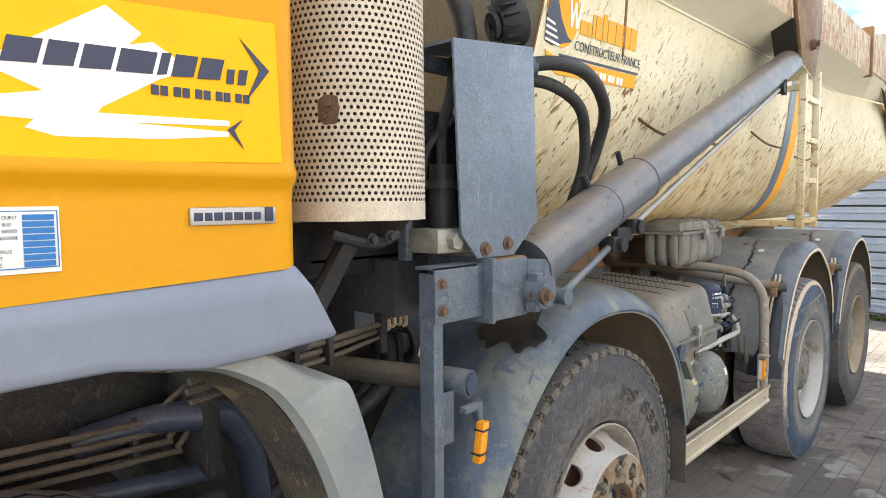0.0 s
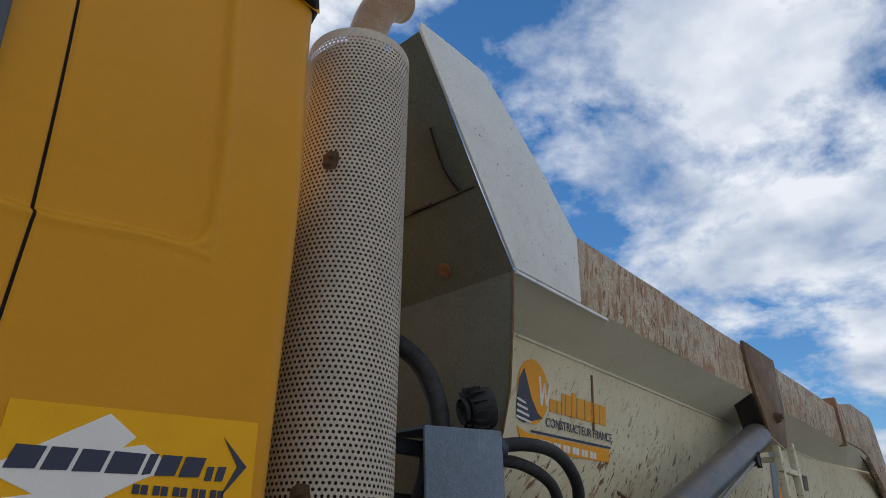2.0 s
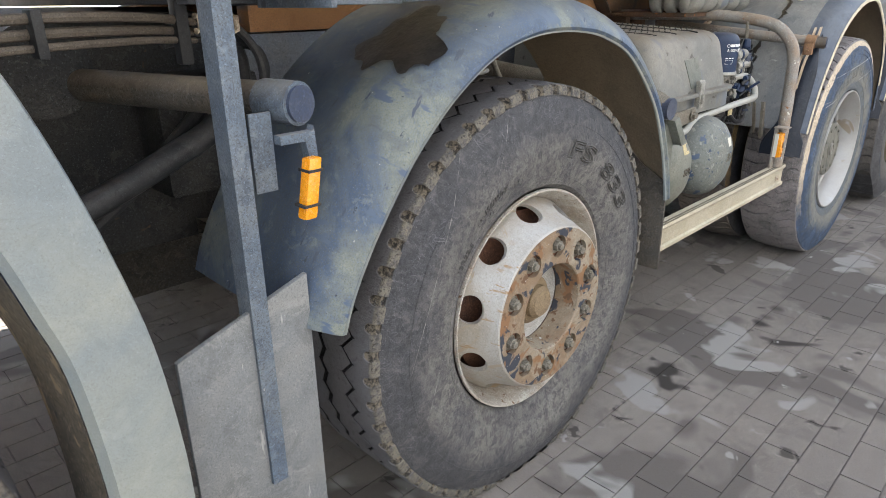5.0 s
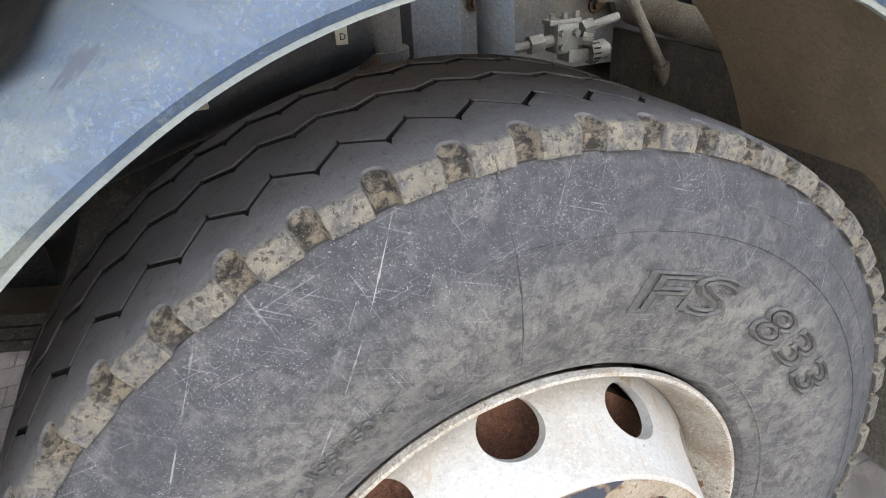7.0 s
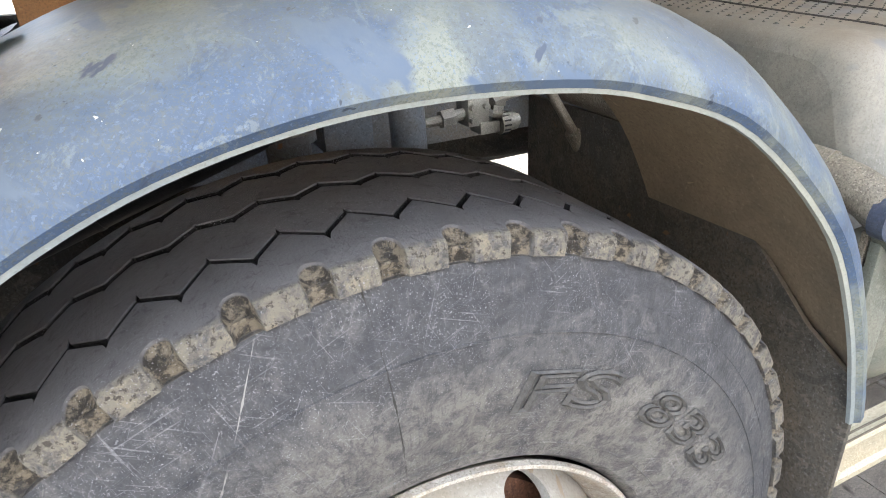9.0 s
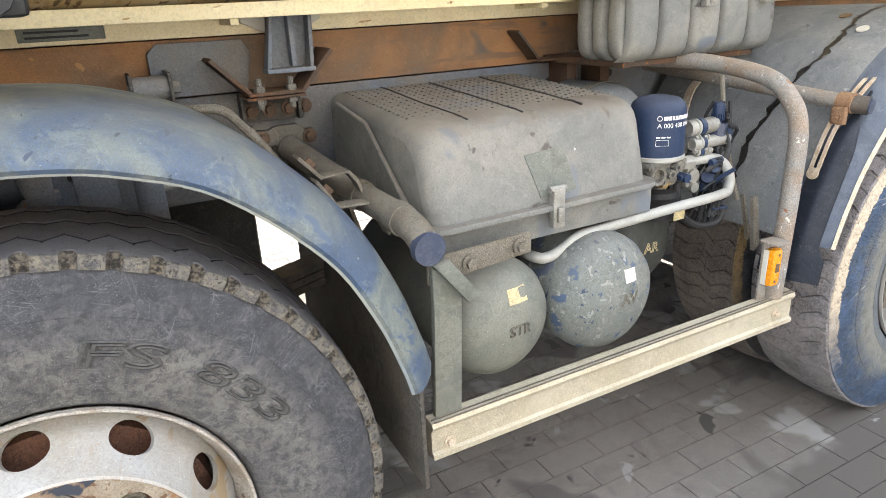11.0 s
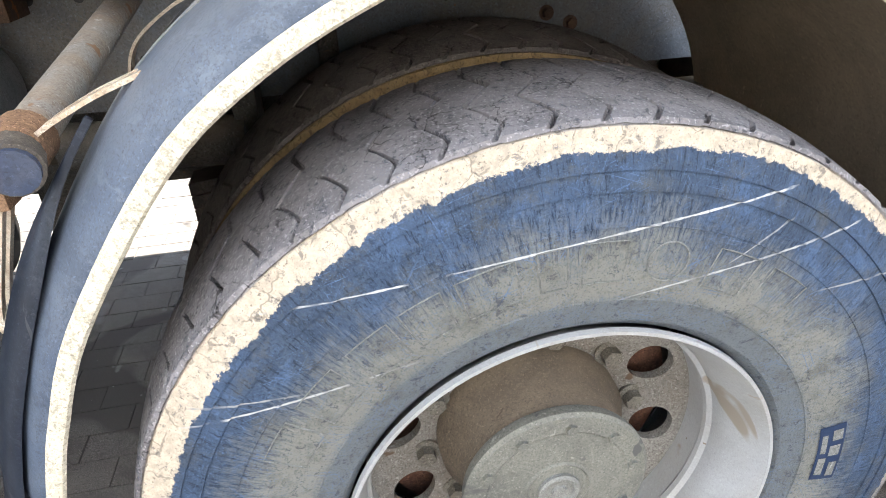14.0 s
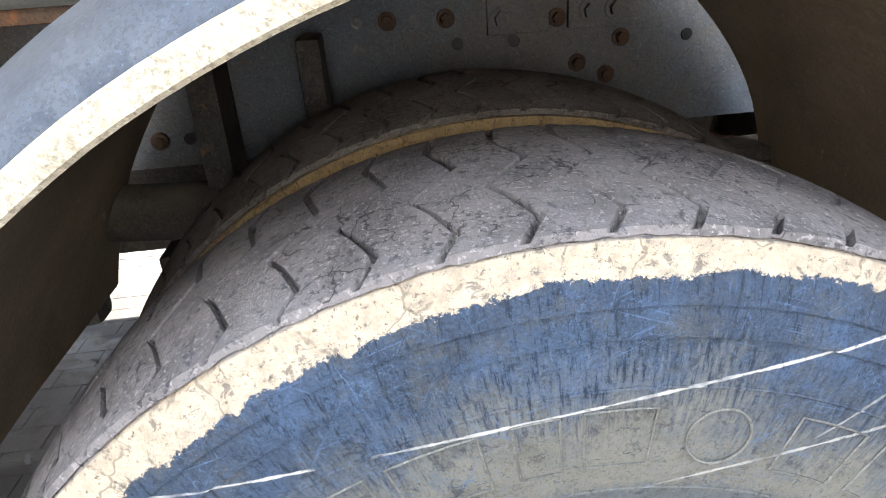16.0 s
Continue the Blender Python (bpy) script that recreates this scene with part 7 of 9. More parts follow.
g.tube([(0.425, 0.600, 1.008), (0.440, 0.590, 1.006)], 0.012, 10).tube([(0.436, 0.60, 0.984), (0.452, 0.60, 0.985)], 0.021, 20).tube([(0.452, 0.60, 0.985), (0.470, 0.60, 0.986)], 0.018, 20).tube([(0.468, 0.60, 0.986), (0.478, 0.60, 0.986)], 0.012, 12)
for x in (0.370, 0.396, 0.421):
    g.tube([(x, 0.618, 1.040), (x, 0.618, 1.054)], 0.0055, 8)
for x, z in ((0.380, 0.998), (0.408, 1.022), (0.380, 1.022)):
    g.tube([(x, 0.602, z), (x, 0.590, z)], 0.006, 8)
vb = part("valve_block", g, M["alloy"], truck, "grey cast valve block with pipe stubs")
g = Geo()
for k in range(14):
    a = 2 * math.pi * k / 14
    g.box(0.438, 0.452, 0.60 + 0.0205 * math.cos(a) - 0.0015, 0.60 + 0.0205 * math.cos(a) + 0.0015, 0.984 + 0.0205 * math.sin(a) - 0.0015, 0.984 + 0.0205 * math.sin(a) + 0.0015)
part("knurled_ring", g, M["blackplastic"], vb, "dark knurled ring", smooth=0)
part("fender_stay", Geo().tube([(0.30, 0.66, 1.175), (0.387, 0.62, 1.176), (0.45, 0.62, 1.166), (0.492, 0.62, 1.122), (0.545, 0.62, 1.055)], 0.012, 10, 4), M["hub"], truck, "dusty bent fender stay")
part("brake_rod", Geo().tube([(0.505, 0.62, 1.115), (0.630, 0.62, 0.925)], 0.010, 12).tube([(0.622, 0.62, 0.935), (0.655, 0.62, 0.885)], 0.017, 12), M["hub"], truck, "speckled grey rod")
cyl = part("air_spring_pot", Geo().tube([(-0.56, 0.547, 0.899), (0.0, 0.547, 1.074)], 0.045, 24).tube([(-0.265, 0.547, 0.991), (-0.258, 0.547, 0.9935)], 0.0465, 24).tube([(-0.012, 0.547, 1.070), (0.004, 0.547, 1.075)], 0.0465, 24), M["pot"], truck, "dark tagged cylinder")
for t, ch in ((0.50, "B"), (0.571, "C"), (0.932, "D")):
    c = Vector((-0.56, 0.547, 0.899)).lerp(Vector((0.0, 0.547, 1.074)), t)
    part("tag", Geo().box(c.x - 0.0085, c.x + 0.0085, c.y - 0.050, c.y - 0.044, c.z + 0.004, c.z + 0.028, 0.001), M["tag"], cyl, "pale tag")
    gw, _ = words(ch, 0.013, lambda u, w, h, c=c: Vector((c.x - 0.004 + u, c.y - 0.0505 - h, c.z + 0.011 + w)), depth=0.0004)
    part("lettering", gw, M["blackplastic"], cyl, smooth=0)
part("steering_gear", Geo().tube([(0.03, 0.55, 1.11), (0.03, 0.55, 0.98)], 0.035, 16).tube([(0.03, 0.55, 1.03), (0.03, 0.55, 1.045)], 0.045, 16).box(0.10, 0.19, 0.60, 0.70, 0.98, 1.14, 0.01), M["chassis_blue"], truck, "dark ribbed bellows and bracket")

# bumper, hook and bushing between subframe and body
def arm(p, q, w):
    """Outline of a flat bar from p to q."""
    d = Vector((q[0] - p[0], q[1] - p[1])).normalized() * w
    return [(p[0] - d.y, p[1] + d.x), (q[0] - d.y, q[1] + d.x), (q[0] + d.y, q[1] - d.x), (p[0] + d.y, p[1] - d.x)]


hk = part("body_guide", Geo().prism(arm((0.445, 1.282), (0.533, 1.192), 0.0055), "y", 0.660, 0.785, 0.0015).prism(arm((0.754, 1.288), (0.664, 1.186), 0.0055), "y", 0.660, 0.785, 0.0015)
          .box(0.526, 0.668, 0.655, 0.785, 1.186, 1.194, 0.002).box(0.520, 0.674, 0.660, 0.785, 1.176, 1.183, 0.002), M["bracket_rust"], truck, "rusty bracket of the body guide")
part("bolt_plate", Geo().box(0.516, 0.678, 0.768, 0.780, 1.108, 1.176, 0.003).box(0.516, 0.526, 0.735, 0.770, 1.108, 1.178, 0.003).box(0.668, 0.678, 0.735, 0.770, 1.108, 1.178, 0.003), M["chassis"], hk, "dark plate under the bracket")
part("guide_wedge", Geo().prism([(0.585, 1.245), (0.700, 1.250), (0.706, 1.262), (0.704, 1.33), (0.716, 1.43), (0.612, 1.43), (0.600, 1.33)], "y", 0.705, 0.722, 0.003).box(0.650, 0.663, 0.672, 0.708, 1.252, 1.42, 0.002).box(0.582, 0.708, 0.660, 0.722, 1.238, 1.249, 0.002).prism([(0.583, 1.249), (0.593, 1.249), (0.622, 1.43), (0.612, 1.43)], "y", 0.665, 0.706, 0.0015).prism([(0.695, 1.249), (0.705, 1.249), (0.714, 1.43), (0.704, 1.43)], "y", 0.665, 0.706, 0.0015), M["chassis_blue"], hk, "dark grey steel guide wedge")
b8 = [(0.655 + 0.115 * math.cos(a), 1.385 + 0.055 * math.sin(a)) for a in (math.pi / 8 + math.pi * k / 4 for k in range(8))]
part("guide_patch", Geo().prism(b8, "y", 0.752, 0.766, 0.002), M["tag"], hk, "pale eight-sided patch")
g = Geo()
for x in (0.557, 0.639):
    g.tube([(x, 0.675, 1.150), (x, 0.675, 1.228)], 0.0075, 10).tube([(x, 0.675, 1.194), (x, 0.675, 1.208)], 0.0135, 6).tube([(x, 0.675, 1.164), (x, 0.675, 1.176)], 0.0135, 6)
parts("guide_stud", g, M["alloy_dirty"], hk, "pale studs with nuts", per=3)
g = Geo()
for x, y_ in ((0.545, 0.768), (0.596, 0.768), (0.648, 0.768), (0.697, 0.776)):
    g.bolt((x, y_, 1.137), (0, -1, 0), 0.013, 0.014)
parts("guide_bolt", g, M["rust"], hk, "rusty bolts", per=2)
sp_ = part("fishplate", Geo().prism([(0.316, 1.301), (0.34, 1.324), (0.547, 1.324), (0.567, 1.291), (0.547, 1.193), (0.34, 1.193), (0.316, 1.21)], "y", 0.768, 0.787, 0.002), M["chassis_blue"], truck, "grey-brown plate on the subframe")
part("bush", Geo().tube([(0.265, 0.70, 1.225), (0.345, 0.70, 1.225)], 0.030, 18).tube([(0.255, 0.70, 1.225), (0.265, 0.70, 1.225)], 0.012, 8).tube([(0.345, 0.70, 1.225), (0.372, 0.70, 1.225)], 0.015, 6), M["chassis_blue"], sp_, "round rubber bush")
parts("bush_fork", Geo().box(0.258, 0.266, 0.66, 0.775, 1.19, 1.262, 0.002).box(0.345, 0.353, 0.66, 0.775, 1.19, 1.262, 0.002), M["chassis"], sp_, per=1)
part("subframe_bracket", Geo().prism(arm((1.385, 1.295), (1.465, 1.205), 0.004), "y", 0.72, 0.785, 0.001).box(1.46, 1.53, 0.70, 0.785, 1.200, 1.206, 0.001), M["bracket_rust"], truck, "thin rusty bracket beside the tool box")

# ram, its bracket and hoses
A0, A1 = Vector((-0.40, 0.045, 1.362)), Vector((2.285, 0.045, 2.370))
AD = (A1 - A0).normalized()
ram = part("hydraulic_ram", Geo().tube([A0 + AD * 0.05, A0 + AD * 0.78], 0.084, 32).tube([A0 + AD * 0.78, A0 + AD * 0.782], 0.086, 32), M["ram"], truck, "grey dusty hydraulic ram")
part("upper_tube", Geo().tube([A0 + AD * 0.78, A0 + AD * 2.80], 0.074, 32), M["ram"], ram, "upper ram tube")
parts("groove", Geo().tube([A0 + AD * 0.50, A0 + AD * 0.504], 0.0848, 32).tube([A0 + AD * 0.783, A0 + AD * 0.788], 0.0855, 32), M["grease"], ram)
parts("hose_stub", Geo().tube([A0 + AD * 0.48 + Vector((-0.02, 0.02, 0.07)), A0 + AD * 0.48 + Vector((-0.06, 0.02, 0.12))], 0.012, 8).tube([A0 + AD * 0.72 + Vector((-0.02, 0.02, 0.07)), A0 + AD * 0.72 + Vector((-0.05, 0.02, 0.12))], 0.010, 8), M["blackplastic"], ram, "black hose stubs")
rod = part("guide_rod", Geo().tube([(-0.321, -0.050, 1.300), (0.10, 0.018, 1.419)], 0.012, 12), M["steel"], truck, "scuffed grey guide rod")
part("upper_rod", Geo().tube([(0.25, 0.026, 1.470), (0.34, 0.026, 1.507), (1.89, -0.004, 2.155)], 0.011, 12), M["greypipe"], rod, "thin upper rod")
g = Geo().box(0.06, 0.135, -0.012, 0.045, 1.392, 1.447, 0.012).tube([(0.10, -0.030, 1.419), (0.10, 0.055, 1.421)], 0.024, 12).box(0.215, 0.29, -0.004, 0.050, 1.448, 1.500, 0.012).tube([(0.25, -0.018, 1.473), (0.25, 0.065, 1.473)], 0.024, 12).box(0.12, 0.23, 0.006, 0.036, 1.425, 1.475, 0.008).tube([(1.87, -0.03, 2.148), (1.87, 0.02, 2.148)], 0.028, 12).tube([(1.885, -0.02, 2.113), (1.885, -0.02, 2.193)], 0.014, 8)
parts("rod_joint", g, M["blackplastic"], rod, "black greasy joints", per=1)
part("rod_eye", Geo().tube([(-0.321, -0.075, 1.298), (-0.321, -0.025, 1.298)], 0.024, 16), M["steel"], rod)

mount = part("ram_mount", Geo().box(-0.60, -0.455, -0.032, 0.20, 1.262, 1.418, 0.006).prism([(-0.46, 1.265), (-0.33, 1.268), (-0.31, 1.30), (-0.335, 1.37), (-0.37, 1.405), (-0.46, 1.412)], "y", -0.034, -0.010, 0.004).box(-0.765, -0.60, 0.0, 0.036, 1.275, 1.412, 0.004), M["steel"], truck, "blue-grey ram mounting beam")
part("mount_beam", Geo().box(-0.74, -0.40, 0.19, 2 * CY - 0.19, 1.265, 1.415, 0.005), M["pot"], mount, "dark oily cross beam")
part("weld_flange", Geo().box(-0.612, -0.600, -0.036, 0.19, 1.258, 1.425, 0.002), M["steel"], mount)
part("bolt_plate", Geo().box(-0.800, -0.645, -0.016, -0.008, 1.280, 1.414, 0.002).box(-0.800, -0.645, -0.016, 0.05, 1.406, 1.414, 0.002), M["steel"], mount, "bolted end plate")
parts("mount_bolt", Geo().bolt((-0.778, -0.016, 1.375), (0, -1, 0), 0.009, 0.010).bolt((-0.778, -0.016, 1.311), (0, -1, 0), 0.009, 0.012), M["rust"], mount, "rusty bolts", per=2)
g = Geo().tube([(-0.435, -0.075, 1.322), (-0.435, -0.03, 1.322)], 0.044, 24).tube([(-0.435, -0.085, 1.322), (-0.435, -0.07, 1.322)], 0.034, 24)
for k in range(3):
    a = 2.0 + 2.1 * k
    g.box(-0.435 + 0.046 * math.cos(a) - 0.012, -0.435 + 0.046 * math.cos(a) + 0.012, -0.07, -0.035, 1.322 + 0.046 * math.sin(a) - 0.012, 1.322 + 0.046 * math.sin(a) + 0.012, 0.004)
part("pivot_boss", g, M["steel"], mount, "round pivot boss")
part("pivot_bolt", Geo().bolt((-0.455, -0.085, 1.318), (0, -1, 0), 0.014, 0.02).tube([(-0.48, -0.06, 1.318), (-0.38, -0.06, 1.33)], 0.008, 8), M["rust"], mount, "rusty bolt")
part("mount_top_rust", Geo().box(-0.597, -0.46, -0.028, 0.05, 1.417, 1.421, 0.001), M["brownplate"], mount, "worn rusty top")
post = part("side_post", Geo().prism([(-0.798, -0.008), (-0.767, -0.008), (-0.767, -0.002), (-0.791, -0.002), (-0.791, 0.038), (-0.798, 0.038)], "z", 0.42, 1.398), M["steel"], truck, "blue-grey angle post")

cover = part("valve_cover_plate", Geo().prism([(-0.725, 1.948), (-0.402, 1.980), (-0.383, 1.512), (-0.492, 1.424), (-0.640, 1.424), (-0.700, 1.486)], "y", -0.012, -0.004, 0.002), M["plate"], truck, "grey-blue sheet cover plate")
parts("cover_bolt", Geo().bolt((-0.613, -0.012, 1.446), (0, -1, 0), 0.012, 0.012).bolt((-0.520, -0.012, 1.456), (0, -1, 0), 0.012, 0.012), M["rust"], cover, "rusty bolts", per=2)
part("cover_flange", Geo().prism([(-0.725, 1.948), (-0.402, 1.980), (-0.402, 1.972), (-0.725, 1.940)], "y", -0.004, 0.16).prism([(-0.41, 1.97), (-0.402, 1.97), (-0.383, 1.52), (-0.391, 1.52)], "y", -0.004, 0.16), M["plate"], cover)
valve = part("hydraulic_valve", Geo().box(-0.72, -0.45, 0.14, 0.30, 1.48, 1.60, 0.01).box(-0.70, -0.50, 0.12, 0.30, 1.60, 1.80, 0.012).tube([(-0.66, 0.09, 1.50), (-0.66, 0.09, 1.66)], 0.035, 14).tube([(-0.66, 0.09, 1.60), (-0.66, 0.09, 1.62)], 0.045, 14).tube([(-0.85, 0.16, 1.72), (-0.62, 0.12, 1.73)], 0.024, 12), M["blackplastic"], truck, "black hydraulic valve gear behind the plate")
part("valve_frame", Geo().box(-0.76, -0.735, 0.12, 0.15, 1.42, 1.93, 0.004).box(-0.76, -0.42, 0.12, 0.15, 1.90, 1.94, 0.004), M["steel"], valve, "grey frame")
part("valve_body", Geo().box(-0.75, -0.62, 0.02, 0.16, 1.44, 1.50, 0.008).tube([(-0.70, 0.0, 1.47), (-0.70, 0.05, 1.47)], 0.022, 6), M["alloy"], valve, "pale metal block")
part("valve_hose", Geo().tube([(-0.66, 0.09, 1.64), (-0.665, 0.08, 1.75), (-0.64, 0.07, 1.85), (-0.60, 0.10, 1.93)], 0.016, 10, 5).tube([(-0.72, 0.10, 1.60), (-0.70, 0.10, 1.70), (-0.64, 0.06, 1.78)], 0.010, 8, 4), M["hose"], valve)
lampo = part("work_lamp", Geo().lathe([(0.0, 0.0), (0.045, 0.0), (0.06, 0.03), (0.062, 0.07), (0.056, 0.075), (0.05, 0.065), (0.0, 0.065)], 28), M["blackplastic"], truck, "black round work lamp with cooling fins")
lampo.matrix_basis = Matrix.Translation((-0.47, 0.06, 2.035)) @ Matrix.Rotation(radians(-118), 4, "Z") @ Matrix.Rotation(radians(14), 4, "X")
fins = Geo()
for k in range(9):
    a = 2 * math.pi * k / 9
    fins.lathe([(0.038 - 0.0035 * k, -0.005), (0.038 - 0.0035 * k, -0.018), (0.036 - 0.0035 * k, -0.018), (0.036 - 0.0035 * k, -0.005)], 24)
for k in range(14):
    a = 2 * math.pi * k / 14
    fins.box(-0.002, 0.002, 0.0, 0.045, 0.050, 0.068, 0.0, m=Matrix.Rotation(a, 4, "Y"))
parts("lamp_fin", fins, M["blackplastic"], lampo, per=1)
part("lamp_bracket", Geo().box(-0.03, 0.03, 0.01, 0.03, -0.085, -0.055, 0.003), M["rust"], lampo, "rusty bracket")
hoses = part("hydraulic_hose", Geo().tube([(-0.40, 0.09, 1.935), (-0.25, 0.02, 1.965), (-0.05, 0.02, 1.955), (0.12, 0.06, 1.87), (0.175, 0.12, 1.75), (0.15, 0.16, 1.62), (0.11, 0.18, 1.50)], 0.021, 14, 8), M["hose"], truck, "thick black hydraulic hose")
part("hydraulic_hose", Geo().tube([(-0.40, 0.11, 1.915), (-0.22, 0.06, 1.915), (-0.03, 0.07, 1.87), (0.06, 0.10, 1.78), (0.10, 0.13, 1.68), (0.09, 0.16, 1.58), (0.07, 0.18, 1.50)], 0.019, 14, 8), M["hose"], truck, "thick black hydraulic hose")
part("hose_ferrule", Geo().tube([(-0.42, 0.09, 1.935), (-0.31, 0.05, 1.95)], 0.026, 14).tube([(-0.335, 0.06, 1.945), (-0.315, 0.055, 1.95)], 0.032, 14), M["cap_blue"], hoses, "dark steel ferrule")
part("riser_hose", Geo().tube([(-0.80, 0.42, 2.22), (-0.66, 0.30, 2.28), (-0.56, 0.20, 2.21), (-0.52, 0.14, 2.08), (-0.515, 0.12, 1.93)], 0.030, 16, 8), M["hose"], truck, "thick black riser hose")

# under the cab
tubes = Geo()
for k in range(4):
    za, xb, zb, xc, zc = 1.097 - 0.0255 * k, -1.287 + 0.019 * k, 1.087 - 0.028 * k, -1.186 + 0.014 * k, 1.159 - 0.018 * k
    tubes.tube([(-1.62, 0.40, za), (xb - 0.02, 0.40, zb - 0.001), (xb + 0.004, 0.40, zb + 0.008), (xc, 0.40, zc), (xc + 0.008, 0.40, zc + 0.012)], 0.0075, 8, 3)
parts("brake_pipe", tubes, M["dark_pipe"], truck, "bundle of four bent brown pipes", per=1)
part("pipe_clamp", Geo().box(-1.322, -1.306, 0.405, 0.44, 0.985, 1.10, 0.003), M["oily"], truck)
parts("axle_plate", Geo().box(-1.75, -1.20, 0.50, 0.52, 0.98, 1.25, 0.004).box(-1.62, -1.57, 0.42, 0.50, 0.85, 1.10, 0.006), M["oily"], truck, "dark plate with holes under the cab", per=1)
# black discs give the plate's holes their shade
gg = Geo()
for x, z in ((-1.40, 1.14), (-1.345, 1.155), (-1.27, 1.17), (-1.29, 1.13), (-1.19, 1.18)):
    gg.tube([(x, 0.498, z), (x, 0.505, z)], 0.010, 10)
parts("plate_hole", gg, M["grease"], truck, "black discs for the shade in the holes", per=1)
part("steering_arm", Geo().tube([(-1.55, 0.36, 0.985), (-1.36, 0.36, 0.966), (-1.145, 0.36, 0.943)], 0.022, 16, 4).tube([(-1.42, 0.47, 1.050), (-1.28, 0.42, 1.080), (-1.195, 0.36, 1.085), (-1.126, 0.36, 1.061), (-1.07, 0.36, 0.976), (-1.051, 0.36, 0.856), (-1.04, 0.36, 0.72)], 0.034, 16, 5), M["cap_blue"], truck, "dark blue-grey steering tubes")
part("front_gear", Geo().box(-1.75, -1.35, 0.40, 0.75, 0.80, 0.98, 0.02).tube([(-1.35, 0.36, 0.87), (-1.28, 0.36, 0.87)], 0.05, 14).tube([(-1.22, 0.34, 0.86), (-1.16, 0.34, 0.86)], 0.05, 14), M["oily"], truck, "dark axle gear")
loom = Geo()
for dy, dz, r in ((0, 0, 0.008), (0.012, -0.022, 0.008), (0.0, -0.040, 0.006)):
    loom.tube([(-1.32, 0.13 + dy, 1.232 + dz), (-1.131, 0.15 + dy, 1.242 + dz), (-0.967, 0.16 + dy, 1.250 + dz), (-0.80, 0.22 + dy, 1.246 + dz * 0.9), (-0.70, 0.27 + dy, 1.236 + dz * 0.8)], r, 8, 5)
parts("air_line", loom, M["dark_pipe"], truck, "dusty grey air lines", per=1)
loom = Geo()
for k in range(4):
    o, dz = 0.018 * k, -0.012 * k
    loom.tube([(-0.74, 0.27 + o, 1.232 + dz), (-0.66, 0.29 + o, 1.240 + dz), (-0.605 + 0.01 * k, 0.30 + o, 1.226 + dz), (-0.560 + 0.012 * k, 0.30 + o, 1.170), (-0.555 + 0.012 * k, 0.31 + o, 1.105), (-0.59, 0.40 + o, 1.06)], 0.0085, 8, 5)
parts("loop_hose", loom, M["hose"], truck, "black looped air hoses", per=1)
g = Geo()
for x, y, z in ((-0.700, 0.262, 1.232), (-0.672, 0.270, 1.236), (-0.644, 0.276, 1.236), (-0.618, 0.282, 1.228)):
    g.tube([(x, y, z - 0.012), (x + 0.012, y + 0.004, z - 0.010), (x + 0.012, y + 0.004, z + 0.014), (x, y, z + 0.014)], 0.006, 6)
parts("hose_tag", g, M["strap"], truck, "pale tape bands on the hoses", per=1)
parts("line_tie", Geo().box(-0.745, -0.722, 0.235, 0.262, 1.165, 1.275, 0.004).box(-0.990, -0.975, 0.135, 0.175, 1.195, 1.262, 0.003).box(-1.085, -1.072, 0.130, 0.165, 1.195, 1.258, 0.003).tube([(-0.56, 0.42, 1.285), (-0.42, 0.52, 1.285)], 0.024, 12), M["blackplastic"], truck, "black ties", per=1)
part("gearbox", Geo().box(-1.2, -0.5, 0.62, 1.8, 0.70, 1.26, 0.05).tube([(-0.9, 0.50, 1.15), (-0.9, 0.66, 1.15)], 0.09, 20).box(-0.70, -0.45, 0.50, 0.66, 0.85, 1.12, 0.02), M["oily"], truck, "dark gearbox and housings")
parts("dark_hose", Geo().tube([(-0.95, 0.35, 0.90), (-0.75, 0.35, 0.98), (-0.62, 0.36, 1.05), (-0.55, 0.42, 1.20)], 0.026, 12, 5).tube([(-1.0, 0.40, 0.80), (-0.80, 0.42, 0.92), (-0.58, 0.46, 1.10), (-0.52, 0.48, 1.24)], 0.016, 10, 5).tube([(-0.62, 0.40, 1.24), (-0.57, 0.36, 1.18), (-0.56, 0.36, 1.08)], 0.012, 8, 4), M["hose"], truck, "black hoses", per=1)
part("muffler_bracket", Geo().prism([(-1.12, 1.26), (-1.08, 1.25), (-0.90, 1.51), (-0.94, 1.52)], "y", 0.10, 0.12).prism([(-1.02, 1.33), (-0.99, 1.32), (-0.86, 1.51), (-0.90, 1.51)], "y", 0.17, 0.19).tube([(-1.06, 0.02, 1.50), (-0.99, -0.02, 1.48), (-0.93, -0.03, 1.50)], 0.012, 8, 4).bolt((-1.01, -0.04, 1.49), (0, -1, 0), 0.009, 0.012).bolt((-0.965, -0.045, 1.495), (0, -1, 0), 0.009, 0.012), M["blackplastic"], truck, "dark muffler stays")
part("black_shield", Geo().box(-1.20, -0.62, 0.26, 0.28, 1.38, 1.52, 0.004).box(-0.95, -0.40, 0.26, 0.70, 1.415, 1.43, 0.004), M["blackplastic"], truck, "black shield below the muffler")
part("rear_engine_wall", Geo().box(-1.20, -1.17, 0.30, 2 * CY - 0.30, 0.95, 1.46, 0.01), M["oily"], truck)

ft = part("fender_tube", Geo().tube([(-0.92, 0.78, 1.12), (-0.68, 0.02, 1.115)], 0.032, 16), M["chassis"], truck, "dark fender support tube")
part("tube_sleeve", Geo().tube([(-0.690, 0.06, 1.115), (-0.672, -0.012, 1.114)], 0.036, 18), M["steel"], ft, "blue-grey sleeve")
part("tube_end", Geo().tube([(-0.672, -0.010, 1.114), (-0.670, -0.018, 1.114)], 0.030, 18), M["cap_blue"], ft, "navy end cap")
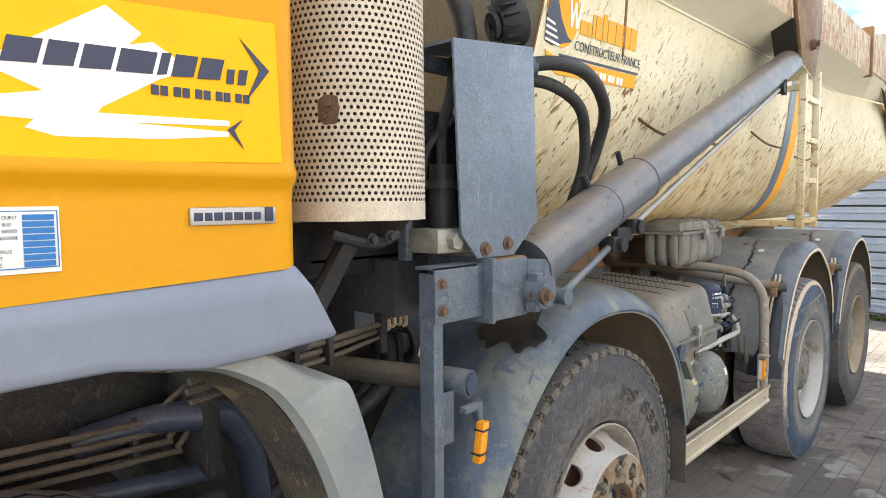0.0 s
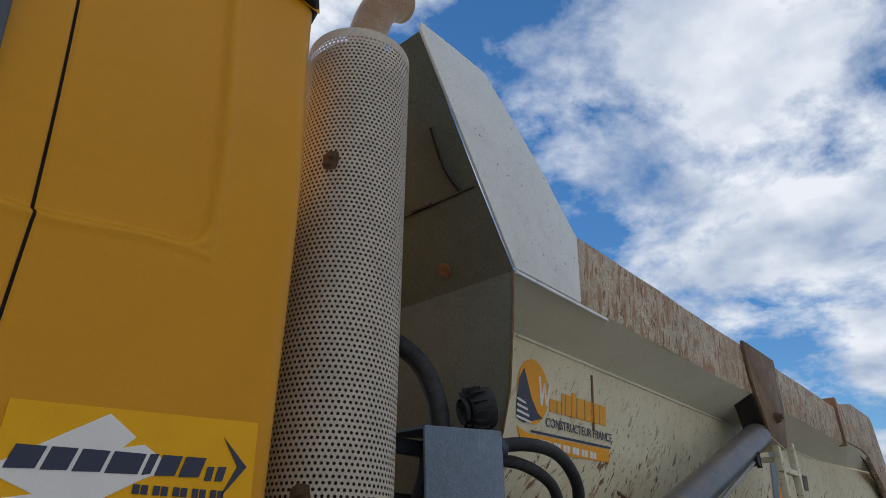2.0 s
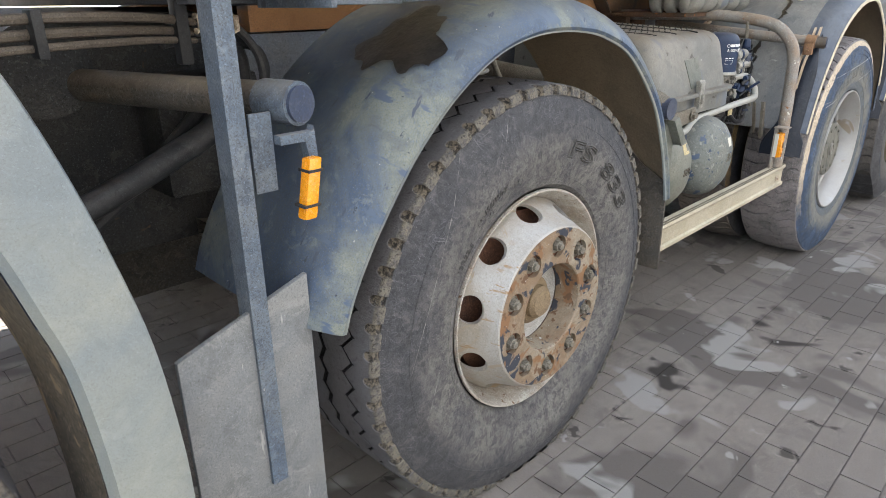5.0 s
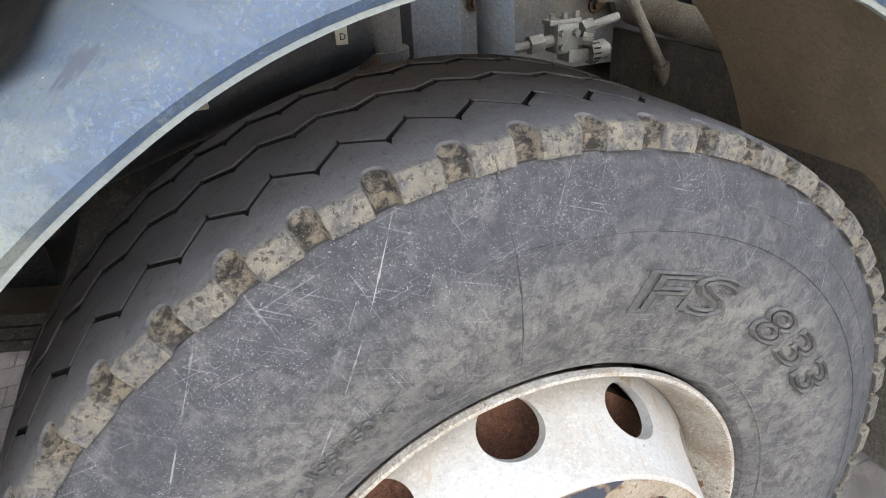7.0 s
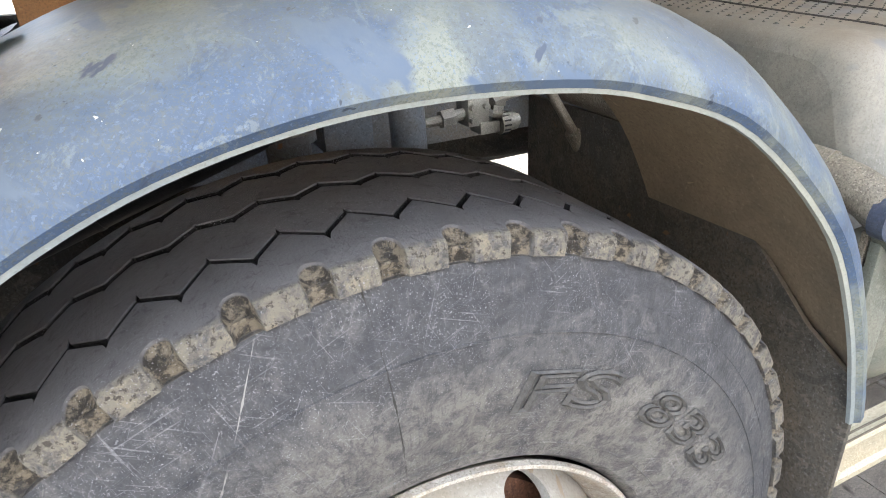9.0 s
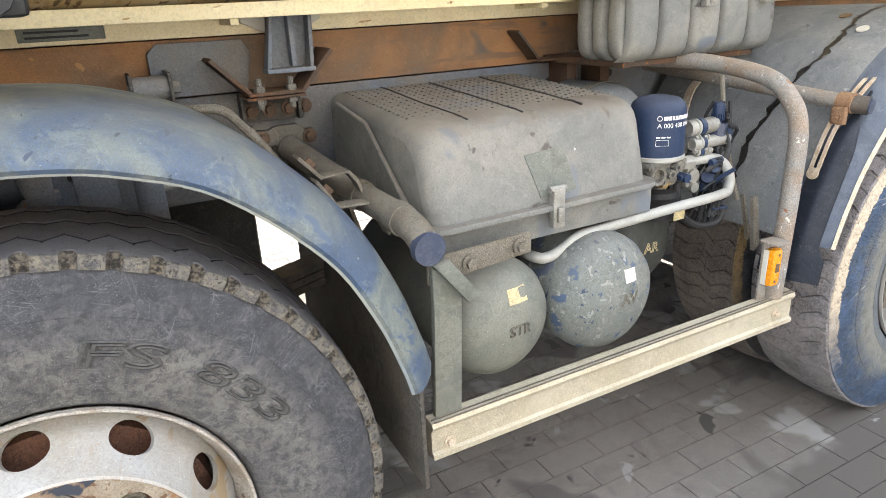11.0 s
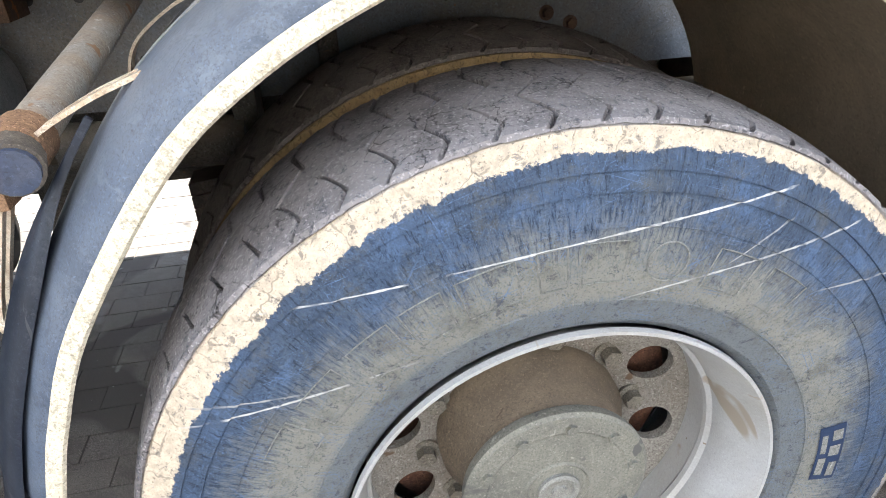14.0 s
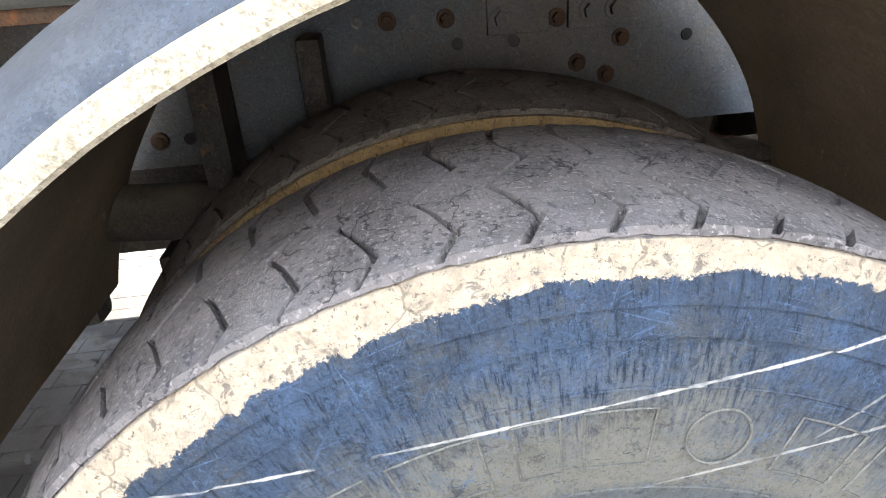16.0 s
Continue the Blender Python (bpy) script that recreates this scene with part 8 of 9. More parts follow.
part("reflector_bracket", Geo().box(-0.755, -0.715, 0.005, 0.012, 0.975, 1.105, 0.002).prism([(-0.735, 1.075), (-0.675, 1.075), (-0.672, 1.085), (-0.668, 1.03), (-0.685, 1.03), (-0.69, 1.06), (-0.735, 1.06)], "y", -0.05, -0.03, 0.002), M["steel"], truck, "grey reflector bracket")
am = part("amber_reflector", Geo().prism([(-0.724, 0.942), (-0.700, 0.942), (-0.682, 1.04), (-0.706, 1.04)], "y", -0.082, -0.058, 0.005), M["amber"], truck, "long amber side reflector")
parts("cable_tie", Geo().prism([(-0.7245, 0.963), (-0.694, 0.963), (-0.6935, 0.967), (-0.7240, 0.967)], "y", -0.085, -0.055).prism([(-0.7115, 1.018), (-0.6835, 1.018), (-0.683, 1.022), (-0.711, 1.022)], "y", -0.085, -0.055), M["blackplastic"], am, "black tie", per=1)

# battery cover box
bx0, bx1 = 0.745, 1.372
sec = [(0.70, 1.172), (0.66, 1.176), (0.215, 1.150), (0.188, 1.145), (0.168, 1.136), (0.153, 1.121), (0.143, 1.100), (0.134, 1.06), (0.112, 0.975), (0.109, 0.955), (0.106, 0.946), (0.112, 0.934)]
rows = []
ends = (0.0, 0.003, 0.008, 0.016, 0.028, 0.044, 0.062, 0.085)
BW = bx1 - bx0
for dist in [*ends] + [0.085 + (BW - 0.17) * k / 8 for k in range(1, 8)] + [BW - e for e in ends[::-1]]:
    x = bx0 + dist
    e = min(dist, BW - dist)
    round_ = 1 - math.sqrt(max(0.0, 1 - (1 - min(1.0, e / 0.045)) ** 2))
    sk = (dist / BW - 0.5) * 0.028
    rows.append([Vector((x, y_ + sk + 0.042 * round_ * (y_ < 0.3), b_ - 0.034 * round_ * step(b_, 0.98, 1.12))) for y_, b_ in sec])
box = part("battery_box", Geo().loft(rows), M["cover"], truck, "dusty grey battery box cover", smooth=45)
for row in (rows[0], rows[-1]):
    part("box_side", Geo().add(row + [Vector((row[0].x, 0.70, 0.934))], [tuple(range(len(row) + 1))]), M["cover"], box, smooth=0)
part("box_rib", Geo().tube([(bx0 - 0.012, 0.60, 1.155), (bx0 - 0.014, 0.40, 1.13), (bx0 - 0.006, 0.19, 0.96)], 0.006, 8), M["cover"], box)
lipp = []
for cx_, cy_, a0 in ((0.772, 0.128, 180), (1.336, 0.142, 270)):
    lipp += [(cx_ + 0.052 * math.cos(radians(a0 + 15 * k)), cy_ + 0.052 * math.sin(radians(a0 + 15 * k))) for k in range(7)]
lipp += [(1.388, 0.70), (0.720, 0.70)]
part("lid_lip", Geo().prism(lipp, "z", 0.936, 0.950, 0.003), M["cover"], box, "moulded lid lip")
part("box_tray", Geo().box(0.76, 1.375, 0.115, 0.68, 0.865, 0.936, 0.008), M["cover"], box, "lower tray")
g = Geo()
for x in (0.885, 1.03, 1.20):
    rj = random.Random(int(x * 1000))
    g.tube([(x + rj.uniform(-0.003, 0.003), 0.66 - 0.041 * k, 1.1770 - 0.0025 * k) for k in range(11)] + [(x, 0.222, 1.1515), (x + 0.002, 0.190, 1.1465)], 0.0030, 6)
parts("lid_joint", g, M["blackplastic"], box, per=1)
vs = Geo()
for i in range(26):
    for j in range(17):
        x = 0.775 + 0.022 * i
        y_ = 0.26 + 0.0235 * j + 0.0115 * (i % 2)
        if min(abs(x - q) for q in (0.885, 1.03, 1.20)) < 0.008:
            continue
        z_ = 1.1515 + (y_ - 0.25) * 0.060
        a = radians(45 if (i + j) % 2 else -45)
        ux, uy = math.cos(a) * 0.0052, math.sin(a) * 0.0052
        vx, vy = -math.sin(a) * 0.0022, math.cos(a) * 0.0022
        vs.add([(x + ux, y_ + uy, z_), (x + vx, y_ + vy, z_), (x - ux, y_ - uy, z_), (x - vx, y_ - vy, z_), (x, y_, z_ + 0.0030)], [(0, 1, 4), (1, 2, 4), (2, 3, 4), (3, 0, 4)])
tagged(part("tread_pattern", vs, M["tank_dark"], box, smooth=0), kind="stuff")
part("latch", Geo().box(1.040, 1.072, 0.078, 0.098, 0.895, 0.985, 0.004).tube([(1.034, 0.088, 0.985), (1.078, 0.088, 0.985)], 0.008, 10).box(1.048, 1.064, 0.070, 0.080, 0.91, 0.945, 0.003), M["alloy"], box, "metal latch")
rq = [(0.995, 1.062, 0.1325), (1.105, 1.068, 0.1385), (1.130, 0.968, 0.1150), (1.085, 0.964, 0.1115), (1.025, 0.964, 0.1085)]
part("latch_recess", Geo().add([(a, y_ - 0.003, b_) for a, b_, y_ in rq] + [(a, y_ + 0.004, b_) for a, b_, y_ in rq], [(0, 1, 2, 3, 4)] + [(k, (k + 1) % 5, 5 + (k + 1) % 5, 5 + k) for k in range(5)]), M["tank"], box, "darker recess behind the latch", smooth=0)
br = part("guard_bracket", Geo().prism([(0.705, 0.905), (0.958, 0.915), (0.958, 0.868), (0.705, 0.848)], "y", 0.050, 0.060, 0.002).bolt((0.80, 0.045, 0.880), (0, -1, 0), 0.012, 0.012).bolt((0.925, 0.045, 0.890), (0, -1, 0), 0.012, 0.012), M["hub"], truck, "brown-grey bracket with two bolts")
part("guard_leg", Geo().prism([(0.705, 0.895), (0.765, 0.845), (0.770, 0.82), (0.755, 0.47), (0.690, 0.47), (0.705, 0.80)], "y", 0.030, 0.046, 0.002).prism([(0.700, 0.905), (0.730, 0.915), (0.800, 0.825), (0.770, 0.815)], "y", 0.0, 0.046, 0.002), M["tank"], br, "grey bent leg")
tube_run = [(0.632, 0.735, 1.030), (0.645, 0.60, 1.015), (0.668, 0.30, 0.990), (0.690, 0.10, 0.973), (0.695, 0.03, 0.944)]
ct = part("cross_tube", Geo().tube(tube_run[:3], [0.036, 0.033, 0.031], 18, 4).tube(tube_run[2:], 0.031, 18, 5).tube([(0.667, 0.31, 0.991), (0.670, 0.285, 0.989)], 0.035, 18).tube([(0.686, 0.15, 0.977), (0.689, 0.115, 0.974)], 0.035, 18), M["hub"], truck, "brown-grey dirty cross tube")
foot = [(0.540, 1.065), (0.552, 1.085), (0.580, 1.082), (0.602, 1.092), (0.662, 1.092), (0.682, 1.075), (0.706, 1.076), (0.716, 1.055), (0.702, 1.035), (0.672, 1.040), (0.655, 1.005), (0.610, 1.005), (0.596, 1.040), (0.556, 1.040)]
part("tube_foot", Geo().prism(foot, "y", 0.752, 0.772, 0.003), M["hub"], ct, "forged foot of the tube")
parts("foot_bolt", Geo().bolt((0.564, 0.752, 1.063), (0, -1, 0), 0.013, 0.014).bolt((0.694, 0.752, 1.056), (0, -1, 0), 0.013, 0.014), M["rust"], ct, "rusty bolts", per=2)
part("tube_cap", Geo().tube([(0.695, 0.034, 0.942), (0.6955, 0.012, 0.9415)], 0.034, 18), M["cap_blue"], ct, "navy plastic cap")
for ya, run in ((0.250, ((0.520, 1.102), (0.565, 1.052), (0.625, 1.057), (0.644, 1.032), (0.662, 0.975))), (0.205, ((0.540, 1.058), (0.580, 0.996), (0.647, 0.994), (0.671, 0.962), (0.690, 0.915)))):
    st = Geo().prism([*run] + [(a + 0.006, b_ + 0.005) for a, b_ in run[::-1]], "y", ya, ya + 0.042, 0.0015)
    n_ = Vector((0.74, 0.0, 0.67))
    p = Vector(((run[0][0] + run[1][0]) / 2 + 0.004, ya + 0.021, (run[0][1] + run[1][1]) / 2 + 0.004))
    stay = part("tube_stay", st, M["hub"], ct, "bent flat steel strap")
    part("stay_bolt", Geo().bolt(p, n_, 0.012, 0.013), M["rust"], stay, "rusty bolt")

# side guard rail
rail_prof = [(0.030, 0.478), (-0.004, 0.478), (-0.004, 0.490), (0.004, 0.494), (0.004, 0.548), (-0.002, 0.552), (-0.006, 0.562), (-0.002, 0.572), (0.030, 0.575)]
rows = [[Vector((x, y_ + (x - 1.84) * -0.015, b_ - 0.028 + (x - 0.676) * 0.017)) for y_, b_ in rail_prof] for x in (0.676, 0.70, 1.25, 1.82, 1.843)]
guardrail = part("side_guard", cap_ends(Geo().loft(rows, closed=True), rows), M["alu"], truck, "cream aluminium side guard rail", smooth=20)
parts("guard_bolt", Geo().bolt((0.720, 0.020, 0.482), (0, -1, 0), 0.009, 0.010).bolt((1.775, 0.004, 0.511), (0, -1, 0), 0.009, 0.010), M["strap"], guardrail, "rusty bolts", per=2)
parts("guard_groove", Geo().tube([(0.68, 0.0135, 0.5465), (1.84, -0.0035, 0.5665)], 0.002, 5).tube([(0.68, 0.0245, 0.5475), (1.84, 0.0065, 0.5675)], 0.002, 5), M["chassis"], guardrail, per=1)
gp = part("guard_pipe", Geo().tube([(1.66, 0.80, 1.196), (1.74, 0.45, 1.196), (1.775, 0.30, 1.188), (1.795, 0.14, 1.160), (1.800, 0.065, 1.105), (1.798, 0.030, 1.03), (1.785, 0.018, 0.88), (1.768, 0.010, 0.72), (1.765, 0.012, 0.565)], 0.024, 16, 8), M["rustpipe"], truck, "mottled rusty bent guard pipe")
part("lamp_post", Geo().box(1.708, 1.752, 0.018, 0.026, 0.56, 0.745, 0.002).box(1.690, 1.745, -0.030, 0.024, 0.742, 0.748, 0.002), M["rustpipe"], gp, "worn flat bracket")
lampm = part("side_marker_lamp", Geo().box(1.711, 1.751, -0.012, 0.018, 0.612, 0.722, 0.012), M["amber"], truck, "amber side marker lamp")
part("marker_rim", Geo().box(1.7085, 1.7125, 0.004, 0.019, 0.616, 0.718, 0.0015), M["tag"], lampm)
parts("marker_screw", Geo().tube([(1.733, -0.0135, 0.705), (1.733, -0.010, 0.705)], 0.004, 8).tube([(1.727, -0.0135, 0.628), (1.727, -0.010, 0.628)], 0.004, 8).box(1.724, 1.738, -0.0135, -0.012, 0.655, 0.68), M["rust"], lampm, per=1)
part("pipe_strut", Geo().tube([(1.689, 0.20, 1.170), (1.729, 0.20, 0.990), (1.765, 0.165, 0.815)], 0.007, 8).prism([(1.748, 0.840), (1.768, 0.838), (1.800, 0.690), (1.780, 0.672)], "y", 0.10, 0.112).prism([(1.758, 0.835), (1.766, 0.835), (1.812, 0.700), (1.804, 0.690)], "y", 0.14, 0.152), M["hub"], gp, "thin grey strut")

# air tanks
def tank(name, x, z, r, y0, y1, key, label, parent=truck):
    prof = [(0.0, y0), (r * 0.35, y0 + 0.006), (r * 0.65, y0 + 0.022), (r * 0.88, y0 + 0.050), (r * 0.985, y0 + 0.082), (r, y0 + 0.10), (r, y1 - 0.10), (r * 0.88, y1 - 0.05), (r * 0.4, y1), (0.0, y1)]
    return part(name, Geo().lathe(prof, 56, "y", (x, 0, z)), M[key], parent, label, smooth=50)


def dome_y(x, z, xc, zc, r, y0):
    """y of a tank's front dome."""
    q = min(1.0, math.hypot(x - xc, z - zc) / r)
    pr = [(0.0, 0.0), (0.35, 0.006), (0.65, 0.022), (0.88, 0.050), (0.985, 0.082), (1.0, 0.10)]
    for (q0, h0), (q1, h1) in zip(pr, pr[1:]):
        if q0 <= q <= q1:
            return y0 + h0 + (h1 - h0) * (q - q0) / (q1 - q0)
    return y0


T1, T2, T3 = (0.898, 0.695, 0.147, 0.035), (1.200, 0.692, 0.154, 0.012), (1.478, 0.715, 0.140, 0.205)
t1 = tank("air_tank", T1[0], T1[1], T1[2], T1[3], 0.72, "tank", "grey-green dented air tank")
t2 = tank("air_tank", T2[0], T2[1], T2[2], T2[3], 0.72, "tank_blue", "air tank with flaking blue paint")
t3 = tank("air_tank", T3[0], T3[1], T3[2], T3[3], 0.80, "tank_dark", "dark green-grey air tank")
for xc, zc, w, h, tk, T_, key in ((0.922, 0.772, 0.026, 0.017, t1, T1, "tag_yellow"), (1.228, 0.756, 0.018, 0.016, t2, T2, "tag"), (1.520, 0.80, 0.022, 0.014, t3, T3, "tag_yellow")):
    pts = []
    for a, b_ in ((-w, -h), (0, -h), (w, -h), (w, h), (0, h), (-w, h)):
        pts.append(Vector((xc + a, dome_y(xc + a, zc + b_, T_[0], T_[1], T_[2], T_[3]) - 0.0015, zc + b_)))
    part("sticker", Geo().add(pts, [tuple(range(6))]), M[key], tk, "small faded sticker", smooth=0)
for text, xc, zc, tk, T_, key, sz in (("AV", 1.195, 0.685, t2, T2, "hub", 0.042), ("AR", 1.455, 0.700, t3, T3, "tag_yellow", 0.042), ("STR", 0.890, 0.680, t1, T1, "chassis", 0.036)):
    gw, _ = words(text, sz, lambda u, w, h, xc=xc, zc=zc, T_=T_: Vector((xc + u, dome_y(xc + u, zc + w, T_[0], T_[1], T_[2], T_[3]) - 0.0015 - h, zc + w)), outline=0.0011)
    part("lettering", gw, M[key], tk, "stencilled letters", smooth=0)
t4 = tank("air_tank", 1.575, 0.985, 0.150, 0.42, 0.80, "panel", "pale grey air tank behind the filter")
part("tank_strap", Geo().lathe([(0.152, 0.53), (0.155, 0.53), (0.155, 0.56), (0.152, 0.56)], 48, "y", (1.575, 0, 0.985), close=True), M["hub"], t4)

# air dryer with its navy filter
FX, FYY = 1.478, 0.215
filt = part("dryer_filter", Geo().lathe([(0.0, 1.137), (0.030, 1.136), (0.052, 1.131), (0.066, 1.120), (0.072, 1.102), (0.073, 1.00), (0.073, 0.985)], 48, "z", (FX, FYY, 0)), M["filter"], truck, "navy blue screw-on dryer filter", smooth=50)
part("filter_ring", Geo().lathe([(0.073, 0.986), (0.0755, 0.984), (0.0755, 0.975), (0.070, 0.970), (0.0, 0.970)], 48, "z", (FX, FYY, 0)), M["greypipe"], filt, "pale metal ring")


def on_filter(u, w, h=0.0):
    a = radians(-100) + u / 0.0735
    return Vector((FX + (0.0735 + 0.0004 + h) * math.cos(a), FYY + (0.0735 + 0.0004 + h) * math.sin(a), 1.0 + w))


g = Geo()
u = -0.030
for w in (0.011, 0.008, 0.006, 0.007, 0.007, 0.008, 0.007, 0.006, 0.004, 0.009, 0.007, 0.007, 0.007):
    g.add([on_filter(u, 0.083), on_filter(u + w, 0.083), on_filter(u + w, 0.093), on_filter(u, 0.093)], [(0, 1, 2, 3)])
    u += w + 0.0018
c = (-0.040, 0.088)
g.tube([on_filter(c[0] + 0.006 * math.cos(t), c[1] + 0.006 * math.sin(t)) for t in (2 * math.pi * k / 14 for k in range(15))], 0.0008, 4, caps=False)
parts("name_bar", g, M["white"], filt, "white print bars", smooth=0, per=1)
gw, width = words("A 000 430 09 69", 0.0165, lambda u, w, h: on_filter(-0.045 + u, 0.064 + w, h), depth=0.0003)
part("lettering", gw, M["white"], filt, "white part number", smooth=0)
g = Geo()
for k in range(3):
    g.add([on_filter(-0.046 + 0.013 * k, 0.038), on_filter(-0.036 + 0.013 * k, 0.038), on_filter(-0.036 + 0.013 * k, 0.0415), on_filter(-0.046 + 0.013 * k, 0.0415)], [(0, 1, 2, 3)])
fr = [(-0.046, 0.018), (-0.014, 0.018), (-0.014, 0.033), (-0.046, 0.033), (-0.046, 0.018)]
g.tube([on_filter(*p) for p in fr], 0.0007, 4, caps=False)
part("date_box", g, M["white"], filt, "white date box", smooth=0)
cast = [(1.405, 0.972), (1.395, 0.955), (1.398, 0.928), (1.425, 0.914), (1.450, 0.918), (1.462, 0.905), (1.500, 0.905), (1.516, 0.930), (1.536, 0.945), (1.540, 0.972)]
dry = part("air_dryer", Geo().prism(cast, "y", 0.158, 0.275, 0.006).tube([(1.487, 0.138, 0.957), (1.487, 0.160, 0.957)], 0.010, 12).tube([(1.466, 0.136, 0.942), (1.466, 0.160, 0.942)], 0.013, 12).tube([(1.50, 0.215, 0.91), (1.50, 0.215, 0.865)], 0.022, 14).box(1.53, 1.565, 0.19, 0.27, 0.93, 0.99, 0.008), M["alloy_dirty"], truck, "dirty cast alloy air dryer")
part("dryer_flange", Geo().lathe([(0.0, 0.156), (0.016, 0.155), (0.0175, 0.143), (0.025, 0.141), (0.027, 0.146), (0.027, 0.165)], 28, "y", (1.424, 0, 0.943)).tube([(1.401, 0.146, 0.964), (1.401, 0.165, 0.964)], 0.009, 10).tube([(1.447, 0.146, 0.922), (1.447, 0.165, 0.922)], 0.009, 10).bolt((1.401, 0.146, 0.964), (0, -1, 0), 0.0045, 0.005).bolt((1.447, 0.146, 0.922), (0, -1, 0), 0.0045, 0.005), M["alloy_dirty"], dry, "round open flange with two screws", smooth=40)
# ports: dark discs in place of the shade inside
parts("port_hole", Geo().tube([(1.487, 0.1375, 0.957), (1.487, 0.139, 0.957)], 0.005, 10).tube([(1.466, 0.1355, 0.942), (1.466, 0.137, 0.942)], 0.006, 10), M["blackplastic"], dry, per=1)
part("brass_union", Geo().tube([(1.470, 0.175, 0.925), (1.470, 0.172, 0.900)], 0.015, 6).tube([(1.470, 0.173, 0.914), (1.470, 0.1725, 0.908)], 0.021, 16), M["brass"], dry, "brass union")
part("silencer", Geo().lathe([(0.03, 0.885), (0.052, 0.880), (0.055, 0.865), (0.050, 0.855), (0.046, 0.82), (0.046, 0.80), (0.0, 0.795)], 30, "z", (1.50, 0.215, 0)), M["blackplastic"], dry, "black ribbed silencer")
for z_, y_, r_, xa, xb in ((1.043, 0.185, 0.0215, 1.562, 1.660), (1.001, 0.175, 0.0165, 1.572, 1.704), (0.977, 0.172, 0.010, 1.588, 1.640)):
    vb_ = part("valve_barrel", Geo().lathe([(0.0, xa + 0.001), (r_ * 0.72, xa + 0.001), (r_ * 0.78, xa - 0.004), (r_ * 0.95, xa - 0.004), (r_ * 1.0, xa), (r_ * 1.0, xb), (r_ * 0.8, xb + 0.003), (0.0, xb + 0.003)], 22, "x", (0, y_, z_))
               .lathe([(r_, xa + 0.018), (r_ * 1.16, xa + 0.020), (r_ * 1.16, xa + 0.026), (r_, xa + 0.028)], 22, "x", (0, y_, z_)), M["alloy"], dry, "pale metal valve barrel", smooth=40)
    part("blue_ring", Geo().lathe([(r_, 1.594), (r_ * 1.13, 1.5945), (r_ * 1.13, 1.6105), (r_, 1.611)], 22, "x", (0, y_, z_)), M["filter"], vb_, "navy ring", smooth=40)
parts("barrel_screw", Geo().bolt((1.588, 0.170, 1.018), (-1, 0, 0), 0.006, 0.012).bolt((1.618, 0.168, 1.017), (-1, 0, 0), 0.006, 0.012).bolt((1.583, 0.166, 0.983), (-1, 0, 0), 0.006, 0.012).bolt((1.620, 0.165, 0.982), (-1, 0, 0), 0.006, 0.012), M["alloy"], dry, "small screws", per=2)
sw = part("pressure_switch", Geo().tube([(1.672, 0.183, 1.012), (1.672, 0.183, 1.046)], [0.024, 0.026], 8), M["cap_blue"], dry, "blue-grey pressure switch")
g = Geo().tube([(1.672, 0.183, 1.046), (1.671, 0.183, 1.054)], 0.012, 12)
for k in range(14):
    a = 2 * math.pi * k / 14
    g.box(-0.002, 0.002, -0.0025, 0.0025, -0.009, 0.009, 0, Matrix.Translation((1.671 + 0.0145 * math.cos(a), 0.183 + 0.0145 * math.sin(a), 1.063)))
g.tube([(1.671, 0.183, 1.054), (1.671, 0.183, 1.072)], 0.0135, 14).tube([(1.671, 0.183, 1.072), (1.670, 0.183, 1.090), (1.668, 0.183, 1.103)], [0.0165, 0.0155, 0.011], 14)
part("knurled_cap", g, M["filter"], sw, "knurled navy cap")
part("cap_loop", Geo().tube([(1.672, 0.183, 1.098), (1.690, 0.185, 1.092), (1.697, 0.186, 1.065), (1.694, 0.186, 1.03)], 0.0045, 8, 4), M["cap_blue"], sw)
g = Geo().tube([(1.700, 0.175, 1.001), (1.716, 0.178, 1.004)], 0.0135, 6).tube([(1.714, 0.178, 1.003), (1.732, 0.18, 1.006)], 0.011, 12).tube([(1.704, 0.172, 1.012), (1.706, 0.172, 1.030)], 0.009, 10)
g.tube([(1.516, 0.130, 0.925), (1.516, 0.160, 0.927)], 0.013, 6).tube([(1.498, 0.142, 0.926), (1.534, 0.142, 0.924)], 0.007, 10)
parts("blue_fitting", g, M["filter"], dry, "dark blue fittings", per=1)
g = Geo()
rc = random.Random(5)
for k in range(9):
    x = 1.69 + rc.uniform(-0.02, 0.03)
    y_ = 0.17 + rc.uniform(-0.02, 0.04)
    pts = [(x, y_, 1.10 - 0.02 * (k % 4))]
    for j in range(5):
        pts.append((x + rc.uniform(-0.03, 0.03) - 0.005 * j, y_ + rc.uniform(-0.02, 0.02), 1.03 - 0.065 * j + rc.uniform(-0.02, 0.02)))
    g.tube(pts, 0.0055, 6, 4)
g.tube([(1.53, 0.18, 0.90), (1.54, 0.17, 0.82), (1.60, 0.16, 0.77), (1.68, 0.16, 0.765), (1.715, 0.17, 0.80)], 0.010, 8, 5)
parts("cable", g, M["blackplastic"], dry, "tangled dark cable", per=1)
# valve block under the bent pipe, its fittings, and the bundle of cables tied to it
part("valve_block", Geo().box(1.566, 1.600, 0.178, 0.27, 0.880, 0.940, 0.006).box(1.596, 1.625, 0.195, 0.27, 0.868, 0.935, 0.008).tube([(1.585, 0.170, 0.912), (1.585, 0.20, 0.912)], 0.020, 14).tube([(1.590, 0.168, 0.880), (1.590, 0.20, 0.880)], 0.015, 12).tube([(1.60, 0.20, 0.935), (1.60, 0.20, 0.975)], 0.012, 10), M["alloy"], dry, "pale grey valve block")
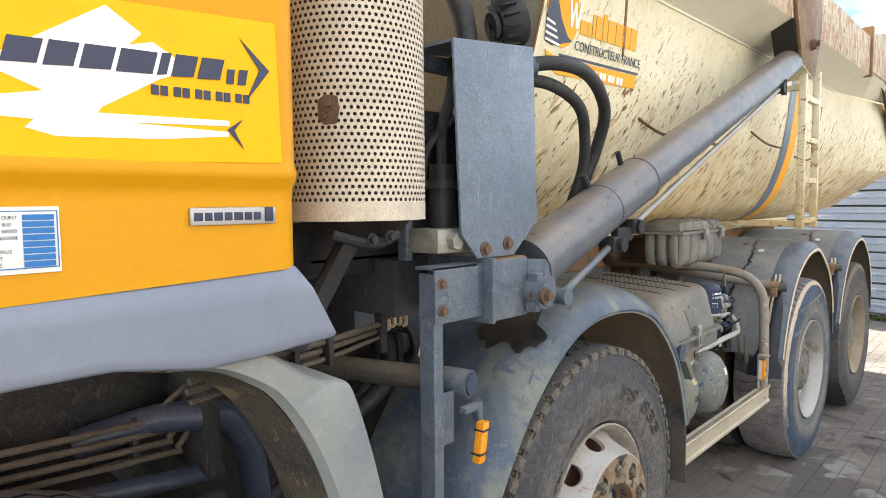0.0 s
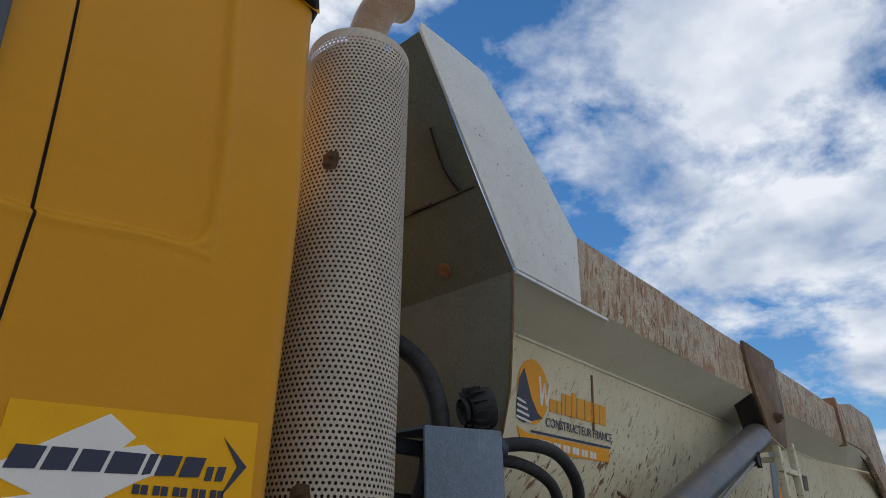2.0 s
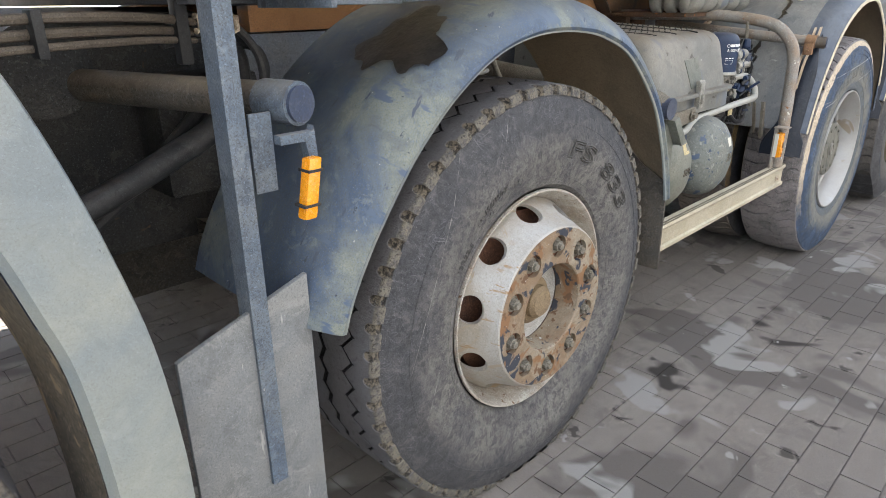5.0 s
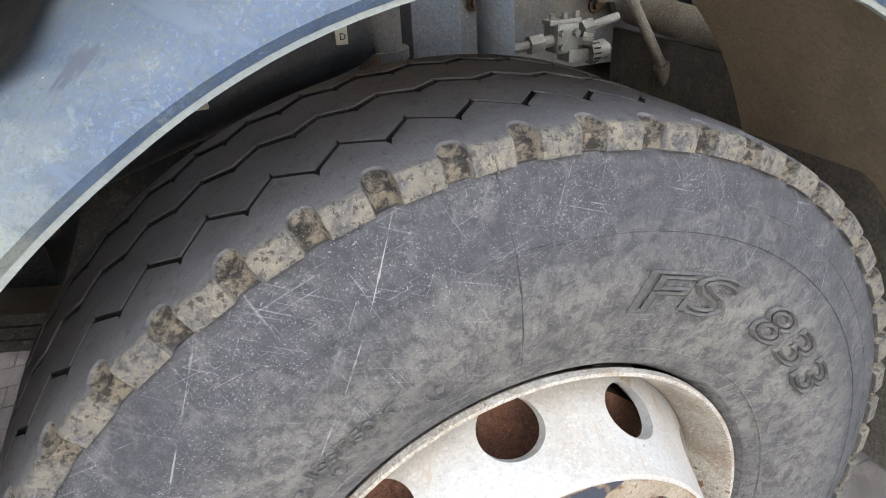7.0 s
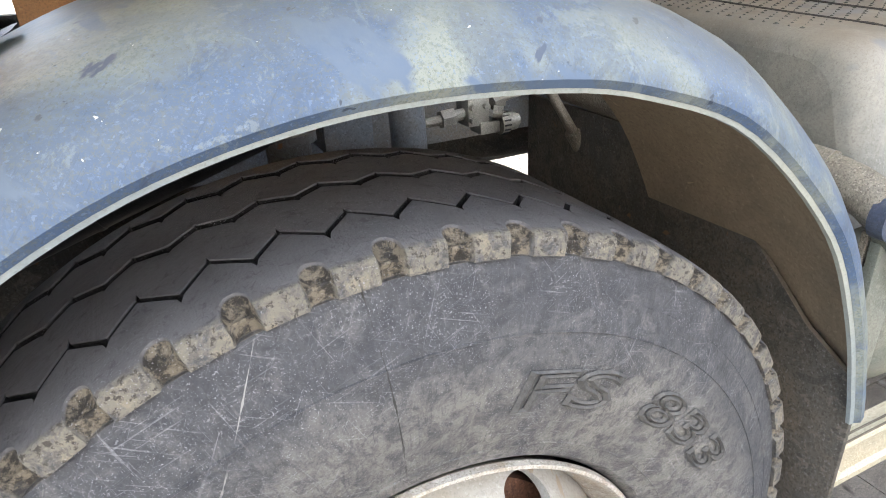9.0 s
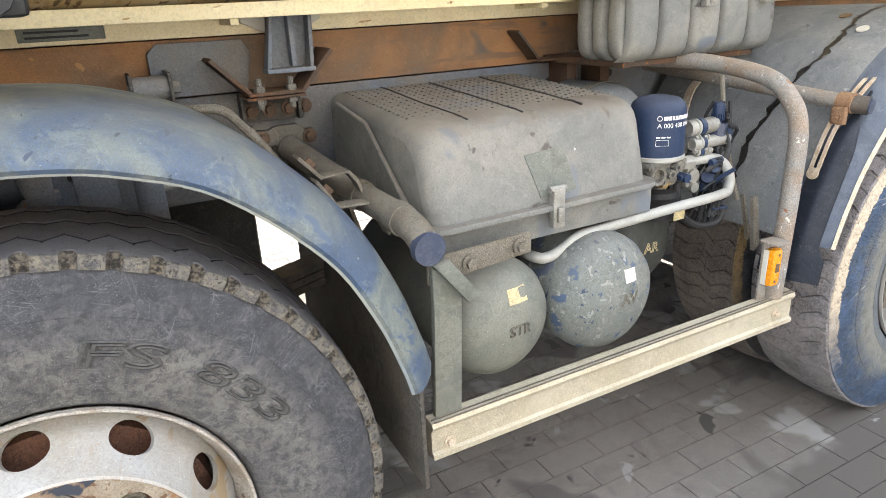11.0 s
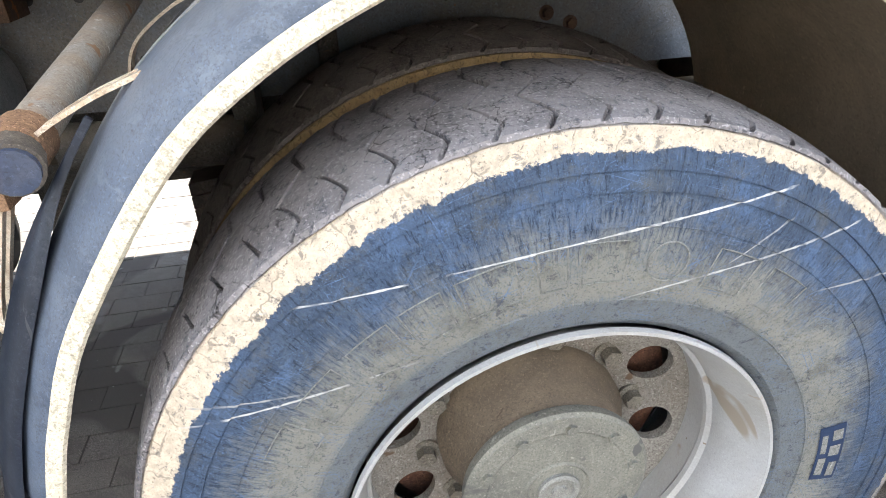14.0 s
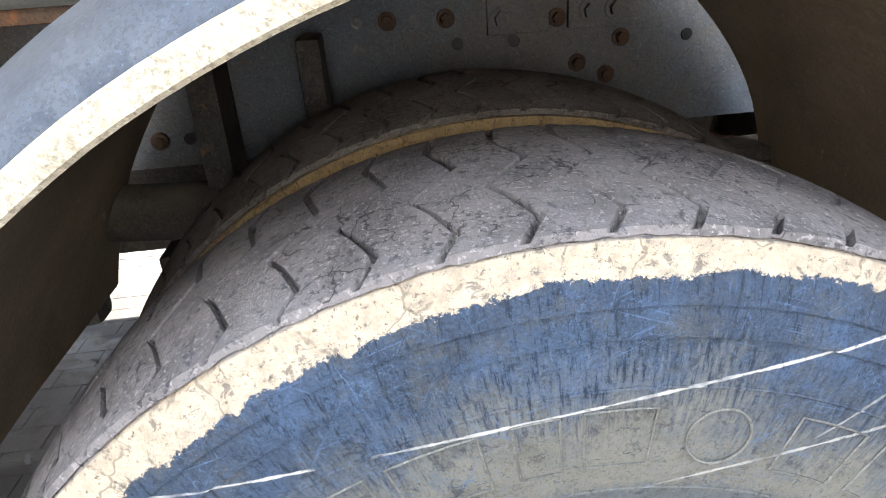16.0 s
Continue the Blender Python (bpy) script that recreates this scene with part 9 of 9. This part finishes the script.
parts("blue_fitting", Geo().tube([(1.634, 0.165, 0.905), (1.662, 0.185, 0.885)], 0.018, 12).tube([(1.640, 0.150, 0.930), (1.655, 0.17, 0.915)], 0.012, 10).tube([(1.635, 0.18, 0.872), (1.672, 0.19, 0.868)], 0.013, 10).tube([(1.620, 0.15, 0.948), (1.66, 0.15, 0.952)], 0.010, 10), M["filter"], dry, "dark blue fittings", per=1)
g = Geo()
rb = random.Random(21)
for k in range(9):
    dx, dy = rb.uniform(-0.022, 0.022), rb.uniform(-0.02, 0.02)
    g.tube([(1.672 + dx * 0.6, 0.19 + dy, 0.985), (1.684 + dx, 0.185 + dy, 0.90), (1.676 + dx, 0.18 + dy, 0.83), (1.660 + dx * 1.2, 0.18 + dy, 0.765 + rb.uniform(-0.015, 0.02))], rb.uniform(0.0035, 0.0065), 6, 4)
for k in range(5):
    z = rb.uniform(0.86, 0.94)
    g.tube([(1.615 + rb.uniform(-0.01, 0.01), 0.155, z), (1.640, 0.142, z + 0.022), (1.668, 0.150, z + 0.004), (1.675, 0.18, z - 0.03)], 0.0035, 6, 4)
parts("cable", g, M["hose"], dry, "tied dark cable", per=1)
parts("cable_tie", Geo().tube([(1.648, 0.150, 0.812), (1.705, 0.150, 0.806), (1.712, 0.205, 0.806)], 0.004, 6).tube([(1.655, 0.152, 0.885), (1.712, 0.152, 0.888), (1.716, 0.205, 0.888)], 0.004, 6), M["filter"], dry, "blue ties", per=1)
part("tank_label", Geo().box(1.498, 1.538, 0.150, 0.152, 0.805, 0.838, 0.0005), M["tag_yellow"], dry, "small yellow paper label")
pipe = part("air_pipe", Geo().tube([(1.040, 0.30, 0.80), (1.045, 0.16, 0.800), (1.075, 0.140, 0.800), (1.115, 0.136, 0.815), (1.150, 0.134, 0.834), (1.20, 0.132, 0.842), (1.45, 0.118, 0.858), (1.62, 0.108, 0.868), (1.655, 0.112, 0.880), (1.672, 0.128, 0.912), (1.668, 0.150, 0.942), (1.640, 0.165, 0.955), (1.555, 0.185, 0.952)], 0.0135, 14, 6), M["greypipe"], truck, "pale grey bent air pipe")
part("pipe_nut", Geo().tube([(1.548, 0.186, 0.951), (1.580, 0.180, 0.952)], 0.021, 6), M["alloy"], pipe)
part("pipe_clip", Geo().tube([(1.655, 0.10, 0.935), (1.64, 0.14, 0.90), (1.665, 0.17, 0.87)], 0.006, 6, 3), M["filter"], pipe)

# tool box on the chassis
tx0, tx1, ty0, ty1 = 1.46, 2.115, 0.345, 0.59
tbx = part("tool_box", Geo().box(tx0 + 0.035, tx1 - 0.035, ty0 + 0.03, ty1 - 0.02, 1.222, 1.385, 0.03), M["cover"], truck, "ribbed grey plastic tool box", smooth=45)


def bulge(a0, a1, put):
    """A broad moulded panel that rounds under at its foot."""
    rows = []
    for zz, o in ((1.384, 0.006), (1.36, 0.010), (1.31, 0.012), (1.26, 0.010), (1.235, 0.004), (1.218, -0.010), (1.208, -0.032)):
        rows.append([put(a, o - d, zz) for a, d in ((a0, 0.022), (a0 + 0.004, 0.006), (a0 + 0.014, 0.0), (a1 - 0.014, 0.0), (a1 - 0.004, 0.006), (a1, 0.022))])
    return Geo().loft(rows)


for k in range(5):
    x = tx0 + 0.030 + k * 0.120
    part("box_panel", bulge(x, x + 0.108, lambda a, o, zz: Vector((a, ty0 + 0.010 - o, zz))), M["cover"], tbx, smooth=50)
for k in range(3):
    y_ = ty0 + 0.025 + k * 0.066
    part("box_panel", bulge(y_, y_ + 0.052, lambda a, o, zz: Vector((tx0 + 0.022 - o, a, zz))), M["cover"], tbx, smooth=50)
part("lid", Geo().box(tx0, tx1, ty0 - 0.012, ty1, 1.380, 1.396, 0.005).box(tx0 + 0.015, tx1 - 0.015, ty0 + 0.005, ty1 - 0.01, 1.375, 1.456, 0.055), M["cover"], tbx, "grey lid", smooth=45)
g = Geo()
for k in range(5):
    x = tx0 + 0.08 + k * 0.115
    g.tube([(x, ty0 + 0.006, 1.40), (x, ty0 + 0.014, 1.432), (x, ty0 + 0.06, 1.453), (x, ty1 - 0.07, 1.453), (x, ty1 - 0.018, 1.43)], 0.008, 8, 3)
parts("lid_rib", g, M["cover"], tbx, per=1)
for x in (1.74, 1.985):
    part("clasp", Geo().box(x, x + 0.045, ty0 - 0.028, ty0 - 0.006, 1.345, 1.405, 0.005).box(x + 0.012, x + 0.033, ty0 - 0.034, ty0 - 0.024, 1.352, 1.375, 0.003), M["alloy"], tbx, "metal clasp")
part("box_bracket", Geo().box(1.52, 2.06, 0.40, 0.78, 1.19, 1.212, 0.004).box(1.56, 1.60, 0.70, 0.80, 1.10, 1.20, 0.004).box(1.70, 1.74, 0.70, 0.80, 1.10, 1.20, 0.004), M["bracket_rust"], tbx, "dark rusty carrier")

# ------------------------------------------------ paving, last
rp = random.Random(21)
PL, PW = 0.205, 0.103


def paver_geo():
    return Geo().add([(-0.5, -0.5, 0), (0.5, -0.5, 0), (0.5, 0.5, 0), (-0.5, 0.5, 0), (-0.493, -0.487, 1), (0.493, -0.487, 1), (0.493, 0.487, 1), (-0.493, 0.487, 1)],
                     [(4, 5, 6, 7), (0, 1, 5, 4), (1, 2, 6, 5), (2, 3, 7, 6), (3, 0, 4, 7)])


paving = Geo()
near = []
row = 0
y = -3.4
unit = paver_geo()
while y < 6.0:
    x = -2.6 + (0.5 * PL if row % 2 else 0.0)
    while x < 8.6:
        s = (Vector((x, y, 0)) - F0).dot(FN)
        if s > 0.03:
            zt = rp.uniform(-0.0012, 0.0)
            tilt = rp.uniform(-0.002, 0.002)
            if 0.75 <= x <= 3.4 and -0.92 <= y <= 0.05 and len(near) < 300:
                near.append((x, y, zt))
            else:
                paving.add([(x + a * (PL - 0.0012), y + b_ * (PW - 0.0012), -0.012 + c * (0.0125 + zt + tilt * a)) for a, b_, c in unit.v], unit.f)
        x += PL
    y += PW
    row += 1
pave = tagged(part("pavement", paving, M["paver"], smooth=0), "grey concrete block paving, oil-stained and sandy", "pavement", kind="structure")
pave["kind"] = "stuff"
base_me = bpy.data.meshes.new("paver")
base_me.from_pydata([(a * (PL - 0.0012), b_ * (PW - 0.0012), -0.012 + c * 0.0125) for a, b_, c in unit.v], [], unit.f)
base_me.materials.append(M["paver"])
for x, y, zt in near:
    ob = new("paver", base_me)
    ob.location = (x, y, zt)
    ob.parent = pave
